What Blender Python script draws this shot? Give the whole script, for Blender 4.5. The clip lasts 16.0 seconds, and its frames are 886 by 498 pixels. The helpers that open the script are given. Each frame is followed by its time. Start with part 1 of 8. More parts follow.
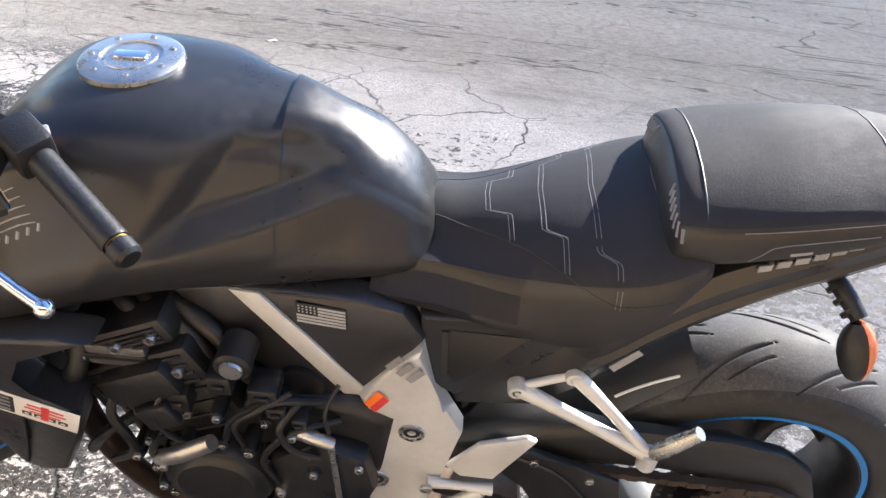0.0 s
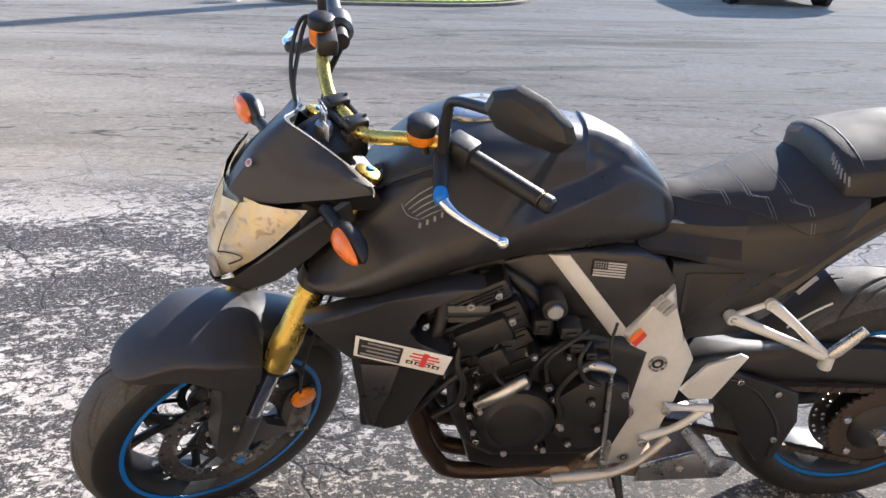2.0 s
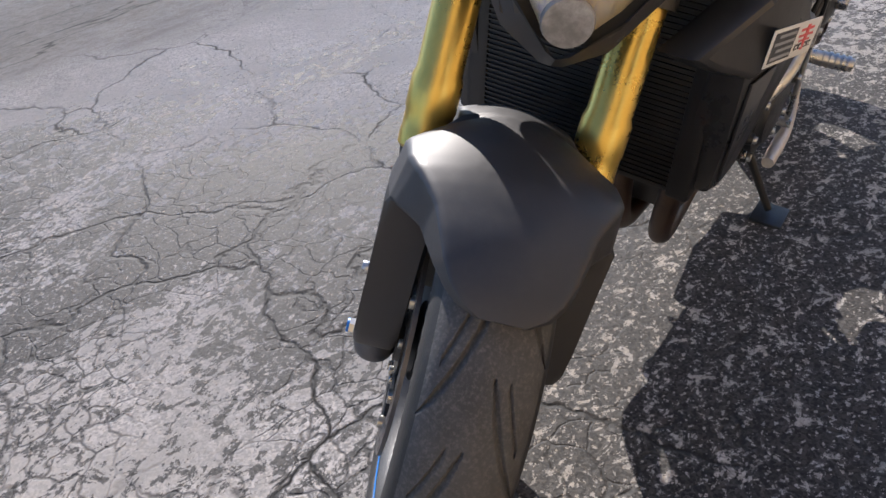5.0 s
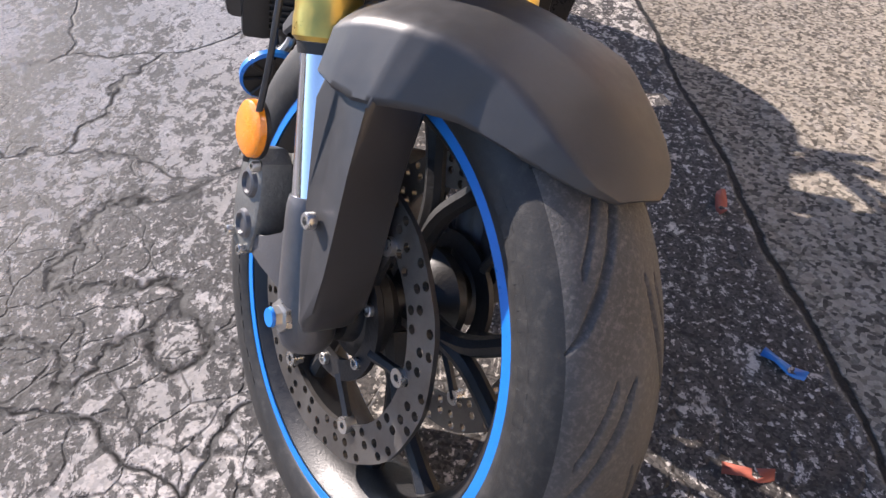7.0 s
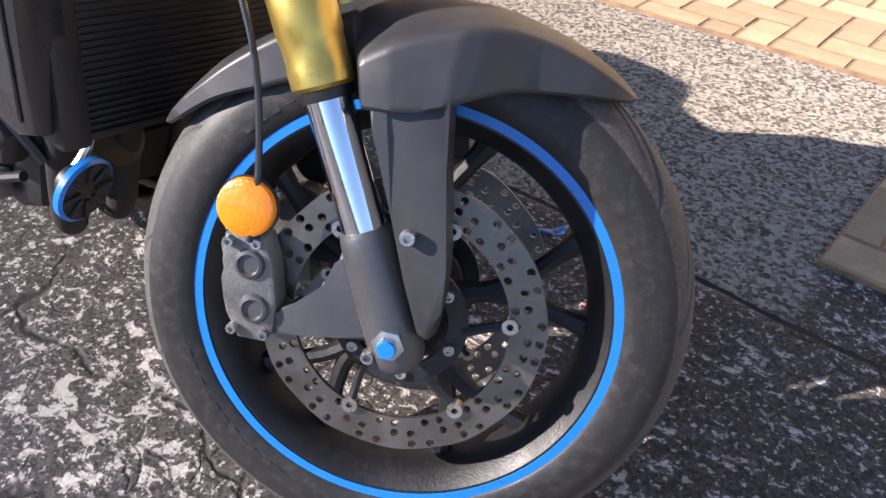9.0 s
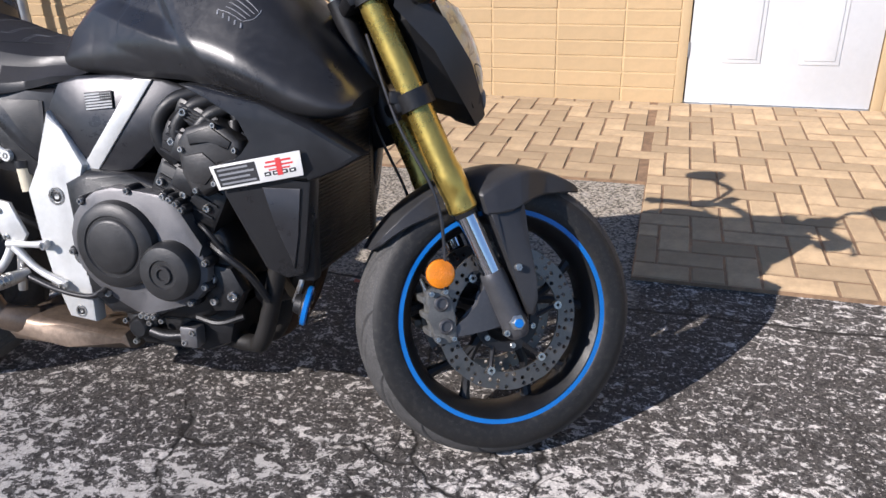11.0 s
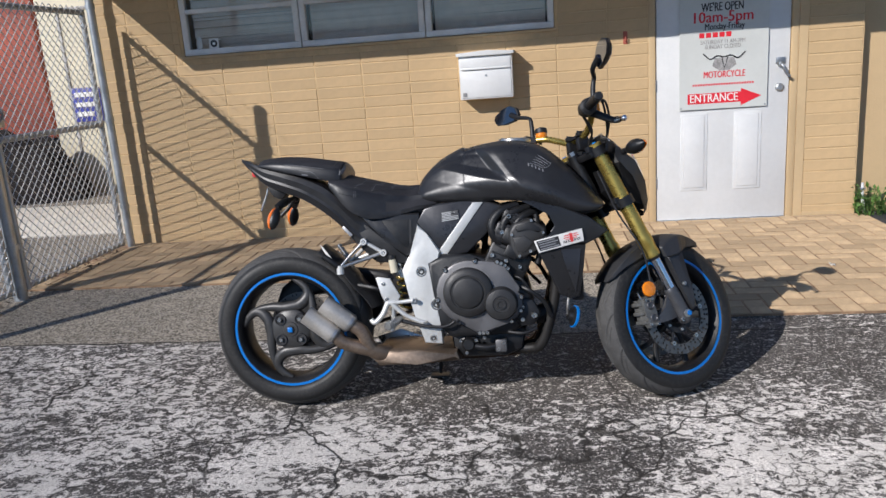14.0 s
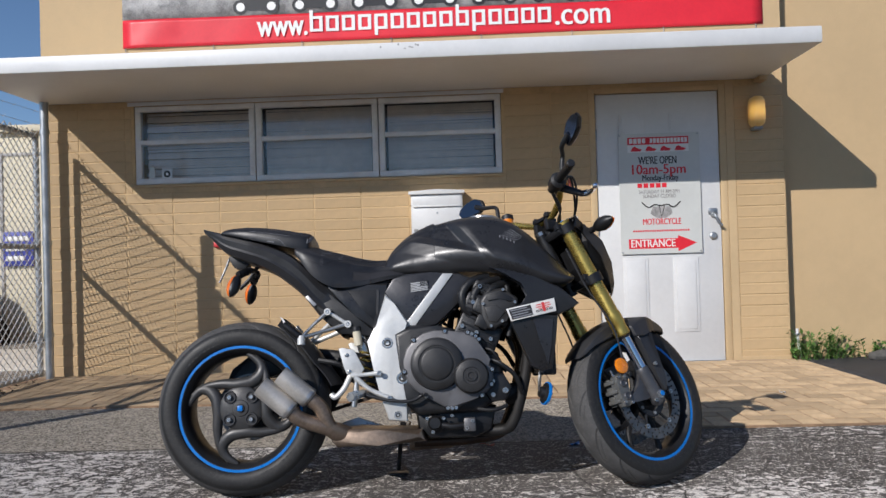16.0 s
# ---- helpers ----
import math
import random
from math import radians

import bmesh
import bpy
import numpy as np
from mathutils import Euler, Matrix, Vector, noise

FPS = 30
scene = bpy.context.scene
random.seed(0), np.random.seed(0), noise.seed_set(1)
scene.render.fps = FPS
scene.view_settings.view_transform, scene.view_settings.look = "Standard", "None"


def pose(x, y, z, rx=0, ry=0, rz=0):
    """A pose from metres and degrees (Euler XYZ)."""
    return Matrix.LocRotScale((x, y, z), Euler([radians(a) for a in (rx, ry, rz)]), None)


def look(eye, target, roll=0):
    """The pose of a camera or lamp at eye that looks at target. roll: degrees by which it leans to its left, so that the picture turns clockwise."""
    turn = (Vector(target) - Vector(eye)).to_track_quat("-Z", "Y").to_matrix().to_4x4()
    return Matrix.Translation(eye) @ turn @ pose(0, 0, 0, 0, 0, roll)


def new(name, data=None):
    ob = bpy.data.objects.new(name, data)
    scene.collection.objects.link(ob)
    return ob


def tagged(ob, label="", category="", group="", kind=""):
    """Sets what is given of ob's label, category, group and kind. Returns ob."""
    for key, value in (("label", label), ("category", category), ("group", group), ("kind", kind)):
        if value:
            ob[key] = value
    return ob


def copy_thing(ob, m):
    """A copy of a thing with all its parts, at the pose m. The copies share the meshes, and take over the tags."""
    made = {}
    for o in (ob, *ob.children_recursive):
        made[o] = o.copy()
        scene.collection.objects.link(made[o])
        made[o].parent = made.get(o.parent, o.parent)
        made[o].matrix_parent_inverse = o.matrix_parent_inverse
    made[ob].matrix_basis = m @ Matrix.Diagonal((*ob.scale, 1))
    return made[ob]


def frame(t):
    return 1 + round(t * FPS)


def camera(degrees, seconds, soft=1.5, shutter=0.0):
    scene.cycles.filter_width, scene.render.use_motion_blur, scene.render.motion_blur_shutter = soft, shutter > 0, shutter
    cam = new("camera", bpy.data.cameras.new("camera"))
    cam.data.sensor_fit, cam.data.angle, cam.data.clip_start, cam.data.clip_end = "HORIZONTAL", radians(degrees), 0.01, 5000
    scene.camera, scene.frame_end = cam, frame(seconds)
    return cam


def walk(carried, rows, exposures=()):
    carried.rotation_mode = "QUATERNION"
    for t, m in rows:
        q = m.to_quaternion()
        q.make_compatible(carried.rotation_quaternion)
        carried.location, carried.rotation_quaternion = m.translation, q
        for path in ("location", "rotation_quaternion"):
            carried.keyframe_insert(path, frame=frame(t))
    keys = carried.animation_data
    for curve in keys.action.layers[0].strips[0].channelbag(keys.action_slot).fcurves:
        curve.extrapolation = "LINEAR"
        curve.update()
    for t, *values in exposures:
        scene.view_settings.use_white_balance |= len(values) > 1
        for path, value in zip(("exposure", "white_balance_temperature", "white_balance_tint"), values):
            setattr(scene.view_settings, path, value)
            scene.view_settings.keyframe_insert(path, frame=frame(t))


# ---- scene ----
cam = camera(60.7, 16.0)
PATH = [
    (0, (0.475, 1.033, 1.323), (0.547, -0.638, 0.227), 5.2),
    (0.5, (0.572, 1.14, 1.306), (0.578, -0.564, 0.258), 5.4),
    (1, (0.628, 1.351, 1.314), (0.623, -0.357, 0.273), 5.3),
    (1.5, (0.746, 1.488, 1.31), (0.753, -0.261, 0.339), 4.1),
    (2, (1.005, 1.554, 1.278), (0.94, -0.291, 0.51), 1.2),
    (2.5, (1.25, 1.476, 1.228), (1.002, -0.391, 0.554), 0.4),
    (3, (1.505, 1.367, 1.188), (1.122, -0.457, 0.462), -0.6),
    (3.2, (1.609, 1.327, 1.175), (1.172, -0.473, 0.42), -1.8),
    (5.3, (1.9844, 0.5114, 0.8754), (0.6771, -0.4269, -0.313), -7.57),
    (5.5, (1.9363, 0.4535, 0.8112), (0.5804, -0.3823, -0.3983), -6.94),
    (6, (1.8782, 0.3655, 0.666), (0.4317, -0.2126, -0.5889), -4.56),
    (6.5, (1.9383, 0.2818, 0.6982), (0.4307, -0.0134, -0.5809), -1.25),
    (7, (1.9984, 0.1685, 0.8244), (0.4697, 0.1921, -0.4656), 0.51),
    (7.5, (1.9428, 0.0582, 0.8374), (0.45, 0.4409, -0.4382), 1.12),
    (8, (1.9148, -0.1131, 0.814), (0.5141, 0.6533, -0.3906), 2.44),
    (8.2, (1.8835, -0.1561, 0.8149), (0.5742, 0.7103, -0.4222), 1.31),
    (10.3, (1.879, -0.797, 1.021), (1.131, 0.776, 0.037), 0.3),
    (10.5, (1.881, -0.914, 1.058), (1.169, 0.711, 0.135), -0.5),
    (11, (1.758, -1.234, 1.108), (1.221, 0.492, 0.251), -1.9),
    (11.5, (1.646, -1.559, 1.175), (1.129, 0.196, 0.366), -2.6),
    (12, (1.563, -1.883, 1.211), (1.048, -0.106, 0.452), -3.8),
    (12.5, (1.384, -2.162, 1.255), (0.946, -0.345, 0.544), -4.8),
    (13, (1.324, -2.436, 1.285), (0.946, -0.587, 0.623), -5.1),
    (13.5, (1.231, -2.626, 1.297), (0.892, -0.746, 0.705), -5.1),
    (14, (1.015, -2.714, 1.298), (0.737, -0.792, 0.82), -4.2),
    (14.5, (0.918, -2.599, 1.221), (0.742, -0.632, 0.909), -2.6),
    (15, (0.857, -2.575, 0.948), (0.794, -0.577, 0.867), -0.7),
    (15.5, (0.838, -2.665, 0.798), (0.813, -0.666, 0.832), 0.1),
    (16, (0.842, -2.722, 0.846), (0.772, -0.724, 0.87), -1.7),
]
walk(cam, [(t, look(eye, target, roll)) for t, eye, target, roll in PATH],
     exposures=[(0.0, 1.85, 6400, 12), (1.5, 1.7, 6400, 12), (2.5, 1.48, 6420, 13), (5.5, 1.1, 6450, 15), (6.0, 1.48, 6680, 18), (6.5, 1.55, 6700, 19), (7.5, 1.44, 6780, 19), (8.2, 1.46, 6760, 20), (10.5, 0.6, 6300, 17), (11.5, 0.22, 6230, 15), (12.5, 0.06, 6200, 13),
                (14.0, -0.12, 6150, 12), (16.0, -0.26, 6200, 12)])

# ---- light ----
SUN_DIR = Vector((1.03, 1.27, -1.0)).normalized()
world = bpy.data.worlds.new("sky")
scene.world = world
world.use_nodes = True
wn = world.node_tree
sky = wn.nodes.new("ShaderNodeTexSky")
sky.sky_type, sky.sun_disc = "NISHITA", False
sky.air_density, sky.dust_density, sky.ozone_density = 0.9, 0.05, 4.0
sky.sun_elevation = math.asin(-SUN_DIR.z)
sky.sun_rotation = math.atan2(-SUN_DIR.x, -SUN_DIR.y)
wn.links.new(sky.outputs[0], wn.nodes["Background"].inputs[0])
wn.nodes["Background"].inputs[1].default_value = 0.115
sun = new("sun", bpy.data.lights.new("sun", "SUN"))
sun.data.energy, sun.data.angle, sun.data.color = 4.9, radians(0.45), (1.0, 0.945, 0.865)
sun.rotation_mode = "QUATERNION"
sun.rotation_quaternion = SUN_DIR.to_track_quat("-Z", "Y")
sun.location = (-6, -8, 8)
scene.view_settings.exposure = 0.0


# ---- materials ----
def nd(nt, kind, ins=None, **props):
    n = nt.nodes.new("ShaderNode" + kind)
    for k, v in props.items():
        setattr(n, k, v)
    for k, v in (ins or {}).items():
        s = n.inputs[k]
        if isinstance(v, bpy.types.NodeSocket):
            nt.links.new(v, s)
        else:
            s.default_value = v
    return n


def blank(name):
    m = bpy.data.materials.new(name)
    m.use_nodes = True
    nt = m.node_tree
    return m, nt, nt.nodes["Principled BSDF"]


def col4(c):
    return (*c, 1.0) if len(c) == 3 else c


def mixc(nt, fac, a, b, blend="MIX"):
    n = nd(nt, "Mix", None, data_type="RGBA", blend_type=blend)
    for i, v in ((0, fac), (6, a), (7, b)):
        s = n.inputs[i]
        if isinstance(v, bpy.types.NodeSocket):
            nt.links.new(v, s)
        else:
            s.default_value = v if i == 0 else col4(v)
    return n.outputs[2]


def ramp(nt, fac, lo, hi, a=0.0, b=1.0):
    return nd(nt, "MapRange", {0: fac, 1: lo, 2: hi, 3: a, 4: b}, interpolation_type="SMOOTHSTEP").outputs[0]


def noise_tex(nt, vec, scale, detail=4.0, rough=0.55, dist=0.0):
    return nd(nt, "TexNoise", {"Vector": vec, "Scale": scale, "Detail": detail, "Roughness": rough, "Distortion": dist}).outputs[0]


def math_n(nt, op, a, b=0.0):
    return nd(nt, "Math", {0: a, 1: b}, operation=op).outputs[0]


def mat(name, col, rough=0.5, metal=0.0, var=0.18, scale=14.0, bump=0.15, bscale=260.0, spec=0.5, rvar=0.12, dust=0.0, coat=0.0, piece=0.0, matt=0.0):
    """A surface with grain at two scales, uneven gloss, fine relief and optional dust on upward faces."""
    m, nt, p = blank(name)
    tc = nd(nt, "TexCoord").outputs["Object"]
    big = noise_tex(nt, tc, scale, 5.0)
    fine = noise_tex(nt, tc, scale * 9.0, 4.0, 0.7)
    f = math_n(nt, "ADD", math_n(nt, "MULTIPLY", big, 0.65), math_n(nt, "MULTIPLY", fine, 0.35))
    c = mixc(nt, ramp(nt, f, 0.3, 0.7), [v * (1 - var) for v in col], [min(1, v * (1 + var)) for v in col])
    if piece:
        r = nd(nt, "ObjectInfo").outputs["Random"]
        c = mixc(nt, ramp(nt, r, 0.0, 1.0, 0.0, piece), c, [v * 0.45 for v in col])
    if dust:
        nz = nd(nt, "SeparateXYZ", {0: nd(nt, "NewGeometry").outputs["Normal"]}).outputs[2]
        d = math_n(nt, "MULTIPLY", ramp(nt, fine, 0.45, 0.75), dust)
        d = math_n(nt, "MULTIPLY", d, ramp(nt, nz, -0.3, 1.0, 0.35, 1.0))
        c = mixc(nt, d, c, (0.36, 0.33, 0.29))
    nt.links.new(c, p.inputs["Base Color"])
    nt.links.new(ramp(nt, f, 0.25, 0.75, max(0.02, rough - rvar), min(1.0, rough + rvar)), p.inputs["Roughness"])
    p.inputs["Metallic"].default_value = metal
    p.inputs["Diffuse Roughness"].default_value = matt
    p.inputs["Specular IOR Level"].default_value = spec
    if coat:
        p.inputs["Coat Weight"].default_value = coat
        p.inputs["Coat Roughness"].default_value = 0.12
    if bump:
        b = noise_tex(nt, tc, bscale, 3.0, 0.6)
        n = nd(nt, "Bump", {"Strength": bump, "Distance": 0.002, "Height": b})
        nt.links.new(n.outputs[0], p.inputs["Normal"])
    return m


def glass(name, tint=(1, 1, 1), rough=0.02, ior=1.45):
    m, nt, p = blank(name)
    p.inputs["Base Color"].default_value = col4(tint)
    p.inputs["Transmission Weight"].default_value = 1.0
    p.inputs["IOR"].default_value = ior
    tc = nd(nt, "TexCoord").outputs["Object"]
    nt.links.new(ramp(nt, noise_tex(nt, tc, 9.0), 0.35, 0.75, rough, rough + 0.07), p.inputs["Roughness"])
    return m


def ground_mat():
    """Worn asphalt: dark seal coat flaked off in pale patches, bare grey strip before the pavers, pale lot beyond, cracks all over."""
    m, nt, p = blank("asphalt")
    pos = nd(nt, "NewGeometry").outputs["Position"]
    xyz = nd(nt, "SeparateXYZ", {0: pos})
    x, y = xyz.outputs[0], xyz.outputs[1]
    wob = noise_tex(nt, pos, 1.1, 5.0, 0.65)
    wob2 = noise_tex(nt, pos, 3.2, 4.0, 0.6)
    # flaked patches: fine flecks, gathered by large drifts
    drift = noise_tex(nt, nd(nt, "Mapping", {0: pos, 3: (0.6, 1.3, 1.0)}).outputs[0], 1.5, 4.0, 0.6, 0.4)
    flake = noise_tex(nt, nd(nt, "Mapping", {0: pos, 3: (0.78, 1.2, 1.0)}).outputs[0], 25.0, 7.0, 0.70, 0.7)
    fleck = noise_tex(nt, pos, 60.0, 4.0, 0.7)
    # the coat is thinner away from the wall and towards the open lot
    wear_y = ramp(nt, math_n(nt, "ADD", y, math_n(nt, "MULTIPLY", wob, 1.4)), -4.2, 0.9, 0.34, 0.0)
    wear_x = ramp(nt, math_n(nt, "ADD", x, math_n(nt, "MULTIPLY", wob2, 0.8)), -0.6, 1.6, 0.05, 0.0)
    thick = ramp(nt, math_n(nt, "ADD", x, math_n(nt, "MULTIPLY", wob, 1.2)), 1.3, 2.4, 0.0, -0.085)
    thick = math_n(nt, "MULTIPLY", thick, ramp(nt, y, -1.1, -0.6, 1.0, 0.0))
    scuff = math_n(nt, "MULTIPLY", ramp(nt, math_n(nt, "ADD", x, math_n(nt, "MULTIPLY", wob2, 0.5)), 0.7, 1.5, 0.0, 0.024), math_n(nt, "MULTIPLY", ramp(nt, y, -0.9, -0.4), ramp(nt, math_n(nt, "ADD", y, math_n(nt, "MULTIPLY", wob, 0.3)), 0.15, 0.5, 1.0, 0.0)))
    wear = math_n(nt, "ADD", math_n(nt, "ADD", math_n(nt, "ADD", wear_y, math_n(nt, "ADD", thick, scuff)), wear_x), math_n(nt, "MULTIPLY", ramp(nt, drift, 0.34, 0.66, -0.055, 0.095), ramp(nt, y, -0.5, 0.2, 1.0, 0.25)))
    f = math_n(nt, "ADD", math_n(nt, "ADD", math_n(nt, "MULTIPLY", flake, 0.7), math_n(nt, "MULTIPLY", fleck, 0.3)), wear)
    bare = ramp(nt, f, 0.562, 0.578)
    # small specks all over the coat
    speck = ramp(nt, noise_tex(nt, pos, 85.0, 3.0, 0.6), 0.585, 0.62, 0.0, 0.85)
    bare = math_n(nt, "MAXIMUM", bare, speck)
    # aggregate
    agg = nd(nt, "TexVoronoi", {"Vector": pos, "Scale": 210.0}, feature="F1")
    aggc = nd(nt, "SeparateColor", {0: agg.outputs["Color"]}).outputs[0]
    coat = mixc(nt, ramp(nt, aggc, 0.1, 0.95), (0.027, 0.0241, 0.0225), (0.086, 0.077, 0.070))
    pale = mixc(nt, ramp(nt, aggc, 0.0, 1.0), (0.36, 0.334, 0.308), (0.73, 0.68, 0.63))
    pale = mixc(nt, ramp(nt, wob2, 0.3, 0.75), pale, (0.46, 0.43, 0.395))
    worn = mixc(nt, ramp(nt, aggc, 0.0, 1.0), (0.085, 0.081, 0.078), (0.20, 0.19, 0.178))
    coat = mixc(nt, math_n(nt, "MULTIPLY", ramp(nt, f, 0.50, 0.550), 0.35), coat, worn)
    c = mixc(nt, bare, coat, pale)
    # bare grey strip in front of the pavers
    strip = ramp(nt, math_n(nt, "ADD", y, math_n(nt, "MULTIPLY", wob2, 0.08)), 0.74, 0.80)
    strip = math_n(nt, "MULTIPLY", strip, ramp(nt, math_n(nt, "ADD", x, math_n(nt, "MULTIPLY", fleck, 0.05)), 1.72, 1.76, 1.0, 0.0))
    stone = nd(nt, "SeparateColor", {0: nd(nt, "TexVoronoi", {"Vector": pos, "Scale": 120.0}, feature="F1").outputs["Color"]}).outputs[0]
    grey = mixc(nt, ramp(nt, stone, 0.0, 1.0), (0.070, 0.062, 0.051), (0.37, 0.325, 0.265))
    grey = mixc(nt, math_n(nt, "MULTIPLY", ramp(nt, flake, 0.50, 0.64), 0.22), grey, pale)
    c = mixc(nt, strip, c, grey)
    # the open lot: pale, smoother, with dark stains
    lot = ramp(nt, math_n(nt, "ADD", y, math_n(nt, "MULTIPLY", wob, 1.6)), -2.1, -0.9, 1.0, 0.0)
    stain = noise_tex(nt, nd(nt, "Mapping", {0: pos, 3: (0.25, 1.1, 1.0)}).outputs[0], 0.8, 5.0, 0.6, 0.5)
    lotc = mixc(nt, ramp(nt, stain, 0.34, 0.66), (0.22, 0.200, 0.170), (0.36, 0.327, 0.279))
    lotc = mixc(nt, math_n(nt, "MULTIPLY", ramp(nt, aggc, 0.2, 1.0), 0.35), lotc, (0.42, 0.383, 0.328))
    lotc = mixc(nt, math_n(nt, "MULTIPLY", ramp(nt, flake, 0.44, 0.60), 0.45), lotc, (0.165, 0.150, 0.127))
    lotc = mixc(nt, math_n(nt, "MULTIPLY", ramp(nt, noise_tex(nt, pos, 9.0, 5.0, 0.7, 0.6), 0.50, 0.68), 0.40), lotc, (0.45, 0.41, 0.352))
    # dark drip stains drawn out along the lot, and long wandering cracks
    streak = noise_tex(nt, nd(nt, "Mapping", {0: pos, 1: (3.0, 1.7, 0.0), 3: (0.16, 0.75, 1.0)}).outputs[0], 1.3, 6.0, 0.62, 0.9)
    lotc = mixc(nt, math_n(nt, "MULTIPLY", ramp(nt, streak, 0.56, 0.66), 0.55), lotc, (0.085, 0.078, 0.070))
    run = noise_tex(nt, nd(nt, "Mapping", {0: pos, 3: (0.10, 0.42, 1.0)}).outputs[0], 2.2, 5.0, 0.6, 0.6)
    vein = math_n(nt, "ABSOLUTE", math_n(nt, "ADD", run, -0.5))
    lotc = mixc(nt, ramp(nt, vein, 0.0, 0.0065, 0.8, 0.0), lotc, (0.045, 0.041, 0.036))
    c = mixc(nt, lot, c, lotc)
    # cracks
    dis = nd(nt, "TexNoise", {"Vector": pos, "Scale": 4.0, "Detail": 4.0})
    wv = nd(nt, "VectorMath", {0: pos, 1: nd(nt, "VectorMath", {0: dis.outputs["Color"], 3: 0.22}, operation="SCALE").outputs[0]}, operation="ADD").outputs[0]
    cr1 = nd(nt, "TexVoronoi", {"Vector": wv, "Scale": 1.9}, feature="DISTANCE_TO_EDGE").outputs[0]
    cr2 = nd(nt, "TexVoronoi", {"Vector": wv, "Scale": 12.5}, feature="DISTANCE_TO_EDGE").outputs[0]
    k1 = math_n(nt, "MULTIPLY", ramp(nt, cr1, 0.0, 0.016, 1.0, 0.0), ramp(nt, wob, 0.40, 0.56))
    k2 = math_n(nt, "MULTIPLY", ramp(nt, cr2, 0.0, 0.050, 1.0, 0.0), math_n(nt, "MULTIPLY", ramp(nt, noise_tex(nt, pos, 2.3), 0.36, 0.56, 0.0, 0.9), ramp(nt, math_n(nt, "ADD", x, math_n(nt, "MULTIPLY", wob, 0.6)), 0.9, 1.9, 0.3, 1.0)))
    crack = math_n(nt, "MAXIMUM", k1, math_n(nt, "MULTIPLY", k2, 0.7))
    crack = math_n(nt, "MULTIPLY", crack, math_n(nt, "SUBTRACT", 1.0, math_n(nt, "MAXIMUM", strip, ramp(nt, y, -2.8, -1.7, 0.72, 0.0))))
    # open seam between the coat and the bare strip
    sy = math_n(nt, "ABSOLUTE", math_n(nt, "ADD", math_n(nt, "ADD", y, -0.735), math_n(nt, "MULTIPLY", math_n(nt, "ADD", wob2, -0.5), 0.07)))
    crack = math_n(nt, "MAXIMUM", crack, ramp(nt, math_n(nt, "ADD", sy, math_n(nt, "MULTIPLY", fleck, -0.006)), 0.001, 0.006, 1.0, 0.0))
    c = mixc(nt, crack, c, (0.022, 0.02, 0.018))
    nt.links.new(c, p.inputs["Base Color"])
    nt.links.new(ramp(nt, bare, 0.0, 1.0, 0.72, 0.94), p.inputs["Roughness"])
    nt.links.new(ramp(nt, math_n(nt, "MAXIMUM", bare, strip), 0.0, 1.0, 0.30, 0.10), p.inputs["Specular IOR Level"])
    p.inputs["Diffuse Roughness"].default_value = 1.0
    h = math_n(nt, "SUBTRACT", math_n(nt, "ADD", math_n(nt, "MULTIPLY", fleck, 1.6), math_n(nt, "MULTIPLY", bare, -0.45)), math_n(nt, "MULTIPLY", crack, 2.2))
    nt.links.new(nd(nt, "Bump", {"Strength": 0.5, "Distance": 0.004, "Height": h}).outputs[0], p.inputs["Normal"])
    return m


ASPHALT = ground_mat()
TAN = mat("tan_paint", (0.58, 0.42, 0.235), 0.75, var=0.07, scale=2.5, bump=0.5, bscale=160, dust=0.0)
TAN_BRICK = mat("tan_painted_brick", (0.60, 0.43, 0.235), 0.7, var=0.08, scale=3.0, bump=0.6, bscale=120, piece=0.12, matt=0.6)
MORTAR = mat("tan_painted_mortar", (0.58, 0.41, 0.22), 0.85, var=0.15, scale=8, bump=0.5)
STUCCO = mat("tan_stucco", (0.56, 0.40, 0.22), 0.8, var=0.06, scale=1.2, bump=0.7, bscale=90)
WHITE = mat("white_paint", (0.70, 0.70, 0.69), 0.45, var=0.05, scale=3, bump=0.12, bscale=80)
CREAM = mat("cream_paint", (0.62, 0.56, 0.42), 0.7, var=0.12, scale=3, bump=0.2)
PAVER = mat("clay_paver", (0.44, 0.316, 0.188), 0.85, var=0.22, scale=6, bump=0.7, bscale=180, piece=0.55, matt=1.0)
SAND = mat("joint_sand", (0.27, 0.17, 0.10), 0.95, var=0.35, scale=20, bump=0.6)
WIRE = mat("zinc_wire", (0.62, 0.60, 0.57), 0.5, 0.15, var=0.15, scale=10, bump=0.1)
GALV = mat("galvanised_steel", (0.42, 0.44, 0.46), 0.45, 0.85, var=0.2, scale=10, bump=0.2)
ALU = mat("window_aluminium", (0.76, 0.75, 0.73), 0.5, 0.0, var=0.12, scale=6, bump=0.1)
PANE = glass("window_glass", (0.93, 0.96, 0.97))
BLIND = mat("blind_slat", (0.86, 0.73, 0.64), 0.6, var=0.1, bump=0.05)
# dimness of the room put into a near-black colour
ROOM_SHADE = mat("room_shade_colour", (0.05, 0.05, 0.055), 0.9, var=0.3)
RED = mat("red_vinyl", (0.70, 0.02, 0.035), 0.45, var=0.08, scale=4, bump=0.05)
VINYL_WHITE = mat("white_vinyl", (0.80, 0.79, 0.76), 0.5, var=0.05, scale=4, bump=0.05)
GREY_PRINT = mat("grey_print", (0.33, 0.32, 0.31), 0.5, var=0.55, scale=9, bump=0.05)
INK = mat("black_ink", (0.02, 0.02, 0.022), 0.5, var=0.2, bump=0.03)
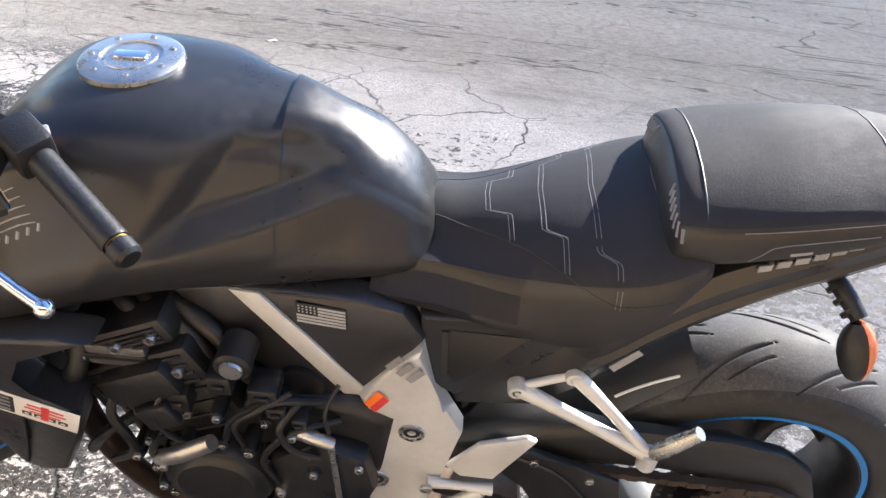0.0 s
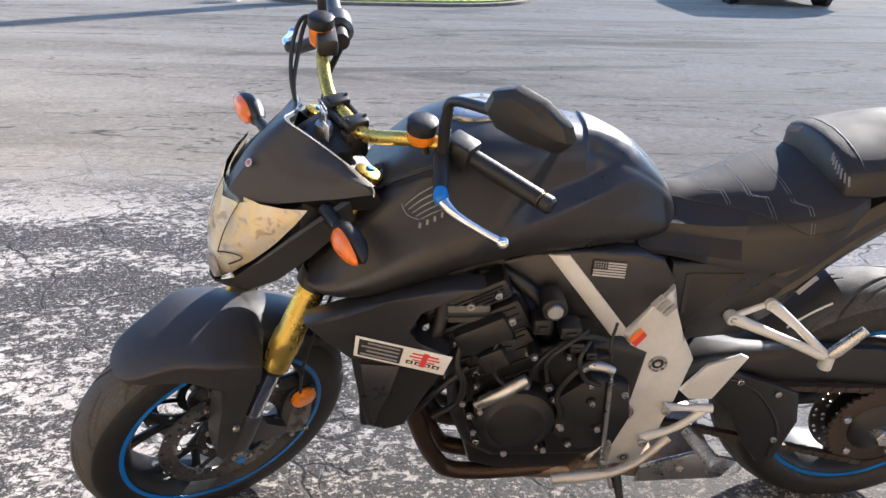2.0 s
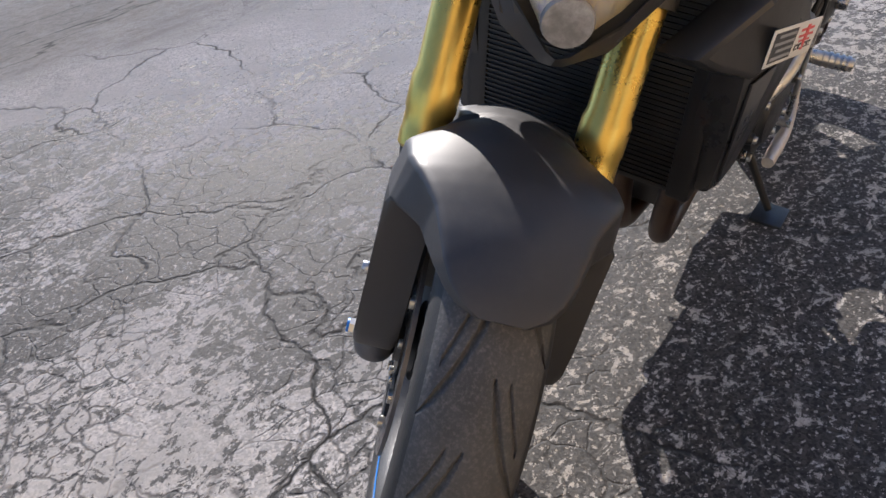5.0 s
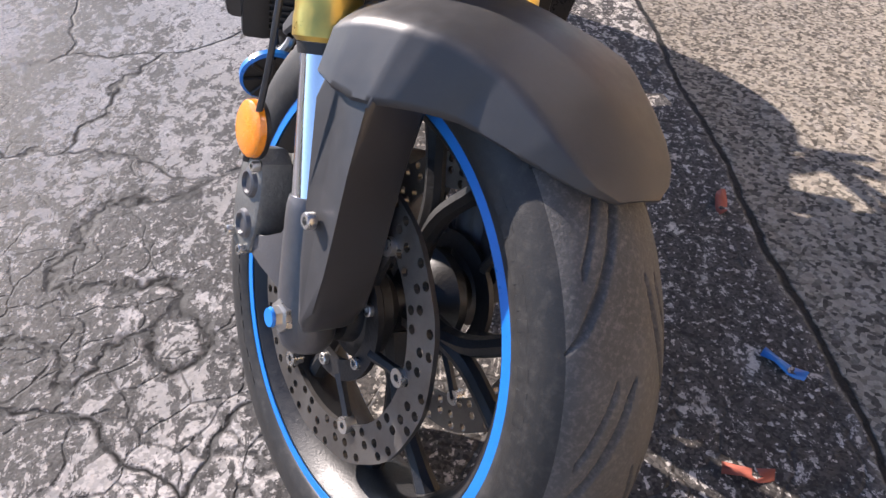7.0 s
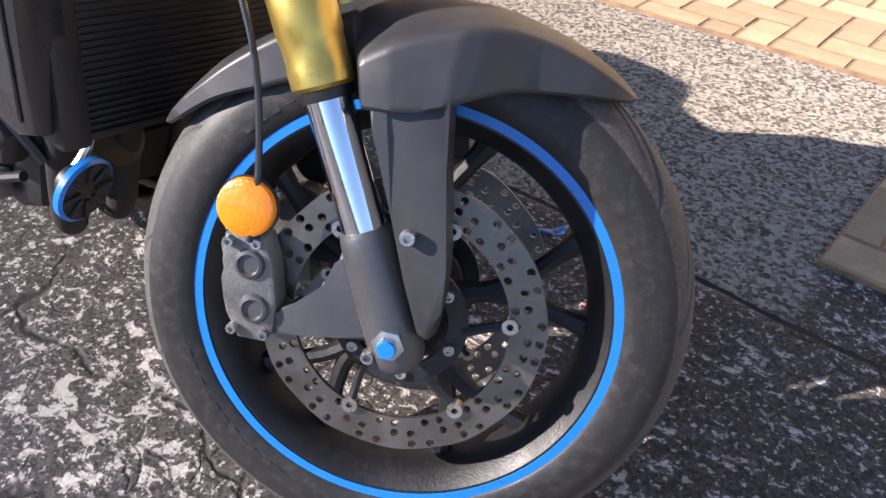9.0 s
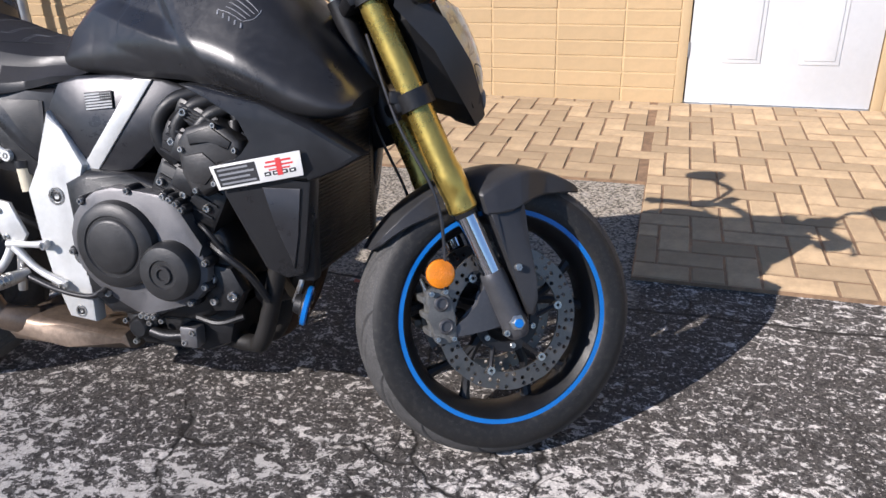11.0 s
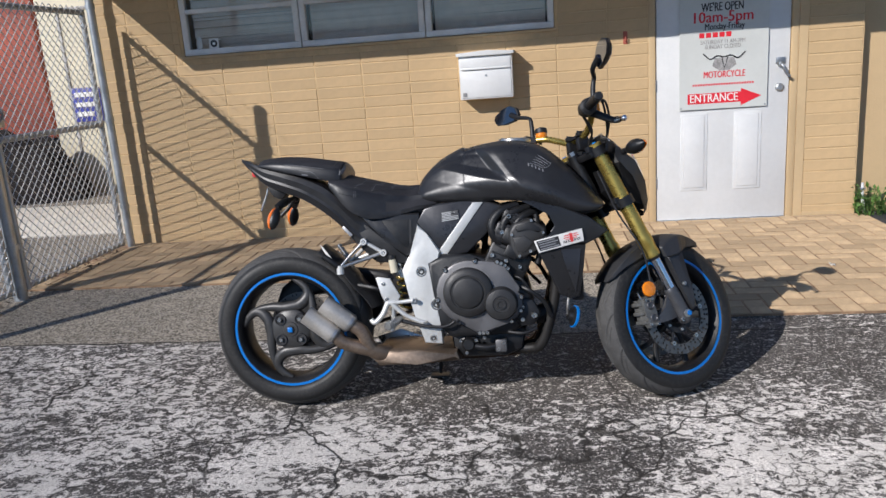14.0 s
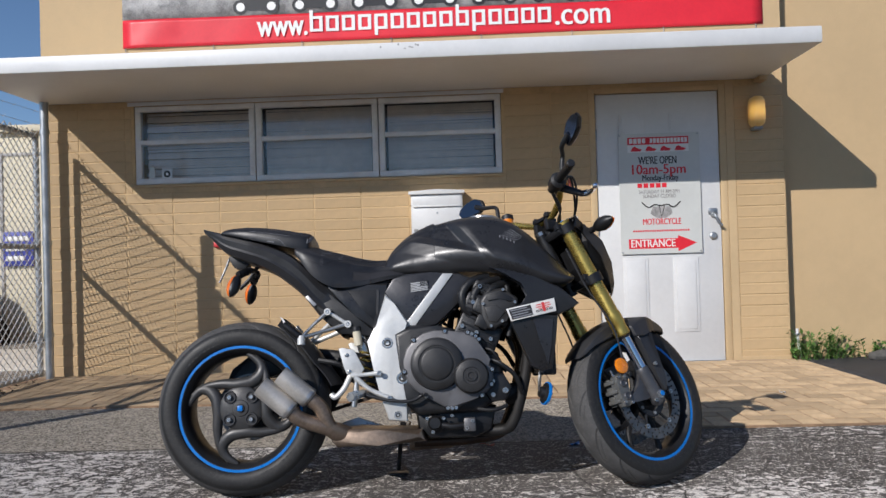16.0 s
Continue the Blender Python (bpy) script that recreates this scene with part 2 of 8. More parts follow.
PANEL_GREY = mat("sign_panel", (0.60, 0.61, 0.58), 0.4, var=0.04, scale=5, bump=0.03)
BLUE_SIGN = mat("blue_sign", (0.05, 0.06, 0.30), 0.5, var=0.1)
RUST_RED = mat("rusty_red_paint", (0.33, 0.085, 0.055), 0.7, var=0.35, scale=2.0, bump=0.3)
TARP = mat("dusty_black_tarp", (0.022, 0.019, 0.018), 0.95, var=0.4, scale=3, bump=0.5, bscale=60, spec=0.1)
STONE = mat("dark_stone", (0.10, 0.095, 0.085), 0.9, var=0.3, scale=14, bump=0.6)
APRON = mat("pale_concrete", (0.64, 0.60, 0.52), 0.9, var=0.16, scale=4, bump=0.4)
DRY_LEAF = mat("dry_leaf", (0.085, 0.050, 0.028), 0.8, var=0.5, scale=30, bump=0.2)
GRASS = mat("grass", (0.20, 0.25, 0.05), 0.8, var=0.5, scale=3, bump=0.2)
LEAF = mat("weed_leaf", (0.10, 0.19, 0.04), 0.6, var=0.4, scale=20, bump=0.1, piece=0.3)
CONCRETE = mat("concrete", (0.48, 0.46, 0.42), 0.85, var=0.18, scale=5, bump=0.4)
CAR_WHITE = mat("white_car_paint", (0.72, 0.73, 0.74), 0.25, var=0.03, bump=0.0, coat=0.6)
CAR_GLASS = mat("dark_car_glass", (0.02, 0.022, 0.025), 0.06, var=0.1, bump=0.0)
TREAD = mat("dusty_worn_tread", (0.066, 0.0642, 0.0628), 0.7, var=0.22, scale=26, bump=0.3, bscale=420, dust=0.20, spec=0.3)
RUBBER = mat("tyre_rubber", (0.016, 0.0157, 0.0157), 0.55, var=0.15, scale=9, bump=0.14, bscale=420, dust=0.08, spec=0.4)


# ---- mesh helpers ----
def part(name, bm, material, parent=None, label="", smooth=True, m=None, kind="", angle=38):
    """Links a bmesh as one mesh object under a thing or a part."""
    bmesh.ops.recalc_face_normals(bm, faces=bm.faces)
    me = bpy.data.meshes.new(name)
    bm.to_mesh(me)
    bm.free()
    for mm in material if isinstance(material, (list, tuple)) else [material]:
        me.materials.append(mm)
    if smooth:
        me.shade_smooth()
        me.set_sharp_from_angle(angle=radians(angle))
    ob = new(name, me)
    ob.parent = parent
    if m is not None:
        ob.matrix_basis = m
    return tagged(ob, label, kind=kind)


def thing(name, label, category, m=None, group="", kind=""):
    ob = new(name)
    ob.empty_display_size = 0.1
    if m is not None:
        ob.matrix_basis = m
    return tagged(ob, label, category, group, kind)


def box(bm, lo, hi, bevel=0.0, seg=2, m=None):
    lo, hi = Vector(lo), Vector(hi)
    r = bmesh.ops.create_cube(bm, size=1.0, matrix=Matrix.LocRotScale((lo + hi) / 2, None, hi - lo))
    vs = r["verts"]
    if bevel:
        es = list({e for v in vs for e in v.link_edges})
        g = bmesh.ops.bevel(bm, geom=es, offset=bevel, segments=seg, profile=0.5, affect="EDGES")
        vs = list({v for f in g["faces"] for v in f.verts} | {v for v in vs if v.is_valid})
    if m is not None:
        bmesh.ops.transform(bm, matrix=m, verts=vs)
    return bm


def boxes(*lohi, bevel=0.0):
    bm = bmesh.new()
    for lo, hi in lohi:
        box(bm, lo, hi, bevel)
    return bm


def prism(outline, y0, y1, bevel=0.0, bm=None, seg=2):
    """A plate: an outline in x and z, from y0 to y1."""
    bm = bm or bmesh.new()
    a = [bm.verts.new((x, y0, z)) for x, z in outline]
    b = [bm.verts.new((x, y1, z)) for x, z in outline]
    f0, f1 = bm.faces.new(a), bm.faces.new(b[::-1])
    n = len(a)
    for i in range(n):
        bm.faces.new((a[i], b[i], b[(i + 1) % n], a[(i + 1) % n]))
    if bevel:
        es = list(f0.edges) + list(f1.edges)
        bmesh.ops.bevel(bm, geom=es, offset=bevel, segments=seg, profile=0.5, affect="EDGES")
    return bm


def loft(rings, caps=True, closed=True, bm=None):
    bm = bm or bmesh.new()
    vs = [[bm.verts.new(p) for p in r] for r in rings]
    n = len(vs[0])
    for a, b in zip(vs, vs[1:]):
        for i in range(n if closed else n - 1):
            j = (i + 1) % n
            bm.faces.new((a[i], a[j], b[j], b[i]))
    if caps and closed:
        bm.faces.new(vs[0][::-1])
        bm.faces.new(vs[-1])
    return bm


def spline(pts, n=6):
    """A smooth run through points of any dimension."""
    p = [np.array(q, float) for q in pts]
    p = [2 * p[0] - p[1]] + p + [2 * p[-1] - p[-2]]
    out = []
    for i in range(1, len(p) - 2):
        for k in range(n):
            t = k / n
            out.append(0.5 * ((2 * p[i]) + (p[i + 1] - p[i - 1]) * t + (2 * p[i - 1] - 5 * p[i] + 4 * p[i + 1] - p[i + 2]) * t * t
                              + (3 * p[i] - p[i - 1] - 3 * p[i + 1] + p[i + 2]) * t ** 3))
    out.append(p[-2])
    return out


def tube(pts, r, n=10, smooth=5, bm=None, caps=True):
    """A round bar along points; r may be one radius or one for each point."""
    rs = r if isinstance(r, (list, tuple)) else [r] * len(pts)
    q = [(*p, s) for p, s in zip(pts, rs)]
    run = spline(q, smooth) if smooth > 1 and len(q) > 2 else [np.array(v, float) for v in q]
    rings, up = [], Vector((0, 0, 1))
    for i, v in enumerate(run):
        d = Vector((run[min(i + 1, len(run) - 1)] - run[max(i - 1, 0)])[:3]).normalized()
        if i == 0:
            up = Vector((0, 0, 1)) if abs(d.z) < 0.9 else Vector((1, 0, 0))
        side = d.cross(up).normalized()
        up = side.cross(d).normalized()
        rings.append([Vector(v[:3]) + (side * math.cos(a) + up * math.sin(a)) * v[3] for a in (2 * math.pi * k / n for k in range(n))])
    return loft(rings, caps, bm=bm)


def lathe(profile, n=48, axis="Y", c=(0, 0, 0), bm=None, closed=False):
    """Turns (radius, along) pairs round an axis through c."""
    c = Vector(c)
    rings = []
    for k in range(n):
        a = 2 * math.pi * k / n
        u, w = math.cos(a), math.sin(a)
        ring = []
        for r, t in profile:
            v = {"Y": (u * r, t, w * r), "Z": (u * r, w * r, t), "X": (t, u * r, w * r)}[axis]
            ring.append(c + Vector(v))
        rings.append(ring)
    rings.append(rings[0])
    bm = bm or bmesh.new()
    vs = [[bm.verts.new(p) for p in r] for r in rings[:-1]]
    vs.append(vs[0])
    m = len(profile)
    for a, b in zip(vs, vs[1:]):
        for i in range(m if closed else m - 1):
            j = (i + 1) % m
            bm.faces.new((a[i], a[j], b[j], b[i]))
    if not closed:
        for i in (0, m - 1):
            if profile[i][0] > 1e-6:
                try:
                    bm.faces.new([r[i] for r in vs[:-1]])
                except ValueError:
                    pass
    return bm


def rod(a, b, r, n=12, bm=None, r2=None):
    return tube([a, b], [r, r if r2 is None else r2], n, 1, bm)


def text(body, size, x, z, y, material, parent, name="lettering", width=None, flip=False, label="", bold=0.016):
    """Flat lettering on an upright face that looks towards -y; x is its middle."""
    cu = bpy.data.curves.new("t", "FONT")
    cu.body, cu.size, cu.align_x, cu.align_y, cu.extrude, cu.resolution_u = body, size, "CENTER", "CENTER", 0.0006, 3
    tmp = new("t", cu)
    me = bpy.data.meshes.new_from_object(tmp)
    bpy.data.objects.remove(tmp)
    if width:
        xs = [v.co.x for v in me.vertices]
        k = width / (max(xs) - min(xs))
        for v in me.vertices:
            v.co.x *= k
    # a second and third layer, shifted by a hair, thicken the strokes
    bm = bmesh.new()
    for k in (-1, 0, 1):
        tmp_me = me.copy()
        tmp_me.transform(Matrix.Translation((k * size * bold, 0, 0.0002 * k)))
        bm.from_mesh(tmp_me)
        bpy.data.meshes.remove(tmp_me)
    bm.to_mesh(me)
    bm.free()
    me.materials.append(material)
    ob = new(name, me)
    ob.parent = parent
    ob.matrix_basis = pose(x, y, z, 90, 0, 0)
    return tagged(ob, label)


# ---- ground ----
bm = bmesh.new()
bmesh.ops.create_grid(bm, x_segments=8, y_segments=8, size=300)
part("ground", bm, ASPHALT, None, "cracked asphalt lot with flaking dark seal coat", False, kind="structure")
from mathutils.bvhtree import BVHTree

# ---- motorcycle ----
MATTE = mat("matte_black_paint", (0.042, 0.042, 0.045), 0.48, 0.30, var=0.10, scale=7, bump=0.05, bscale=500, dust=0.012, spec=0.55)
SATIN = mat("satin_black_paint", (0.028, 0.028, 0.030), 0.34, 0.30, var=0.10, scale=7, bump=0.04, bscale=500, dust=0.008, spec=0.55)
CHARCOAL = mat("charcoal_paint", (0.046, 0.046, 0.050), 0.34, 0.5, var=0.12, scale=7, bump=0.06, bscale=500, dust=0.012)
FOOT_GREY = mat("grey_fork_cast", (0.090, 0.090, 0.096), 0.42, 0.5, var=0.12, scale=12, bump=0.15, dust=0.03)
BLACK = mat("black_plastic", (0.009, 0.009, 0.010), 0.46, var=0.25, scale=18, bump=0.22, bscale=350, dust=0.012)
CALIPER = mat("weathered_caliper_grey", (0.15, 0.15, 0.143), 0.5, 0.4, var=0.25, scale=26, bump=0.35, bscale=220, dust=0.12)
ENGINE = mat("black_engine_paint", (0.010, 0.010, 0.011), 0.42, 0.0, var=0.3, scale=22, bump=0.25, bscale=300, spec=0.5, dust=0.012)
ENGINE_GREY = mat("grey_engine_cast", (0.022, 0.022, 0.024), 0.42, 0.4, var=0.2, scale=22, bump=0.25, bscale=260, dust=0.02)
WHEEL_GREY = mat("dark_grey_wheel_paint", (0.055, 0.054, 0.054), 0.42, 0.4, var=0.14, scale=14, bump=0.15, bscale=300, dust=0.03)
SILVER = mat("silver_cast_alloy", (0.62, 0.62, 0.60), 0.42, 0.35, var=0.1, scale=9, bump=0.2, bscale=320, dust=0.03)
STEEL = mat("brushed_steel", (0.48, 0.47, 0.45), 0.3, 0.9, var=0.15, scale=14, bump=0.1)
CHROME = mat("chrome", (0.78, 0.79, 0.82), 0.10, 1.0, var=0.05, scale=9, bump=0.02, rvar=0.05)
GOLD = mat("gold_anodised", (0.56, 0.40, 0.10), 0.28, 0.85, var=0.12, scale=10, bump=0.05)
BURNT = mat("heat_stained_steel", (0.24, 0.18, 0.135), 0.42, 0.7, var=0.4, scale=9, bump=0.2)
BLUE = mat("bright_blue", (0.004, 0.165, 0.54), 0.35, var=0.08, scale=12, bump=0.03)
ORANGE = mat("orange_lens", (0.75, 0.16, 0.01), 0.18, var=0.15, scale=60, bump=0.5, bscale=220, coat=0.7)
AMBER = mat("amber_reflector", (0.80, 0.23, 0.006), 0.2, var=0.15, scale=60, bump=0.6, bscale=300, coat=0.6)
VINYL = mat("ribbed_seat_vinyl", (0.026, 0.026, 0.030), 0.74, var=0.2, scale=10, bump=0.35, bscale=700, spec=0.22)
SMOOTH_VINYL = mat("smooth_seat_vinyl", (0.014, 0.014, 0.016), 0.40, var=0.2, scale=10, bump=0.12, bscale=420, spec=0.5)
STITCH = mat("grey_thread", (0.19, 0.19, 0.20), 0.8, var=0.1)
DISC = mat("brake_disc_steel", (0.17, 0.16, 0.15), 0.38, 0.85, var=0.2, scale=16, bump=0.1)
CLEAR = glass("clear_lens", (1, 0.98, 0.95))
# mirror glass twice, its dark and its blue reflection put into the colour
DARK_MIRROR = mat("dark_mirror_glass", (0.16, 0.16, 0.17), 0.04, 1.0, var=0.02, bump=0.0, rvar=0.01)
BLUE_REFLECTION_MIRROR = mat("mirror_glass", (0.30, 0.40, 0.62), 0.03, 1.0, var=0.02, bump=0.0, rvar=0.01)
def reflector_mat():
    """Yellowed chrome; its brown and violet blotches are reflections put into the colour."""
    m, nt, p = blank("aged_reflector")
    tc = nd(nt, "TexCoord").outputs["Object"]
    a = noise_tex(nt, tc, 26.0, 4.0, 0.6, 0.8)
    b = noise_tex(nt, nd(nt, "Mapping", {0: tc, 1: (2.0, 5.0, 1.0)}).outputs[0], 34.0, 3.0, 0.6, 0.5)
    c = mixc(nt, ramp(nt, a, 0.38, 0.62), (0.98, 0.84, 0.52), (0.92, 0.85, 0.72))
    # brown and violet reflections painted over the yellowed base
    c = mixc(nt, ramp(nt, b, 0.56, 0.66, 0.0, 0.7), c, (0.50, 0.37, 0.24))
    c = mixc(nt, ramp(nt, b, 0.30, 0.42, 0.8, 0.0), c, (0.52, 0.50, 0.70))
    nt.links.new(c, p.inputs["Base Color"])
    p.inputs["Metallic"].default_value = 0.35
    p.inputs["Roughness"].default_value = 0.3
    cell = nd(nt, "TexVoronoi", {"Vector": tc, "Scale": 55.0}, feature="F1").outputs[0]
    nt.links.new(nd(nt, "Bump", {"Strength": 0.22, "Distance": 0.004, "Height": cell}).outputs[0], p.inputs["Normal"])
    return m


AGED_REFLECTOR = reflector_mat()
STICKER_WHITE = mat("white_sticker", (0.70, 0.69, 0.66), 0.4, var=0.06, bump=0.02)
STICKER_PALE = mat("pale_silver_sticker", (0.50, 0.50, 0.49), 0.35, 0.2, var=0.08, bump=0.02)
STICKER_RED = mat("red_sticker", (0.62, 0.05, 0.05), 0.4, var=0.06, bump=0.02)
STICKER_GREY = mat("grey_sticker", (0.30, 0.30, 0.31), 0.35, 0.3, var=0.08, bump=0.02)
STICKER_ORANGE = mat("orange_sticker", (0.85, 0.18, 0.02), 0.4, var=0.06, bump=0.02)

BIKE = Matrix.Translation((0, 0.006, 0.004)) @ Matrix.Rotation(radians(2.3), 4, "Z") @ Matrix.Rotation(radians(-9.2), 4, "X")
AXLE = Vector((1.456, 0, 0.297))
HUB = Vector((0, 0, 0.315))
RAKE = Vector((-math.sin(radians(25)), 0, math.cos(radians(25))))
FWD = Vector((math.cos(radians(25)), 0, math.sin(radians(25))))
PIV = AXLE - 0.037 * FWD
STEER = Matrix.Translation(PIV) @ Matrix.Rotation(radians(1.1), 4, "X") @ Matrix.Rotation(radians(32.2), 4, RAKE) @ Matrix.Translation(-PIV)
bike = thing("motorcycle", "matte black motorcycle on its side stand, blue rims, gold fork", "motorcycle", BIKE)


def P(name, bm, material, parent=None, label="", steer=False, **kw):
    """A part of the motorcycle; those on the fork turn with it."""
    host = parent or bike
    kw.setdefault("m", STEER if steer and host is bike else None)
    return part(name, bm, material, host, label, **kw)


def bolt(name, at, r, host, axis="Y", h=0.01, material=None, side=-1, steer=False, socket=True):
    """A cap screw with a socket."""
    k = side * h
    prof = [(0.0001, k * 0.45), (r * 0.5, k * 0.45), (r * 0.52, k), (r * 0.88, k), (r, k * 0.85), (r, 0), (0.0001, 0)] if socket else \
        [(0.0001, k), (r * 0.8, k), (r, k * 0.7), (r, 0), (0.0001, 0)]
    return P(name, lathe(prof, 14, axis, at), material or STEEL, host, steer=steer)


def tyre(name, centre, profile, groove, n, steer):
    """A road tyre whose tread grooves are cut into the mesh."""
    prof = spline(profile, 16)
    bm = bmesh.new()
    rows = []
    for k in range(n):
        a = 2 * math.pi * k / n
        row = []
        for r, y in prof:
            rr = r - groove(a, y, r)
            row.append(bm.verts.new((centre.x + rr * math.cos(a), centre.y + y, centre.z + rr * math.sin(a))))
        rows.append(row)
    for k in range(n):
        p, q = rows[k], rows[(k + 1) % n]
        for i in range(len(prof) - 1):
            bm.faces.new((p[i], p[i + 1], q[i + 1], q[i]))
    ob = P(name, bm, (RUBBER, TREAD), None, "black rubber tyre with dusty grooved tread", steer=steer, angle=60)
    half = max(y for r, y in profile)
    for f in ob.data.polygons:
        f.material_index = 1 if abs(f.center.y - centre.y) < 0.86 * half and math.hypot(f.center.x - centre.x, f.center.z - centre.z) > 0.88 * max(r for r, y in profile) else 0
    return ob


def grooves(R, half, count):
    """Sickle-shaped cuts that leave the middle along the tread and sweep out to the shoulder, staggered side to side."""
    step = 2 * math.pi / count
    K = 1.25

    def cut(a, y, r):
        if abs(y) > half * 0.95 or r < R * 0.80:
            return 0.0
        s = abs(y) / half
        if not 0.10 < s < 0.90:
            return 0.0
        shift = 0.0 if y > 0 else 0.5
        curve = -K * s ** 0.62
        slope = K * 0.62 * s ** -0.38 * step * R / half
        d = abs((a / step + shift - curve + 0.5) % 1.0 - 0.5) * step * R / math.sqrt(1 + slope * slope)
        w = 0.0036 * min(1.0, (s - 0.08) * 8, (0.92 - s) * 5)
        deep = 0.0055 * max(0.0, 1 - (d / max(w, 1e-4)) ** 2)
        # a short second cut beside every other one
        if 0.36 < s < 0.72:
            d2 = abs((a / step + shift - curve - 0.42 + 0.25 * s + 0.5) % 1.0 - 0.5) * step * R / math.sqrt(1 + slope * slope)
            deep = max(deep, 0.004 * max(0.0, 1 - (d2 / 0.0026) ** 2))
        return deep
    return cut


ft = tyre("front_tyre", AXLE, [(0.222, -0.052), (0.226, -0.058), (0.240, -0.0625), (0.258, -0.0615), (0.272, -0.056), (0.285, -0.045), (0.2945, -0.027), (0.300, 0),
                          (0.2945, 0.027), (0.285, 0.045), (0.272, 0.056), (0.258, 0.0615), (0.240, 0.0625), (0.226, 0.058), (0.222, 0.052)], grooves(0.300, 0.06, 13), 1180, True)
rt = tyre("rear_tyre", HUB, [(0.222, -0.072), (0.228, -0.083), (0.242, -0.090), (0.262, -0.091), (0.278, -0.085), (0.296, -0.065), (0.309, -0.036), (0.315, 0),
                        (0.309, 0.036), (0.296, 0.065), (0.278, 0.085), (0.262, 0.091), (0.242, 0.090), (0.228, 0.083), (0.222, 0.072)], grooves(0.315, 0.09, 11), 900, False)


def sidewall_marks(centre, y, r, host):
    """Raised marks moulded round the sidewall."""
    bm = bmesh.new()
    rng = random.Random(8)
    for a0, n in ((20, 11), (110, 8), (200, 12), (290, 9)):
        for k in range(n):
            a = radians(a0 + k * 4.1)
            h = 0.0055 if k % 4 else 0.0035
            m = Matrix.Translation((centre.x + r * math.cos(a), centre.y + y, centre.z + r * math.sin(a))) @ Matrix.Rotation(-a, 4, "Y")
            box(bm, (-h, -0.0006, -0.0055 * rng.uniform(0.6, 1.0)), (h, 0.0009, 0.0055), 0, m=m)
    return tagged(P("sidewall_mark", bm, RUBBER, host, smooth=False), kind="stuff")


def wheel_rim(centre, half, steer, name):
    h = half
    prof = [(0.2235, -h), (0.2235, -h + 0.007), (0.208, -h + 0.016), (0.2, 0), (0.208, h - 0.016), (0.2235, h - 0.007), (0.2235, h),
            (0.212, h), (0.2, h - 0.012), (0.191, h * 0.4), (0.191, -h * 0.4), (0.2, -h + 0.012), (0.212, -h)]
    rim = P(name, lathe(prof, 96, "Y", centre, closed=True), BLACK, None, "black cast wheel rim", steer=steer)
    for s in (-1, 1):
        y = s * (h + 0.0006)
        band = [(0.2145, y), (0.2230, y), (0.2240, y - s * 0.002), (0.2240, y + s * 0.0012), (0.2145, y + s * 0.0012)]
        P("rim_tape", lathe(band, 96, "Y", centre, closed=True), BLUE, rim, "bright blue rim tape")
    return rim


sidewall_marks(AXLE, -0.0622, 0.243, ft)
sidewall_marks(HUB, -0.0902, 0.246, rt)
frim = wheel_rim(AXLE, 0.0545, True, "front_rim")
rrim = wheel_rim(HUB, 0.0755, False, "rear_rim")


def at(c, r, deg, y):
    a = radians(deg)
    return Vector(c) + Vector((r * math.cos(a), y, r * math.sin(a)))


# front wheel: hub, forked spokes, two drilled discs
P("front_hub", lathe([(0.0001, -0.075), (0.030, -0.075), (0.034, -0.06), (0.052, -0.05), (0.052, -0.04), (0.032, -0.02), (0.032, 0.02), (0.052, 0.04), (0.052, 0.05), (0.034, 0.06), (0.030, 0.075), (0.0001, 0.075)],
                     32, "Y", AXLE), BLACK, frim)
for i in range(5):
    d = 18 + 72 * i
    bm = tube([at(AXLE, 0.03, d, 0), at(AXLE, 0.085, d, 0)], [0.017, 0.012], 8, 1)
    for k in (-1, 1):
        tube([at(AXLE, 0.075, d, 0), at(AXLE, 0.12, d + 5 * k, 0), at(AXLE, 0.165, d + 12 * k, 0), at(AXLE, 0.197, d + 15 * k, 0)], [0.011, 0.010, 0.010, 0.014], 8, 4, bm)
    P("spoke", bm, BLACK, frim)


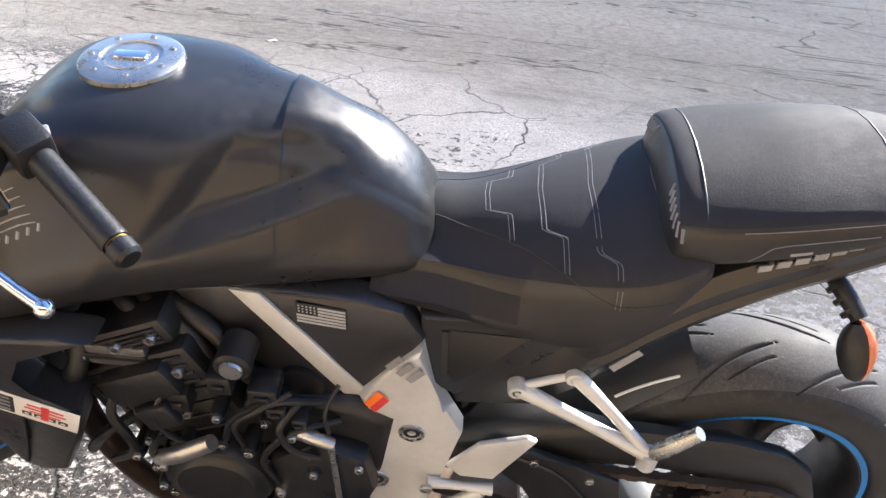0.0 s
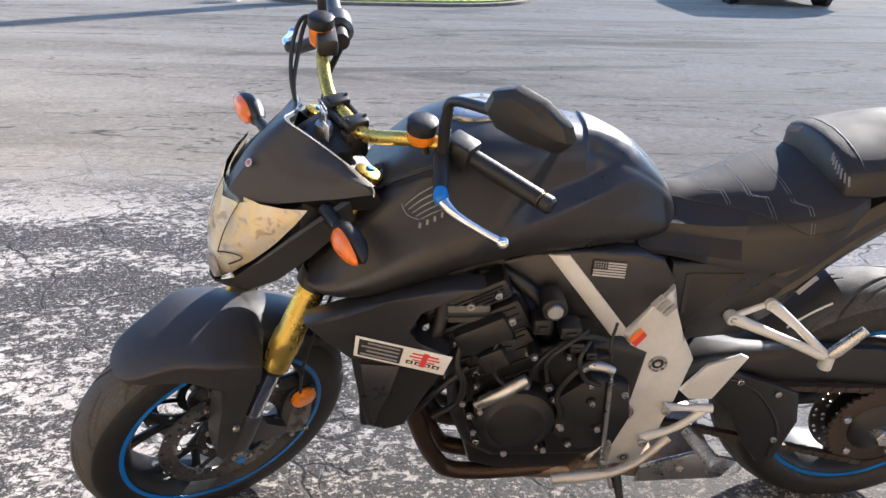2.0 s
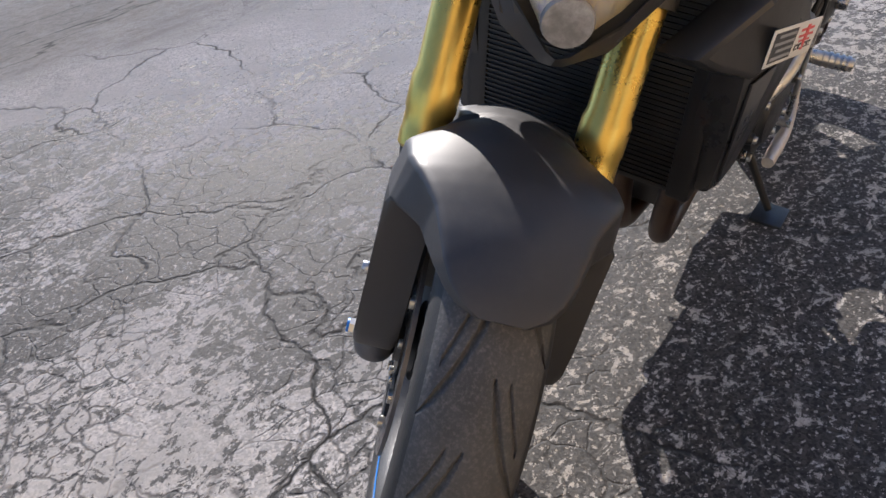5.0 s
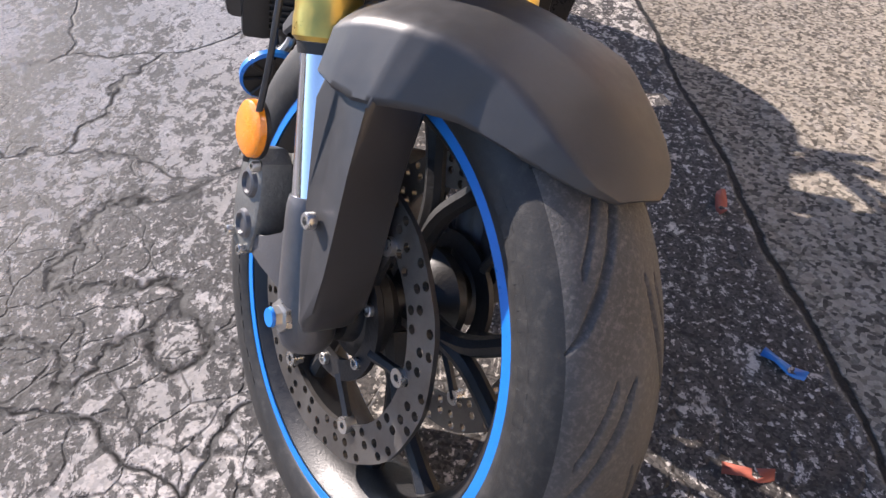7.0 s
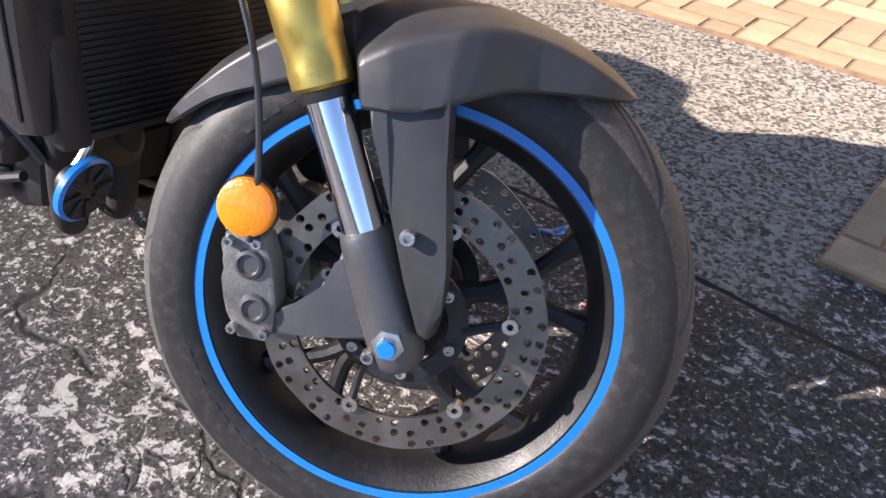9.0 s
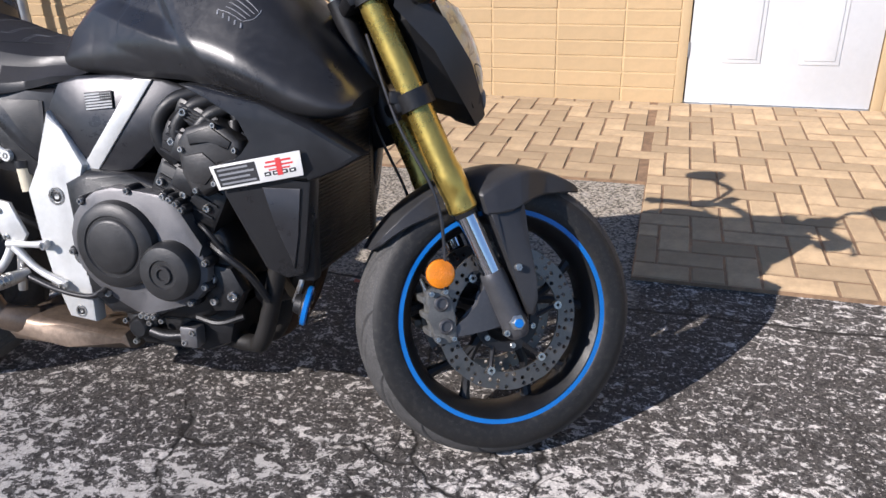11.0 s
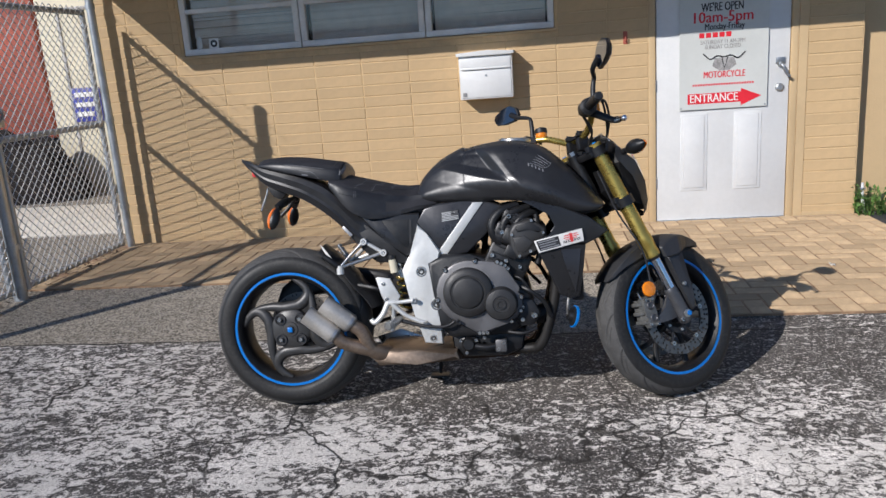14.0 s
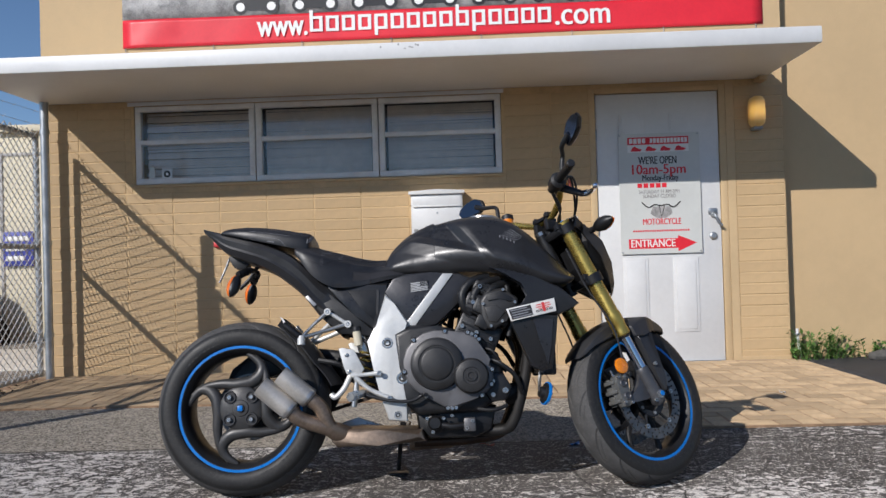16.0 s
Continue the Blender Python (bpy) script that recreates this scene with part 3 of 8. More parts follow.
def drilled_disc(c, y, r0, r1, rows, count, t=0.0025, scallop=0.0):
    """A flat ring with round holes right through, row by row."""
    bm = bmesh.new()
    hole = 0.0046
    for row in range(rows):
        a0, a1 = r0 + (r1 - r0) * row / rows, r0 + (r1 - r0) * (row + 1) / rows
        for k in range(count):
            u0, u1 = 2 * math.pi * k / count, 2 * math.pi * (k + 1) / count
            um, am = (u0 + u1) / 2, (a0 + a1) / 2
            has = (k + 2 * row) % 3 != 0
            out = [(a0, u0), (a0, um), (a0, u1), (am, u1), (a1, u1), (a1, um), (a1, u0), (am, u0)]

            def pt(r, u, s):
                if row == rows - 1 and r > r1 - 1e-6:
                    r += scallop * math.sin(u * 12)
                return bm.verts.new((c.x + r * math.cos(u), c.y + y + s * t, c.z + r * math.sin(u)))
            sides = []
            for s in (-1, 1):
                o = [pt(r, u, s) for r, u in out]
                if not has:
                    bm.faces.new(o)
                    continue
                inn = []
                for j in range(8):
                    g = 2 * math.pi * j / 8 - 3 * math.pi / 4
                    inn.append(pt(am + hole * math.sin(g), um + hole * math.cos(g) / am, s))
                sides.append(inn)
                for j in range(8):
                    bm.faces.new((o[j], o[(j + 1) % 8], inn[(j + 1) % 8], inn[j]))
            if has:
                for j in range(8):
                    bm.faces.new((sides[0][j], sides[0][(j + 1) % 8], sides[1][(j + 1) % 8], sides[1][j]))
    for r in (r0, r1):
        for k in range(count * 2):
            u0, u1 = math.pi * k / count, math.pi * (k + 1) / count
            q = []
            for u, s in ((u0, -1), (u1, -1), (u1, 1), (u0, 1)):
                rr = r + (scallop * math.sin(u * 12) if r == r1 else 0)
                q.append(bm.verts.new((c.x + rr * math.cos(u), c.y + y + s * t, c.z + rr * math.sin(u))))
            bm.faces.new(q)
    bmesh.ops.remove_doubles(bm, verts=bm.verts, dist=0.0001)
    return bm


for s in (-1, 1):
    disc = P("brake_disc", drilled_disc(AXLE, s * 0.066, 0.112, 0.149, 3, 46, scallop=0.0008), DISC, None, "drilled steel brake disc", steer=True)
    P("disc_carrier", lathe([(0.05, s * 0.063), (0.05, s * 0.069), (0.070, s * 0.069), (0.070, s * 0.063)], 36, "Y", AXLE, closed=True), ENGINE_GREY, disc)
    for i in range(6):
        d = 60 * i + 12
        P("carrier_arm", tube([at(AXLE, 0.065, d - 9, s * 0.066), at(AXLE, 0.09, d - 3, s * 0.066), at(AXLE, 0.113, d, s * 0.066)], [0.006, 0.005, 0.006], 6, 3), ENGINE_GREY, disc)
        P("disc_button", lathe([(0.0035, s * 0.062), (0.0035, s * 0.074), (0.0085, s * 0.074), (0.0085, s * 0.062)], 14, "Y", at(AXLE, 0.112, d, 0), closed=True), STEEL, disc)
        bolt("disc_bolt", at(AXLE, 0.058, d + 30, s * 0.069), 0.006, disc, side=s, h=0.005)

# rear wheel: curved hooked spokes, hub face with four nuts
P("rear_hub", lathe([(0.0001, -0.083), (0.014, -0.083), (0.016, -0.079), (0.028, -0.078), (0.03, -0.075), (0.070, -0.073), (0.079, -0.066), (0.079, -0.045), (0.045, -0.02), (0.045, 0.07), (0.0001, 0.07)], 48, "Y", HUB), WHEEL_GREY, rrim, "dark grey wheel hub")
for i in range(4):
    d = 90 * i
    run = spline([(0.194, d + 166, 0.007, 0.011), (0.160, d + 151, 0.012, 0.013), (0.118, d + 132, 0.017, 0.015), (0.088, d + 106, 0.021, 0.017), (0.094, d + 74, 0.023, 0.017), (0.128, d + 62, 0.022, 0.016), (0.166, d + 66, 0.018, 0.014), (0.197, d + 86, 0.009, 0.010)], 6)
    rings = []
    for j, (r, a, w, t) in enumerate(run):
        p0, p1 = run[max(0, j - 1)], run[min(len(run) - 1, j + 1)]
        tan = (at(HUB, p1[0], p1[1], 0) - at(HUB, p0[0], p0[1], 0)).normalized()
        nor = Vector((-tan.z, 0, tan.x))
        c = at(HUB, r, a, -0.056 + 0.012 * (r - 0.08) / 0.12)
        rings.append([c + nor * (w * math.cos(b)) + Vector((0, t * math.sin(b), 0)) for b in (2 * math.pi * k / 12 for k in range(12))])
    P("spoke", loft(rings), WHEEL_GREY, rrim)
    nut = at(HUB, 0.056, d + 45, -0.074)
    P("wheel_nut", lathe([(0.0001, -0.012), (0.007, -0.012), (0.009, -0.008), (0.009, 0)], 12, "Y", nut), STEEL, rrim)
    P("nut_recess", lathe([(0.0001, -0.0015), (0.017, -0.0015), (0.018, -0.006), (0.022, -0.006), (0.024, 0.004), (0.0001, 0.004)], 20, "Y", nut), INK, rrim)
P("hub_cap", box(bmesh.new(), HUB + Vector((-0.010, -0.088, -0.010)), HUB + Vector((0.010, -0.082, 0.010)), 0.003), BLUE, rrim, "blue hub cap")
rdisc = P("rear_brake_disc", drilled_disc(HUB, 0.085, 0.085, 0.125, 2, 42), DISC, None, "drilled rear brake disc")
P("disc_carrier", lathe([(0.03, 0.081), (0.03, 0.088), (0.09, 0.088), (0.09, 0.081)], 30, "Y", HUB, closed=True), ENGINE, rdisc)

# fork legs
for s in (-1, 1):
    o = Vector((0, 0.101 * s, 0))

    def leg(d):
        return AXLE + o + RAKE * d
    P("fork_tube", tube([leg(0.242), leg(0.246), leg(0.262), leg(0.266), leg(0.285), leg(0.29), leg(0.325), leg(0.335), leg(0.70)], [0.0255, 0.0295, 0.0295, 0.0285, 0.0285, 0.030, 0.030, 0.0270, 0.0265], 28, 1), GOLD, None,
      "gold anodised fork tube", steer=True)
    P("fork_seal", tube([leg(0.232), leg(0.2415)], [0.024, 0.0255], 24, 1), BLACK, None, steer=True)
    P("fork_slider", tube([leg(0.10), leg(0.24)], 0.0215, 24, 1), CHROME, None, "polished fork slider", steer=True)
    P("fork_foot", tube([leg(-0.035), leg(-0.02), leg(0.03), leg(0.078), leg(0.100), leg(0.110)], [0.018, 0.027, 0.028, 0.0265, 0.0255, 0.023], 20, 2), FOOT_GREY, None, "dark grey fork foot", steer=True)
    cap = P("fork_cap", tube([leg(0.70), leg(0.712), leg(0.716)], [0.025, 0.025, 0.018], 20, 1), GOLD, None, steer=True)
    P("adjuster", tube([leg(0.716), leg(0.720)], 0.008, 6, 1), BLUE, cap, "blue preload adjuster")
    # caliper and its carrier arm, behind the leg
    back = -FWD
    cal = leg(0.078) + back * 0.126
    arm = ((0.108, 0.018), (0.080, 0.032), (0.058, 0.052), (0.046, 0.085), (0.044, 0.130), (0.024, 0.133), (0.022, 0.095), (0.012, 0.055), (-0.006, 0.020))
    P("caliper_bracket", prism([(v.x, v.z) for v in (leg(p) + back * q for p, q in arm)], 0.094 * s - 0.010, 0.094 * s + 0.010, 0.005), FOOT_GREY, None, "grey cast caliper arm of the fork foot", steer=True)
    CM = Matrix.Translation(cal) @ Matrix.Rotation(radians(-12), 4, "Y")
    bm = prism([(-0.018, -0.056), (0.004, -0.060), (0.020, -0.050), (0.026, -0.020), (0.026, 0.020), (0.020, 0.048), (0.002, 0.058), (-0.020, 0.052), (-0.026, 0.025), (-0.022, 0.008), (-0.022, -0.010), (-0.028, -0.028)], *sorted((0.072 * s, 0.108 * s)), 0.005)
    bm.transform(Matrix.Translation((cal.x, 0, cal.z)) @ Matrix.Rotation(radians(-12), 4, "Y"))
    calp = P("brake_caliper", bm, CALIPER, None, "weathered grey four-piston brake caliper", steer=True)
    bm = prism([(-0.016, -0.050), (0.018, -0.046), (0.022, 0.044), (-0.014, 0.048)], *sorted((0.028 * s, 0.060 * s)), 0.005)
    bm.transform(Matrix.Translation((cal.x, 0, cal.z)) @ Matrix.Rotation(radians(-12), 4, "Y"))
    P("inner_caliper_half", bm, CALIPER, calp)
    for dz in (-0.034, 0.0, 0.034):
        P("caliper_bridge", box(bmesh.new(), (-0.030, s * 0.066 - 0.030, dz - 0.007), (-0.012, s * 0.066 + 0.030, dz + 0.007), 0.003, m=Matrix.Translation((cal.x, 0, cal.z)) @ Matrix.Rotation(radians(-12), 4, "Y")), CALIPER, calp)
    for dz in (-0.024, 0.022):
        c = Matrix.Translation((cal.x, 0, cal.z)) @ Matrix.Rotation(radians(-12), 4, "Y") @ Vector((0.003, 0.108 * s, dz))
        P("piston_cap", lathe([(0.0001, s * 0.002), (0.009, s * 0.002), (0.011, s * 0.005), (0.014, s * 0.004), (0.016, 0)], 18, "Y", c), FOOT_GREY, calp)
    for dx, dz in ((-0.020, -0.044), (0.012, -0.050), (0.014, 0.044), (-0.014, 0.046)):
        c = Matrix.Translation((cal.x, 0, cal.z)) @ Matrix.Rotation(radians(-12), 4, "Y") @ Vector((dx, 0.108 * s, dz))
        bolt("caliper_bolt", c, 0.0055, calp, side=s, h=0.008)
    P("bleed_nipple", tube([cal + Vector((-0.030, -0.008 * s, 0.048)), cal + Vector((-0.040, -0.008 * s, 0.070))], [0.005, 0.003], 8, 1), STEEL, calp)
    P("brake_hose", tube([cal + Vector((0.0, 0.02 * s, 0.05)), leg(0.20) + back * 0.07 + o * 0.2, leg(0.30) + back * 0.045 + o * 0.2, leg(0.45) + back * 0.05, leg(0.62) + back * 0.03 - o * 0.2], 0.0034, 8), CHARCOAL, None,
      "braided brake hose", steer=True)
    ref = leg(0.155) + back * 0.098 + o * 0.16
    rf = P("side_reflector", lathe([(0.0001, s * 0.008), (0.024, s * 0.008), (0.0275, s * 0.006), (0.0285, 0), (0.0001, 0)], 28, "Y", ref), AMBER, None, "round amber side reflector", steer=True)
    P("reflector_backing", lathe([(0.0001, 0), (0.030, 0), (0.030, -s * 0.004), (0.0001, -s * 0.004)], 24, "Y", ref), BLACK, rf)
    ax = AXLE + o
    nutp = P("axle_nut", lathe([(0.0001, s * 0.036), (0.010, s * 0.036), (0.0105, s * 0.030), (0.016, s * 0.029), (0.017, s * 0.02), (0.017, 0), (0.0001, 0)], 6, "Y", ax), STEEL, None, steer=True)
    P("nut_cap", lathe([(0.0001, s * 0.0395), (0.0085, s * 0.0395), (0.0095, s * 0.0365), (0.0001, s * 0.0365)], 18, "Y", ax), BLUE, nutp, "blue axle cap")
    bolt("pinch_bolt", leg(-0.012) + back * 0.026 + o * 0.1, 0.007, None, side=s, h=0.012, steer=True)
P("front_axle", rod(AXLE - Vector((0, 0.10, 0)), AXLE + Vector((0, 0.10, 0)), 0.012), STEEL, None, steer=True)

# front fender: one wide shell, deep at the sides, cut away over the tyre in front
def clamp(v):
    return max(0.0, min(1.0, v))


# angle, crown radius, crease radius, half width at the crease, edge radius, half width at the edge
FENDER = [(56, 0.316, 0.3135, 0.022, 0.3115, 0.025), (58, 0.317, 0.313, 0.040, 0.305, 0.045), (61, 0.318, 0.312, 0.053, 0.296, 0.058), (65, 0.318, 0.310, 0.063, 0.284, 0.069),
          (70, 0.318, 0.308, 0.071, 0.272, 0.079), (75, 0.317, 0.306, 0.079, 0.262, 0.088), (80, 0.317, 0.303, 0.092, 0.250, 0.105), (84, 0.317, 0.299, 0.104, 0.240, 0.117), (88, 0.316, 0.293, 0.113, 0.230, 0.124),
          (93, 0.315, 0.284, 0.116, 0.222, 0.126), (100, 0.314, 0.272, 0.120, 0.220, 0.129), (106, 0.313, 0.260, 0.119, 0.224, 0.128), (107.5, 0.313, 0.262, 0.104, 0.230, 0.112), (109, 0.313, 0.296, 0.068, 0.262, 0.071),
          (120, 0.313, 0.298, 0.067, 0.256, 0.071), (130, 0.314, 0.298, 0.067, 0.266, 0.071), (140, 0.315, 0.300, 0.066, 0.284, 0.069), (149, 0.316, 0.307, 0.056, 0.298, 0.058), (153, 0.316, 0.312, 0.036, 0.309, 0.038)]
rings = []
for j in range(98):
    a = 56 + j
    c, q, w, e, we = (float(np.interp(a, [v[0] for v in FENDER], [v[k] for v in FENDER])) for k in range(1, 6))
    half = [(w * f, q + (c - q) * math.cos(math.pi / 2 * f) ** 0.9) for f in (0, 0.2, 0.4, 0.6, 0.75, 0.88, 0.96)]
    half += [(w + (we - w) * f, q + (e - q) * f) for f in (0.04, 0.12, 0.35, 0.65, 0.92, 1.0)]
    top = [(-y, r) for y, r in half[:0:-1]] + half
    ring = [at(AXLE, r, a, y) for y, r in top]
    ring += [at(AXLE, r - 0.0035, a, y - math.copysign(min(abs(y), 0.003), y)) for y, r in top[::-1]]
    rings.append(ring)
fend = P("front_fender", loft(rings), MATTE, None, "matte black front fender", steer=True, angle=50)
for s in (-1, 1):
    blade = [(0.246, 0.041), (0.246, 0.060), (0.246, 0.085), (0.243, 0.105), (0.232, 0.116), (0.218, 0.115), (0.200, 0.108), (0.150, 0.093), (0.100, 0.081), (0.060, 0.071), (0.022, 0.057), (0.002, 0.047), (-0.004, 0.037), (0.005, 0.028), (0.060, 0.031), (0.120, 0.035), (0.200, 0.039)]
    bm = prism([(AXLE.x + RAKE.x * d + FWD.x * f, AXLE.z + RAKE.z * d + FWD.z * f) for d, f in blade], *sorted((0.076 * s, 0.1295 * s)), 0.009, seg=3)
    for v in bm.verts:
        d, f = (v.co - AXLE).dot(RAKE), (v.co - AXLE).dot(FWD)
        v.co.y -= s * (0.013 * clamp((d - 0.200) / 0.025) + 0.06 * max(0.0, f - 0.07))
    P("fork_guard", bm, MATTE, fend, "matte black blade covering the fork leg", angle=45)
    bolt("fender_bolt", AXLE + Vector((0, 0.1285 * s, 0)) + RAKE * 0.100 + FWD * 0.046, 0.0075, fend, side=s, h=0.008)
    P("fender_stay", tube([AXLE + Vector((0, 0.064 * s, 0)) + RAKE * 0.262 - FWD * 0.02, AXLE + Vector((0, 0.078 * s, 0)) + RAKE * 0.266 + FWD * 0.01], 0.010, 8, 1), BLACK, fend)

# yokes, bars, controls
def yoke(d, name, r, fwd):
    c = AXLE + RAKE * d
    bm = box(bmesh.new(), (-0.045, -0.112, -0.014), (0.028, 0.112, 0.014), 0.008)
    bmesh.ops.transform(bm, matrix=Matrix.Translation(c) @ Matrix.Rotation(radians(-25), 4, "Y"), verts=bm.verts)
    for s in (-1, 1):
        tube([c + Vector((0, 0.101 * s, 0)) - RAKE * 0.017, c + Vector((0, 0.101 * s, 0)) + RAKE * 0.017], r, 24, 1, bm)
        box(bm, c + Vector((-0.05, 0.101 * s - 0.012, -0.012)), c + Vector((-0.02, 0.101 * s + 0.012, 0.012)), 0.003)
    return P(name, bm, BLACK, None, "black fork yoke", steer=True)


yoke(0.475, "lower_yoke", 0.036, 0)
yoke(0.685, "upper_yoke", 0.034, 0)
P("steering_stem", tube([PIV + RAKE * 0.45, PIV + RAKE * 0.71], 0.022, 18, 1), ENGINE, None, steer=True)
P("stem_nut", tube([PIV + RAKE * 0.705, PIV + RAKE * 0.725], 0.016, 6, 1), STEEL, None, steer=True)
BAR = [(1.150, 0, 0.992), (1.150, 0.055, 0.992), (1.140, 0.105, 1.012), (1.120, 0.155, 1.036), (1.085, 0.195, 1.042), (1.047, 0.245, 1.035), (0.998, 0.366, 1.022)]
bar = [(x, -y, z) for x, y, z in BAR[:0:-1]] + BAR
for s in (-1, 1):
    clamp_bm = box(bmesh.new(), (1.128, 0.036 * s - 0.015, 0.990), (1.172, 0.036 * s + 0.015, 1.011), 0.007)
    cl = P("bar_clamp", clamp_bm, BLACK, None, "black handlebar clamp", steer=True)
    P("clamp_rail", box(bmesh.new(), (1.150 + 0.018 * s - 0.004, -0.024, 0.986), (1.150 + 0.018 * s + 0.004, 0.024, 0.999), 0.002), BLACK, cl)
P("handlebar", tube(bar, 0.0125, 14, 5), GOLD, None, "gold tapered handlebar", steer=True)
for s in (-1, 1):
    bm = box(bmesh.new(), (1.126, 0.034 * s - 0.013, 0.935), (1.174, 0.034 * s + 0.013, 0.988), 0.007)
    rs = P("bar_riser", bm, BLACK, None, steer=True)
    for dx in (-0.018, 0.018):
        bolt("riser_bolt", Vector((1.150 + dx, 0.036 * s, 1.0105)), 0.0035, rs, "Z", 0.0025, side=1, material=ENGINE)

    def mid(p, q, k):
        return Vector(p).lerp(Vector(q), k)
    A0, A1 = Vector((1.047, 0.245 * s, 1.035)), Vector((0.998, 0.368 * s, 1.022))
    d = (A1 - A0).normalized()
    run = []
    for i in range(27):
        run.append((A0 + d * (0.128 * i / 26), 0.0156 if i % 2 else 0.0149))
    grip = P("grip", tube([p for p, r in run], [r for p, r in run], 18, 1), BLACK, None, "ribbed black rubber grip", steer=True)
    P("bar_end", tube([A0 + d * 0.128, A0 + d * 0.133, A0 + d * 0.148, A0 + d * 0.152], [0.011, 0.0150, 0.0150, 0.011], 16, 1), BLACK, grip)
    sw = box(bmesh.new(), (-0.020, -0.028, -0.024), (0.022, 0.022, 0.024), 0.007)
    bmesh.ops.transform(sw, matrix=Matrix.Translation(A0 - d * 0.022) @ d.to_track_quat("Y", "Z").to_matrix().to_4x4(), verts=sw.verts)
    swp = P("switch_housing", sw, BLACK, None, "black switch housing", steer=True)
    P("switch_button", box(bmesh.new(), A0 - d * 0.03 + Vector((-0.026, -0.006, 0.002)), A0 - d * 0.03 + Vector((-0.016, 0.006, 0.012)), 0.002), STICKER_RED if s < 0 else STICKER_GREY, swp)
    drop = 0.0 if s > 0 else 0.034
    piv = Vector((1.122, 0.268 * s, 1.014 - drop))
    P("lever_perch", tube([A0 - d * 0.062, piv], [0.016, 0.012], 12, 1), BLACK, None, steer=True)
    tip = Vector((1.080, 0.386 * s, 0.982 - drop))
    lev = [piv, piv + d * 0.02 + Vector((0.014, 0, -0.004)), piv.lerp(tip, 0.45) + Vector((0.022, 0, 0.004)), piv.lerp(tip, 0.75) + Vector((0.012, 0, 0.002)), tip]
    lv = P("clutch_lever" if s > 0 else "brake_lever", tube(lev, [0.010, 0.011, 0.0075, 0.0062, 0.007], 10, 5), CHROME, None, "polished silver lever with blue adjuster", steer=True)
    bm = bmesh.new()
    bmesh.ops.create_uvsphere(bm, u_segments=12, v_segments=8, radius=0.0105, matrix=Matrix.Translation(tip))
    P("lever_ball", bm, CHROME, lv)
    P("lever_body", tube([piv, piv + d * 0.018 + Vector((0.015, 0, -0.002)), piv.lerp(tip, 0.20) + Vector((0.019, 0, 0.001))], [0.011, 0.0125, 0.0095], 10, 4), BLUE if s > 0 else BLACK, lv, "blue anodised lever body" if s > 0 else "black lever body")
    # solid black studs drawn for the dark inside of three holes
    for k in (0.40, 0.47, 0.54):
        P("lever_hole_dark", lathe([(0.0001, 0.0085), (0.0028, 0.0085), (0.0028, 0.0), (0.0001, 0.0)], 10, "Z", piv.lerp(tip, k) + Vector((0.021, 0, 0.001))), ENGINE, lv)
    if s < 0:
        tb = P("throttle_housing", tube([A0 - d * 0.060, A0 - d * 0.050, A0 - d * 0.004, A0 + d * 0.004], [0.020, 0.029, 0.030, 0.020], 16, 1), BLACK, None, "black throttle housing", steer=True)
        mc = box(bmesh.new(), (-0.018, -0.045, -0.016), (0.020, 0.030, 0.016), 0.006)
        bmesh.ops.transform(mc, matrix=Matrix.Translation(A0 - d * 0.085 + Vector((0.030, 0, 0.006))) @ d.to_track_quat("Y", "Z").to_matrix().to_4x4(), verts=mc.verts)
        P("master_cylinder", mc, BLACK, None, "black brake master cylinder", steer=True)
        for k in (0, 1):
            P("throttle_cable", tube([A0 - d * 0.03 + Vector((0.02, 0, 0.012)), A0 - d * 0.02 + Vector((0.060 + 0.012 * k, 0, 0.030)), A0 - d * 0.06 + Vector((0.085 + 0.014 * k, 0, -0.02)), Vector((1.19, -0.13, 0.96)), Vector((1.17, -0.07, 0.88))], 0.0042, 8), BLACK, None, steer=True)
        P("bar_sleeve", tube([A0 - d * 0.10, A0 - d * 0.05], 0.0165, 14, 1), BLACK, None, steer=True)
    # fluid reservoir
    rc = Vector((1.110, 0.183 * s, 1.072))
    rv = P("fluid_reservoir", lathe([(0.0001, -0.040 if s < 0 else -0.024), (0.020, -0.040 if s < 0 else -0.024), (0.023, -0.035 if s < 0 else -0.020), (0.023, -0.002), (0.0001, -0.002)], 22, "Z", rc), AMBER, None, "translucent amber fluid reservoir", steer=True)
    P("reservoir_cap", lathe([(0.0001, 0.018), (0.019, 0.018), (0.0245, 0.014), (0.0255, 0.0), (0.0245, -0.004), (0.0001, -0.004)], 24, "Z", rc), BLACK, rv, "black reservoir cap")
    P("reservoir_stay", tube([rc + Vector((0, 0, -0.026)), rc + Vector((-0.004, 0.012 * s, -0.045))], 0.007, 8, 1), BLACK, rv)
    if s > 0:
        P("clutch_cable", tube([A0 - d * 0.03 + Vector((0.01, 0, -0.02)), Vector((1.14, 0.15, 0.95)), Vector((1.17, 0.07, 0.86)), Vector((1.10, 0.03, 0.80))], 0.004, 8), BLACK, None, steer=True)
    else:
        for k in range(3):
            P("wiring_tail", tube([A0 - d * (0.09 + 0.008 * k) + Vector((0.0, 0, -0.014)), Vector((1.128, -0.135 + 0.006 * k, 0.985)), Vector((1.142 + 0.006 * k, -0.090, 0.955)), Vector((1.150, -0.060, 0.900))], 0.0032, 6), BLACK, None, steer=True)
    # mirror; the right one is folded inwards
    turn = -0.35 if s > 0 else 0.38
    base = Vector((1.088, 0.216 * s, 1.062))
    head = Vector((1.076, 0.385, 1.206)) if s > 0 else Vector((1.058, -0.345, 1.192))
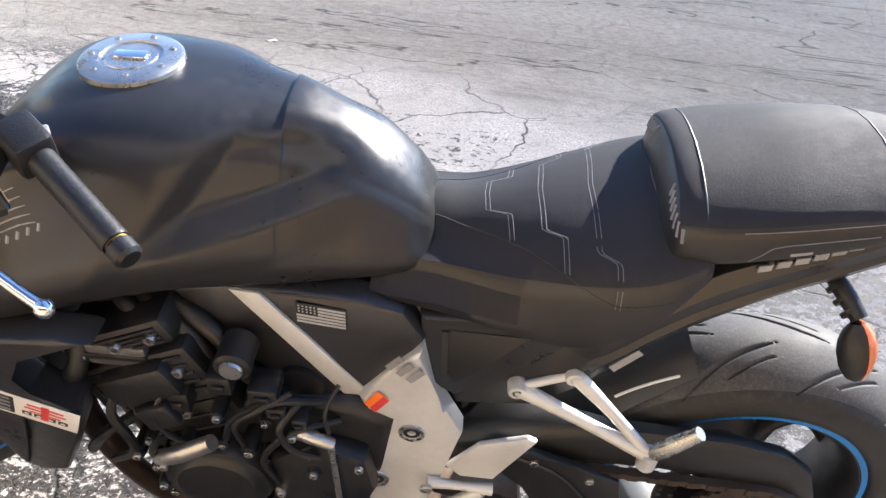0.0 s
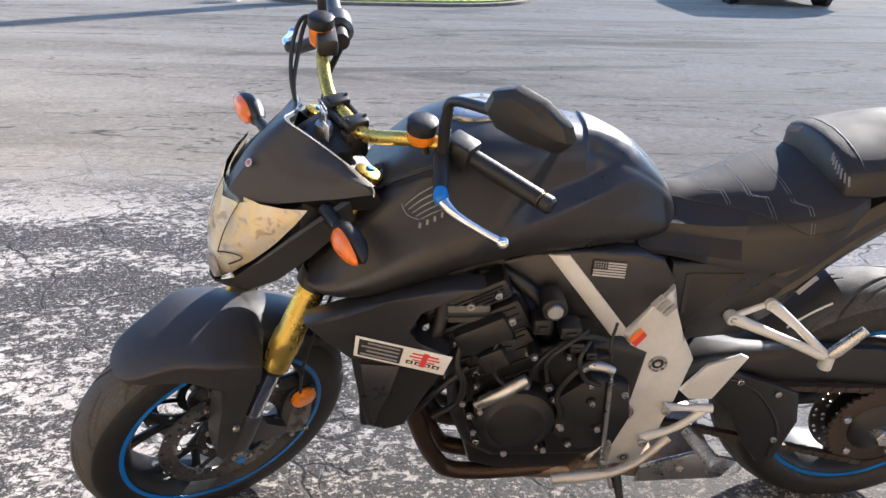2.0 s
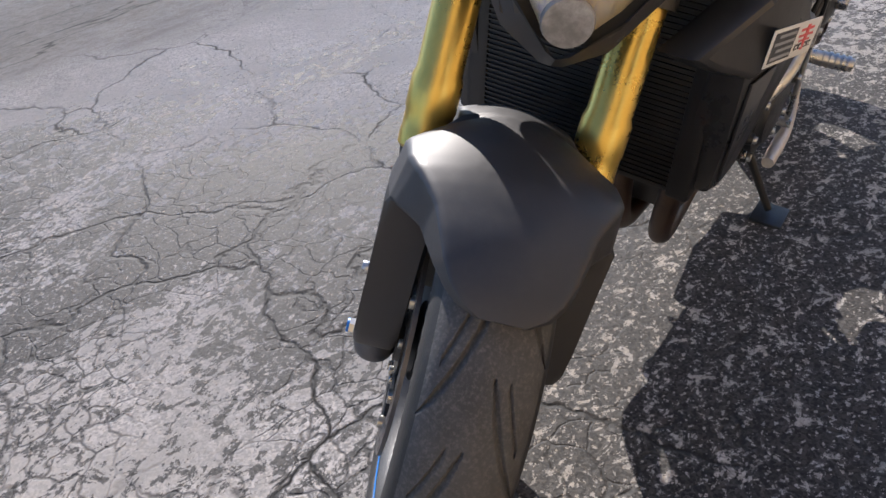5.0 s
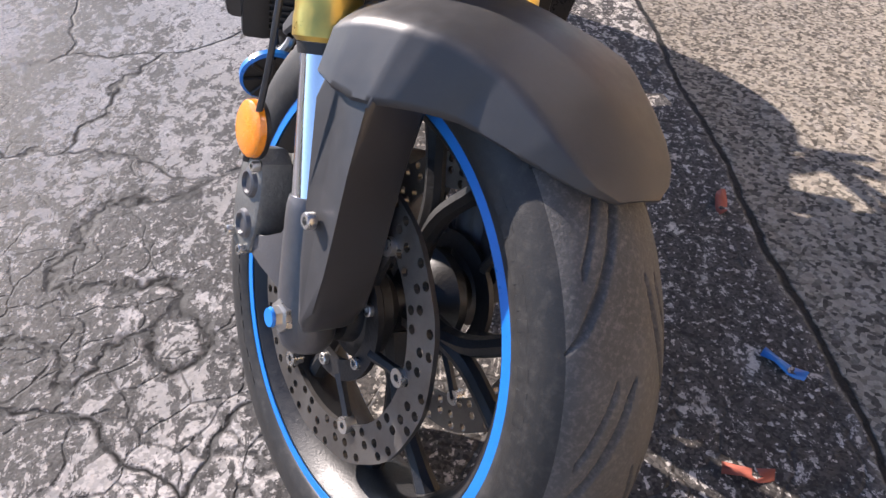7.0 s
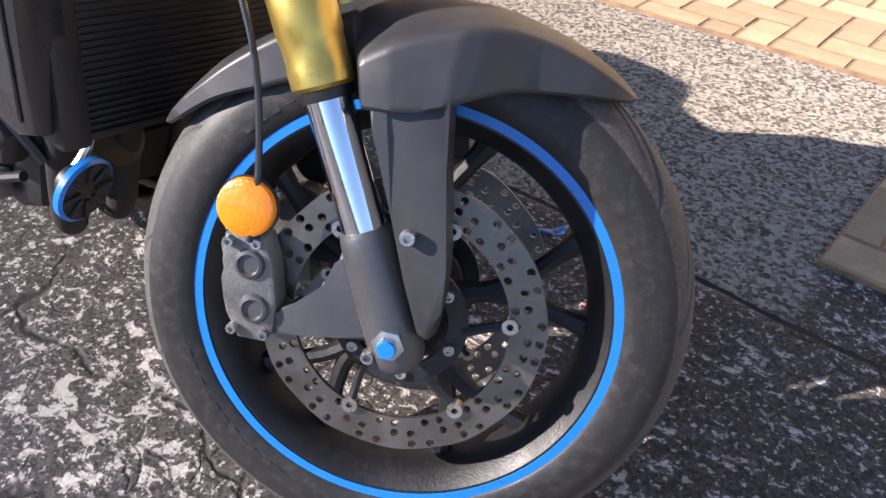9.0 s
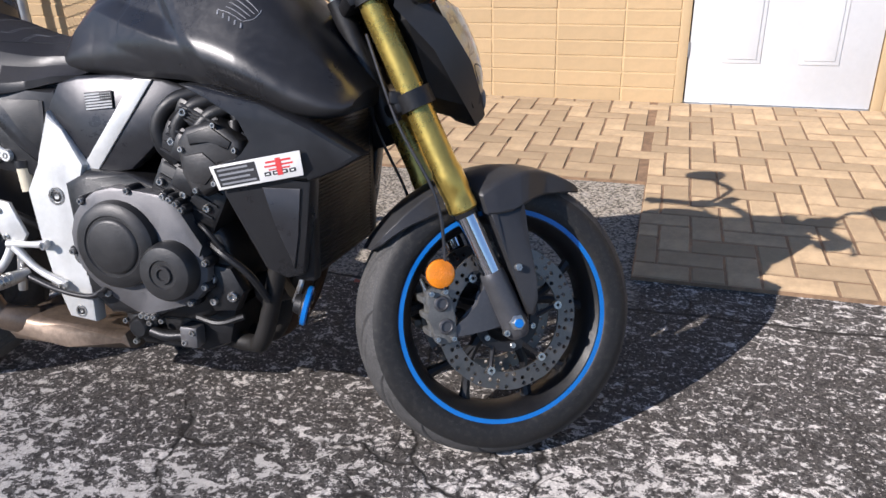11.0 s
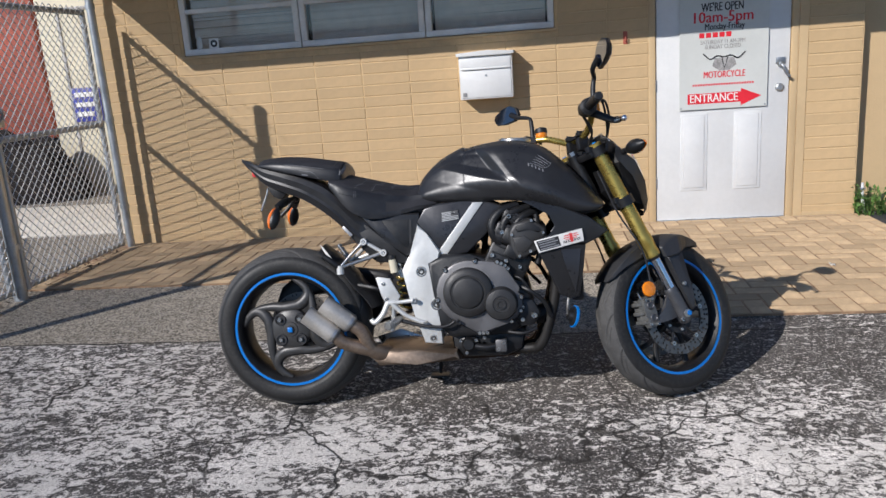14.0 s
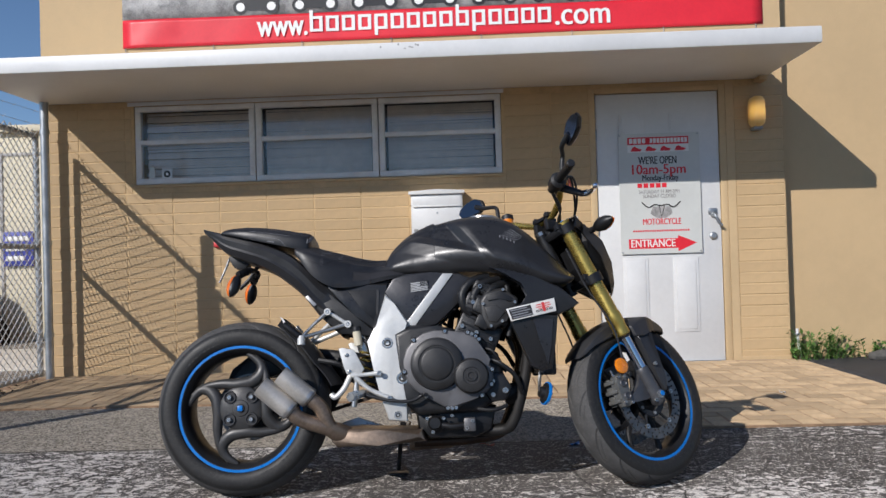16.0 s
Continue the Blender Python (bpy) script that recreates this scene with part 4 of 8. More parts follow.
    mir = P("mirror_stem", tube([base - Vector((0, 0, 0.02)), base + Vector((0.004, 0.004 * s, 0.05)), base + Vector((0.004, 0.018 * s, 0.085)), head + Vector((0.006, -0.075 * s, -0.030)), head + Vector((0.006, -0.03 * s, -0.004))],
                                [0.010, 0.009, 0.008, 0.009, 0.012], 12, 5), BLACK, None, "black mirror stem", steer=True)
    out = [(-0.082, -0.014), (-0.070, 0.022), (-0.030, 0.044), (0.022, 0.040), (0.070, 0.018), (0.082, -0.004), (0.062, -0.032), (0.010, -0.042), (-0.052, -0.040)]
    rings = []
    out = [(p * (0.80 if s > 0 else 1.0), q * (0.88 if s > 0 else 1.0)) for p, q in out]
    for f, x in ((0.25, 0.024), (0.72, 0.020), (0.95, 0.010), (1.0, 0.0), (0.99, -0.005), (0.93, -0.006)):
        rings.append([head + Vector((x, 0, 0)) + Vector((turn * s * p * f, s * p * f, q * f)) for p, q in out])
    P("mirror_housing", loft(rings), BLACK, mir, "black faceted mirror housing", angle=25)
    gl = [head + Vector((-0.0075, 0, 0)) + Vector((turn * s * p * 0.93, s * p * 0.93, q * 0.93)) for p, q in out]
    P("mirror_glass", loft([gl, [v + Vector((-0.001, 0, 0)) for v in gl]]), BLUE_REFLECTION_MIRROR if s < 0 else DARK_MIRROR, mir, "mirror glass with a blue reflection put into its colour" if s < 0 else "mirror glass with a dark reflection put into its colour", angle=25)

# ignition, key, instrument pod
P("ignition_lock", lathe([(0.0001, 0.02), (0.014, 0.02), (0.017, 0.012), (0.017, -0.02), (0.0001, -0.02)], 20, "Z", (1.196, 0.004, 0.972)), STEEL, None, steer=True)
key = P("ignition_key", box(bmesh.new(), (1.1935, -0.008, 0.988), (1.1985, 0.016, 1.016), 0.002), STEEL, None, "key left in the ignition", steer=True)
P("key_ring", tube([Vector((1.196 + 0.004 * math.sin(a), 0.004 + 0.014 * math.cos(a), 1.026 + 0.013 * math.sin(a))) for a in (2 * math.pi * k / 20 for k in range(21))], 0.0013, 6, 1), CHROME, key, "split ring")
P("key_tag", box(bmesh.new(), (1.199, 0.012, 0.972), (1.2015, 0.034, 1.004), 0.001), STICKER_WHITE, key, "pale key tag")
pod = [[(x, y * w, z) for y, z in ((-1, z0), (-0.9, z0 + 0.03), (0, z0 + 0.042), (0.9, z0 + 0.03), (1, z0), (0.8, z0 - 0.03), (-0.8, z0 - 0.03))] for x, w, z0 in ((1.165, 0.060, 0.938), (1.175, 0.068, 0.938), (1.215, 0.062, 0.928), (1.250, 0.040, 0.918))]
ip = P("instrument_pod", loft(pod), BLACK, None, "black instrument pod", steer=True)
P("instrument_screen", box(bmesh.new(), (1.1615, -0.045, 0.925), (1.1645, 0.045, 0.958), 0.001), CAR_GLASS, ip)

# headlight, cowl and indicators
rows = []
for z, w, xc, xs in ((0.715, 0.022, 1.414, 1.405), (0.745, 0.048, 1.420, 1.398), (0.79, 0.082, 1.419, 1.372), (0.835, 0.107, 1.409, 1.338), (0.875, 0.122, 1.392, 1.305), (0.905, 0.130, 1.374, 1.282)):
    rows.append([(xs + (xc - xs) * (1 - abs(f) ** 2.2), w * f, z + 0.012 * abs(f) ** 2) for f in (-1, -0.8, -0.55, -0.28, 0, 0.28, 0.55, 0.8, 1)])
hl = P("headlight_bowl", loft([[Vector((1.285 + (p[0] - 1.285) * 0.88, p[1] * 0.95, p[2])) for p in r] for r in rows], closed=False), AGED_REFLECTOR, None, "yellowed headlight reflector bowl with reflections put into its colour", steer=True)
P("headlight_lens", loft(rows, closed=False), CLEAR, hl, "clear faceted headlight lens").visible_shadow = False
for e in (3, 5):
    side = 7 if e > 4 else 1
    inner = [Vector(p) - Vector((0.006, 0, 0)) for p in (rows[5][e], rows[4][e], rows[3][e], rows[2][e])]
    P("reflector_step", tube(inner, 0.0012, 6, 3), INK, hl)
    rim = [inner[-1], Vector(rows[2][e + (1 if e > 4 else -1)]) + Vector((-0.007, 0, 0.010)), Vector(rows[2][side]) + Vector((-0.009, 0, 0.004)), Vector(rows[1][side]) + Vector((-0.009, 0, 0.018))]
    P("reflector_step", tube(rim, 0.0016, 6, 4), INK, hl)
P("position_lamp", lathe([(0.024, 0.020), (0.026, 0.014), (0.022, 0.006), (0.012, -0.004), (0.0001, -0.006)], 24, "X", (1.402, 0, 0.742)), GREY_PRINT, hl, "dim round position lamp")
bm = bmesh.new()
for s in (-1, 1):
    trim = [[(1.408, 0.0, 0.690), (1.424, 0.0, 0.706), (1.424, 0.012 * s, 0.712), (1.405, 0.012 * s, 0.690)],
            [(1.388, 0.040 * s, 0.705), (1.404, 0.052 * s, 0.742), (1.398, 0.058 * s, 0.750), (1.380, 0.056 * s, 0.705)],
            [(1.345, 0.085 * s, 0.755), (1.372, 0.090 * s, 0.800), (1.366, 0.098 * s, 0.806), (1.335, 0.100 * s, 0.752)],
            [(1.295, 0.118 * s, 0.820), (1.315, 0.122 * s, 0.868), (1.306, 0.132 * s, 0.874), (1.285, 0.132 * s, 0.815)],
            [(1.215, 0.132 * s, 0.890), (1.225, 0.135 * s, 0.925), (1.215, 0.146 * s, 0.928), (1.205, 0.146 * s, 0.886)]]
    loft([[Vector(p) for p in r] for r in trim], bm=bm)
P("headlight_trim", bm, MATTE, hl, "black trim below the lens", angle=30)
bm = bmesh.new()
shell = [[(1.300, 0.128, 0.870), (1.385, 0.06, 0.72), (1.385, 0.0, 0.70), (1.385, -0.06, 0.72), (1.300, -0.128, 0.870), (1.28, -0.1, 0.915), (1.28, 0.1, 0.915)],
         [(1.235, 0.125, 0.870), (1.30, 0.055, 0.74), (1.30, 0.0, 0.72), (1.30, -0.055, 0.74), (1.235, -0.125, 0.870), (1.23, -0.1, 0.92), (1.23, 0.1, 0.92)],
         [(1.20, 0.06, 0.87), (1.23, 0.04, 0.79), (1.23, 0.0, 0.78), (1.23, -0.04, 0.79), (1.20, -0.06, 0.87), (1.2, -0.05, 0.9), (1.2, 0.05, 0.9)]]
P("headlight_shell", loft([[Vector(p) for p in r] for r in shell]), BLACK, hl, angle=30)
cw = []
for f in (-1, -0.82, -0.5, -0.2, 0, 0.2, 0.5, 0.82, 1):
    g = abs(f)
    low = Vector((1.384 - 0.205 * g ** 1.6, 0.158 * f, 0.892 + 0.046 * g ** 1.5))
    knee = Vector((1.352 - 0.168 * g ** 1.5, 0.145 * f, 0.930 + 0.018 * g))
    top = Vector((1.262 - 0.085 * g ** 2, 0.060 * f + 0.088 * f * g ** 4, 1.012 - 0.062 * g ** 2.2))
    cw.append([low, knee, knee.lerp(top, 0.5) + Vector((0.008, 0, 0.004)), top, top + Vector((-0.007, 0, -0.003)), knee.lerp(top, 0.5) + Vector((-0.002, 0, -0.004)), knee + Vector((-0.010, 0, -0.006)), low + Vector((-0.010, 0, 0))])
lip = loft([[r[0] + Vector((0.001, 0, 0.002)), r[0] + Vector((-0.014, 0, -0.006 - 0.030 * (r[0].y / 0.158) ** 2)), r[0] + Vector((-0.024, 0, -0.004 - 0.030 * (r[0].y / 0.158) ** 2)), r[0] + Vector((-0.009, 0, 0.002))] for r in cw])
cowl = P("headlight_cowl", loft(cw), MATTE, None, "matte black headlight cowl", steer=True, angle=32)
P("cowl_lip", lip, BLACK, cowl, "dark lower lip of the cowl", angle=32)
for e in (-1, 1):
    edge = [r[3] for r in cw if r[3].y * e >= -0.001]
    edge.sort(key=lambda v: abs(v.y))
    P("cowl_trim", tube([v + Vector((0.001, 0, 0.003)) for v in edge] + [cw[-1 if e > 0 else 0][0] + Vector((0, 0.004 * e, 0))], 0.0015, 6, 4), STEEL, cowl, "thin steel trim along the cowl edge")
BADGE = Matrix.Translation((1.3370, 0.012, 0.9565)) @ Matrix.Rotation(radians(-39), 4, "Y")
P("cowl_badge", lathe([(0.0001, 0.0), (0.0075, 0.0), (0.0075, 0.0015), (0.0001, 0.0015)], 16, "X"), STICKER_PALE, cowl, m=BADGE)
P("cowl_badge_mark", lathe([(0.0020, 0.0015), (0.0042, 0.0015), (0.0042, 0.0022), (0.0020, 0.0022)], 16, "X", closed=True), STICKER_RED, cowl, m=BADGE)


def indicator(c, s, front, steer):
    """A pointed turn signal on a short stalk; c is the inner end of its body."""
    c = Vector(c)
    k = 1 if front else -1
    rings = []
    for f, y in ((0.45, 0.0), (0.8, 0.018), (1.0, 0.040), (0.9, 0.065), (0.55, 0.086), (0.15, 0.098)):
        rings.append([c + Vector((0.030 * f * math.cos(b) * (0.9 if k * math.cos(b) < 0 else 0.55), s * y, 0.027 * f * math.sin(b))) for b in (2 * math.pi * q / 14 for q in range(14))])
    body = P("turn_signal", loft(rings), BLACK, None, "black turn signal with orange lens", steer=steer)
    rings = []
    for f, y in ((0.35, 0.014), (0.85, 0.028), (0.98, 0.042), (0.88, 0.066), (0.5, 0.087), (0.15, 0.096)):
        rings.append([c + Vector((k * (0.010 + 0.017 * f * max(0.0, math.cos(b))), s * y, 0.0255 * f * math.sin(b))) for b in (math.pi * (q / 9 - 0.5) for q in range(10))])
    P("signal_lens", loft(rings), ORANGE, body, "orange lens")
    P("signal_stalk", tube([c - Vector((0.002, s * 0.045, 0.0)), c + Vector((0, s * 0.01, 0))], [0.014, 0.010], 10, 1), BLACK, body)
    return body


def rear_signal(s):
    """A drooping teardrop signal on a bent stalk under the tail, its lens facing backwards."""
    top, tip = Vector((-0.008, 0.112 * s, 0.790)), Vector((-0.028, 0.140 * s, 0.712))
    d = (tip - top).normalized()
    u = Vector((0, 1, 0)).cross(d).normalized()
    w = d.cross(u)
    body_r, lens_r = [], []
    for f, k in ((0.35, 0.0), (0.75, 0.14), (0.95, 0.32), (1.0, 0.52), (0.86, 0.74), (0.55, 0.92), (0.18, 1.0)):
        c = top.lerp(tip, k)
        body_r.append([c + (u * math.cos(b) * 0.0235 + w * math.sin(b) * 0.021) * f for b in (2 * math.pi * q / 16 for q in range(16))])
        lens_r.append([c + (u * math.cos(b) * 0.0248 + w * math.sin(b) * 0.0222) * f for b in (math.pi * (0.62 + 0.76 * q / 8) for q in range(9))] + [c])
    if u.x < 0:
        lens_r = [[2 * top.lerp(tip, k) - p for p in r] for r, k in zip(lens_r, (0.0, 0.14, 0.32, 0.52, 0.74, 0.92, 1.0))]
    body = P("rear_turn_signal", loft(body_r), BLACK, None, "black drooping turn signal with orange lens")
    P("signal_lens", loft(lens_r), ORANGE, body, "orange lens")
    P("signal_stalk", tube([Vector((0.030, 0.030 * s, 0.822)), Vector((0.012, 0.075 * s, 0.815)), top + Vector((0, 0, 0.006))], [0.009, 0.012, 0.011], 10, 4), BLACK, body, "ribbed black rubber stalk")
    for k in range(4):
        c = Vector((0.022, 0.055 * s, 0.819)).lerp(top, k / 4)
        P("stalk_rib", tube([c, c + (top - Vector((0.03, 0.03 * s, 0.822))).normalized() * 0.006], 0.0145, 10, 1), BLACK, body)


for s in (-1, 1):
    indicator((1.250, 0.165 * s, 0.905), s, True, True)
    rear_signal(s)

# radiator; core, fins and tanks are black to put in the shade behind the shrouds
rad = P("radiator", box(bmesh.new(), (1.090, -0.165, 0.405), (1.125, 0.165, 0.735), 0.006), BLACK, None, "radiator core with shade put into its black colour")
for i in range(42):
    P("radiator_fin", boxes(((1.1255, -0.15, 0.415 + 0.0075 * i), (1.1285, 0.15, 0.4175 + 0.0075 * i))), BLACK, rad, smooth=False)
for s in (-1, 1):
    P("radiator_tank", box(bmesh.new(), (1.085, 0.165 * s - 0.018, 0.40), (1.13, 0.165 * s + 0.018, 0.74), 0.008), BLACK, rad)


# tank, cut in cross-sections from seat to fork, with a knee pocket on each side
TANK_PROFILE = spline([(0, 1.0), (0.22, 0.995), (0.42, 0.965), (0.58, 0.90), (0.70, 0.80), (0.78, 0.68), (0.84, 0.58), (0.92, 0.45), (0.985, 0.33), (1.0, 0.20), (0.95, 0.07), (0.86, 0.0)], 6) + [(0.5, 0.03), (0, 0.05)]


def tank_ring(x, top, bot, w, hump):
    right = []
    for fy, fz in TANK_PROFILE:
        z = bot + (top - bot) * fz + (hump * max(0, 1 - (fy / 0.60) ** 4) if fz > 0.75 else 0)
        y = w * fy
        front = 0.800 + (0.957 - z) * 0.737
        ridge = 0.880 - 0.25 * (x - 0.723)
        pocket = clamp((z - ridge) / 0.030) * clamp((front - x) / 0.035) * clamp((x - 0.58) / 0.12) * clamp((1.0 - z) / 0.05)
        under = clamp((ridge - z) / 0.05) * clamp((0.93 - x) / 0.10) * clamp((x - 0.56) / 0.08)
        y -= (0.026 * pocket + 0.010 * under) * clamp(fy / 0.4)
        # raised edge of the front panels
        y += 0.006 * clamp((x - front + 0.005) / 0.030) * clamp((1.10 - x) / 0.1) * clamp(fy / 0.5) * clamp((z - bot) / 0.05)
        right.append(Vector((x, -y, z)))
    return right + [Vector((x, -v.y, v.z)) for v in right[-2:0:-1]]


TANK = [(0.528, 0.832, 0.800, 0.072, 0.0), (0.540, 0.854, 0.790, 0.088, 0.004), (0.565, 0.884, 0.784, 0.104, 0.008), (0.62, 0.928, 0.780, 0.128, 0.012), (0.68, 0.958, 0.778, 0.146, 0.014), (0.712, 0.970, 0.777, 0.154, 0.013),
        (0.720, 0.979, 0.777, 0.156, 0.0), (0.78, 0.990, 0.777, 0.170, 0.0), (0.86, 0.999, 0.775, 0.186, 0.0), (0.93, 0.996, 0.766, 0.196, 0.0), (1.00, 0.974, 0.746, 0.204, 0.0), (1.06, 0.930, 0.728, 0.208, 0.0),
        (1.11, 0.880, 0.716, 0.207, 0.0), (1.16, 0.825, 0.714, 0.200, 0.0), (1.195, 0.785, 0.722, 0.188, 0.0), (1.212, 0.765, 0.735, 0.176, 0.0)]
tank = P("fuel_tank", loft([tank_ring(*v) for v in spline(TANK, 16)]), SATIN, None, "satin black sculpted fuel tank", angle=38)
CAPC = Vector((0.905, -0.005, 0.9975))
CAPM = Matrix.Translation(CAPC) @ Matrix.Rotation(radians(2), 4, "Y")
cap = P("fuel_cap", lathe([(0.0001, 0.007), (0.030, 0.007), (0.031, 0.005), (0.036, 0.005), (0.037, 0.008), (0.056, 0.0075), (0.061, 0.004), (0.062, -0.006)], 44, "Z"), STEEL, tank, "brushed steel filler cap")
cap.matrix_basis = CAPM
for i in range(7):
    a = 2 * math.pi * i / 7
    bolt("cap_screw", Vector((0.048 * math.cos(a), 0.048 * math.sin(a), 0.0074)), 0.0036, cap, "Z", 0.0016, side=1)
P("cap_lock", box(bmesh.new(), (-0.020, -0.009, 0.006), (0.020, 0.009, 0.0105), 0.003), CHROME, cap)
# wing-shaped tank badges with a row of plain blocks below
def tank_side(x, z):
    cols = [np.interp(x, [v[0] for v in TANK], [v[k] for v in TANK]) for k in (1, 2, 3)]
    f = (z - cols[1]) / (cols[0] - cols[1])
    prof = [p for p in TANK_PROFILE if p[0] > 0.2][:-2]
    return float(cols[2] * np.interp(-f, [-p[1] for p in prof], [p[0] for p in prof])) + 0.0065


for s in (-1, 1):
    wing = None
    for i in range(5):
        ox, oz = (0.0, 0.0) if s > 0 else (-0.014, 0.014)
        a, b = (1.042 + ox - 0.0066 * i, 0.887 + oz - 0.0040 * i), (0.994 + ox - 0.0075 * i, 0.921 + oz - 0.0075 * i)
        line = []
        for k in range(5):
            x, z = a[0] + (b[0] - a[0]) * k / 4, a[1] + (b[1] - a[1]) * k / 4 + 0.003 * math.sin(math.pi * k / 4)
            line.append(Vector((x, s * tank_side(x, z), z)))
        wing = P("tank_badge", tube(line, [0.0007, 0.0009, 0.0011, 0.0010, 0.0006], 6, 1), STICKER_GREY, tank, "pale wing-shaped badge")
    root = [(1.046 + ox, 0.890 + oz), (1.044 + ox, 0.883 + oz), (1.035 + ox, 0.874 + oz), (1.018 + ox, 0.870 + oz)]
    P("badge_root", tube([Vector((x, s * tank_side(x, z), z)) for x, z in root], 0.0009, 6, 3), STICKER_GREY, tank)
    for k in range(5):
        x, z = 1.016 + ox - 0.0125 * k, 0.866 + oz + 0.0058 * k
        P("badge_block", tube([Vector((x, s * tank_side(x, z), z)), Vector((x + 0.001, s * tank_side(x, z - 0.008), z - 0.008))], 0.0022, 6, 1), STICKER_GREY, tank)

# seat
def seat_ring(x, top, low, w, waist=1.0, crown=0.030):
    prof = ((0, 1.0, 1), (0.35, 1.0, 0.85), (0.65, 1.0, 0.5), (0.86, 0.965, 0.1), (0.97, 0.86, 0), (1.0, 0.58, 0), (1.02, 0.22, 0), (1.0, 0.0, 0), (0.5, 0.02, 0), (0, 0.02, 0))
    right = [Vector((x, -w * fy * (waist if fz > 0.9 else 0.5 + 0.5 * waist if fz > 0.5 else 1.0), low + (top - low) * fz + crown * c)) for fy, fz, c in prof]
    return right + [Vector((x, -v.y, v.z)) for v in right[-2:0:-1]]


SEAT = [(0.606, 0.788, 0.774, 0.119, 0.55), (0.588, 0.803, 0.768, 0.123, 0.55), (0.556, 0.8178, 0.762, 0.125, 0.55), (0.53, 0.8207, 0.757, 0.126, 0.55), (0.49, 0.8203, 0.748, 0.128, 0.60), (0.44, 0.828, 0.738, 0.134, 0.74), (0.38, 0.843, 0.732, 0.143, 0.88), (0.33, 0.856, 0.74, 0.152, 0.95), (0.28, 0.869, 0.77, 0.156, 1.0), (0.24, 0.88, 0.815, 0.152, 1.0), (0.205, 0.888, 0.86, 0.138, 1.0)]
def laid(tree, centre, dirs, lift=0.0005):
    """Points where rays from a seat's core meet its cover, lifted a little off it."""
    out = []
    for dx, d in dirs:
        hit, nor, _, _ = tree.ray_cast(Vector(centre) + Vector((dx, 0, 0)), Vector(d).normalized())
        if hit:
            out.append(hit + nor * lift if nor.dot(Vector(d)) > 0 else hit - nor * lift)
    return out


def round_dir(phi, s):
    return (0.0, s * math.sin(radians(phi)), math.cos(radians(phi)))


seat_bm = loft([seat_ring(*v) for v in spline(SEAT, 5)])
seat_tree = BVHTree.FromBMesh(seat_bm)
seat = P("rider_seat", seat_bm, (VINYL, SMOOTH_VINYL), None, "black ribbed vinyl rider seat with pale stitching", angle=50)
def smooth_sides(ob, limit):
    """Ribbed cover on top, smooth vinyl on the flanks."""
    for f in ob.data.polygons:
        f.material_index = 0 if f.normal.z > limit else 1


smooth_sides(seat, 0.42)
for s in (-1, 1):
    for x, kink, last in ((0.470, 20, 46), (0.403, 42, 66), (0.341, 58, 84), (0.264, 55, 80)):
        z = float(np.interp(-x, [-v[0] for v in SEAT], [v[1] for v in SEAT])) - 0.055
        for dx in (0, -0.0055):
            run = [(dx - 0.00012 * p, round_dir(p, s)) for p in np.linspace(0, kink, 9)]
            run += [(dx - 0.010 * q, round_dir(kink + 1.6 * q, s)) for q in (1, 2, 2.8)]
            run += [(dx - 0.029 - 0.0002 * (p - kink), round_dir(p, s)) for p in np.linspace(kink + 6, last, 5)]
            P("seam", tube(laid(seat_tree, (x, 0, z), run), 0.00042, 5, 1), STITCH, seat)
    edge = []
    for k in range(20):
        x = 0.535 - 0.0165 * k
        z = float(np.interp(-x, [-v[0] for v in SEAT], [v[1] for v in SEAT])) - 0.055
        edge.append((x, z, float(np.interp(-x, (-0.53, -0.445, -0.375, -0.31, -0.24, -0.21), (26, 47, 68, 86, 86, 76)))))
    P("panel_seam", tube([laid(seat_tree, (x, 0, z), [(0, round_dir(p, s))], 0.0)[0] for x, z, p in edge], 0.0011, 5, 1), BLACK, seat)
PILL = [(0.262, 0.899, 0.884, 0.084), (0.256, 0.922, 0.878, 0.110), (0.244, 0.934, 0.878, 0.124), (0.2, 0.942, 0.884, 0.132), (0.15, 0.951, 0.896, 0.133), (0.1, 0.959, 0.908, 0.130), (0.02, 0.966, 0.928, 0.122), (-0.04, 0.965, 0.944, 0.107), (-0.075, 0.961, 0.952, 0.090), (-0.086, 0.955, 0.955, 0.079)]
pill_bm = loft([seat_ring(*v, crown=0.022) for v in spline(PILL, 4)])
pill_tree = BVHTree.FromBMesh(pill_bm)
pill = P("passenger_seat", pill_bm, (VINYL, SMOOTH_VINYL), None, "black vinyl passenger seat with embroidered front", angle=50)
smooth_sides(pill, 0.55)
PC = (0, 0, 0.928)
for x, z in ((0.225, 0.915), (0.010, 0.950)):
    P("cross_seam", tube(laid(pill_tree, (x, 0, z), [(0, round_dir(p, 1)) for p in range(-84, 85, 7)], 0.0), 0.0012, 5, 1), BLACK, pill)
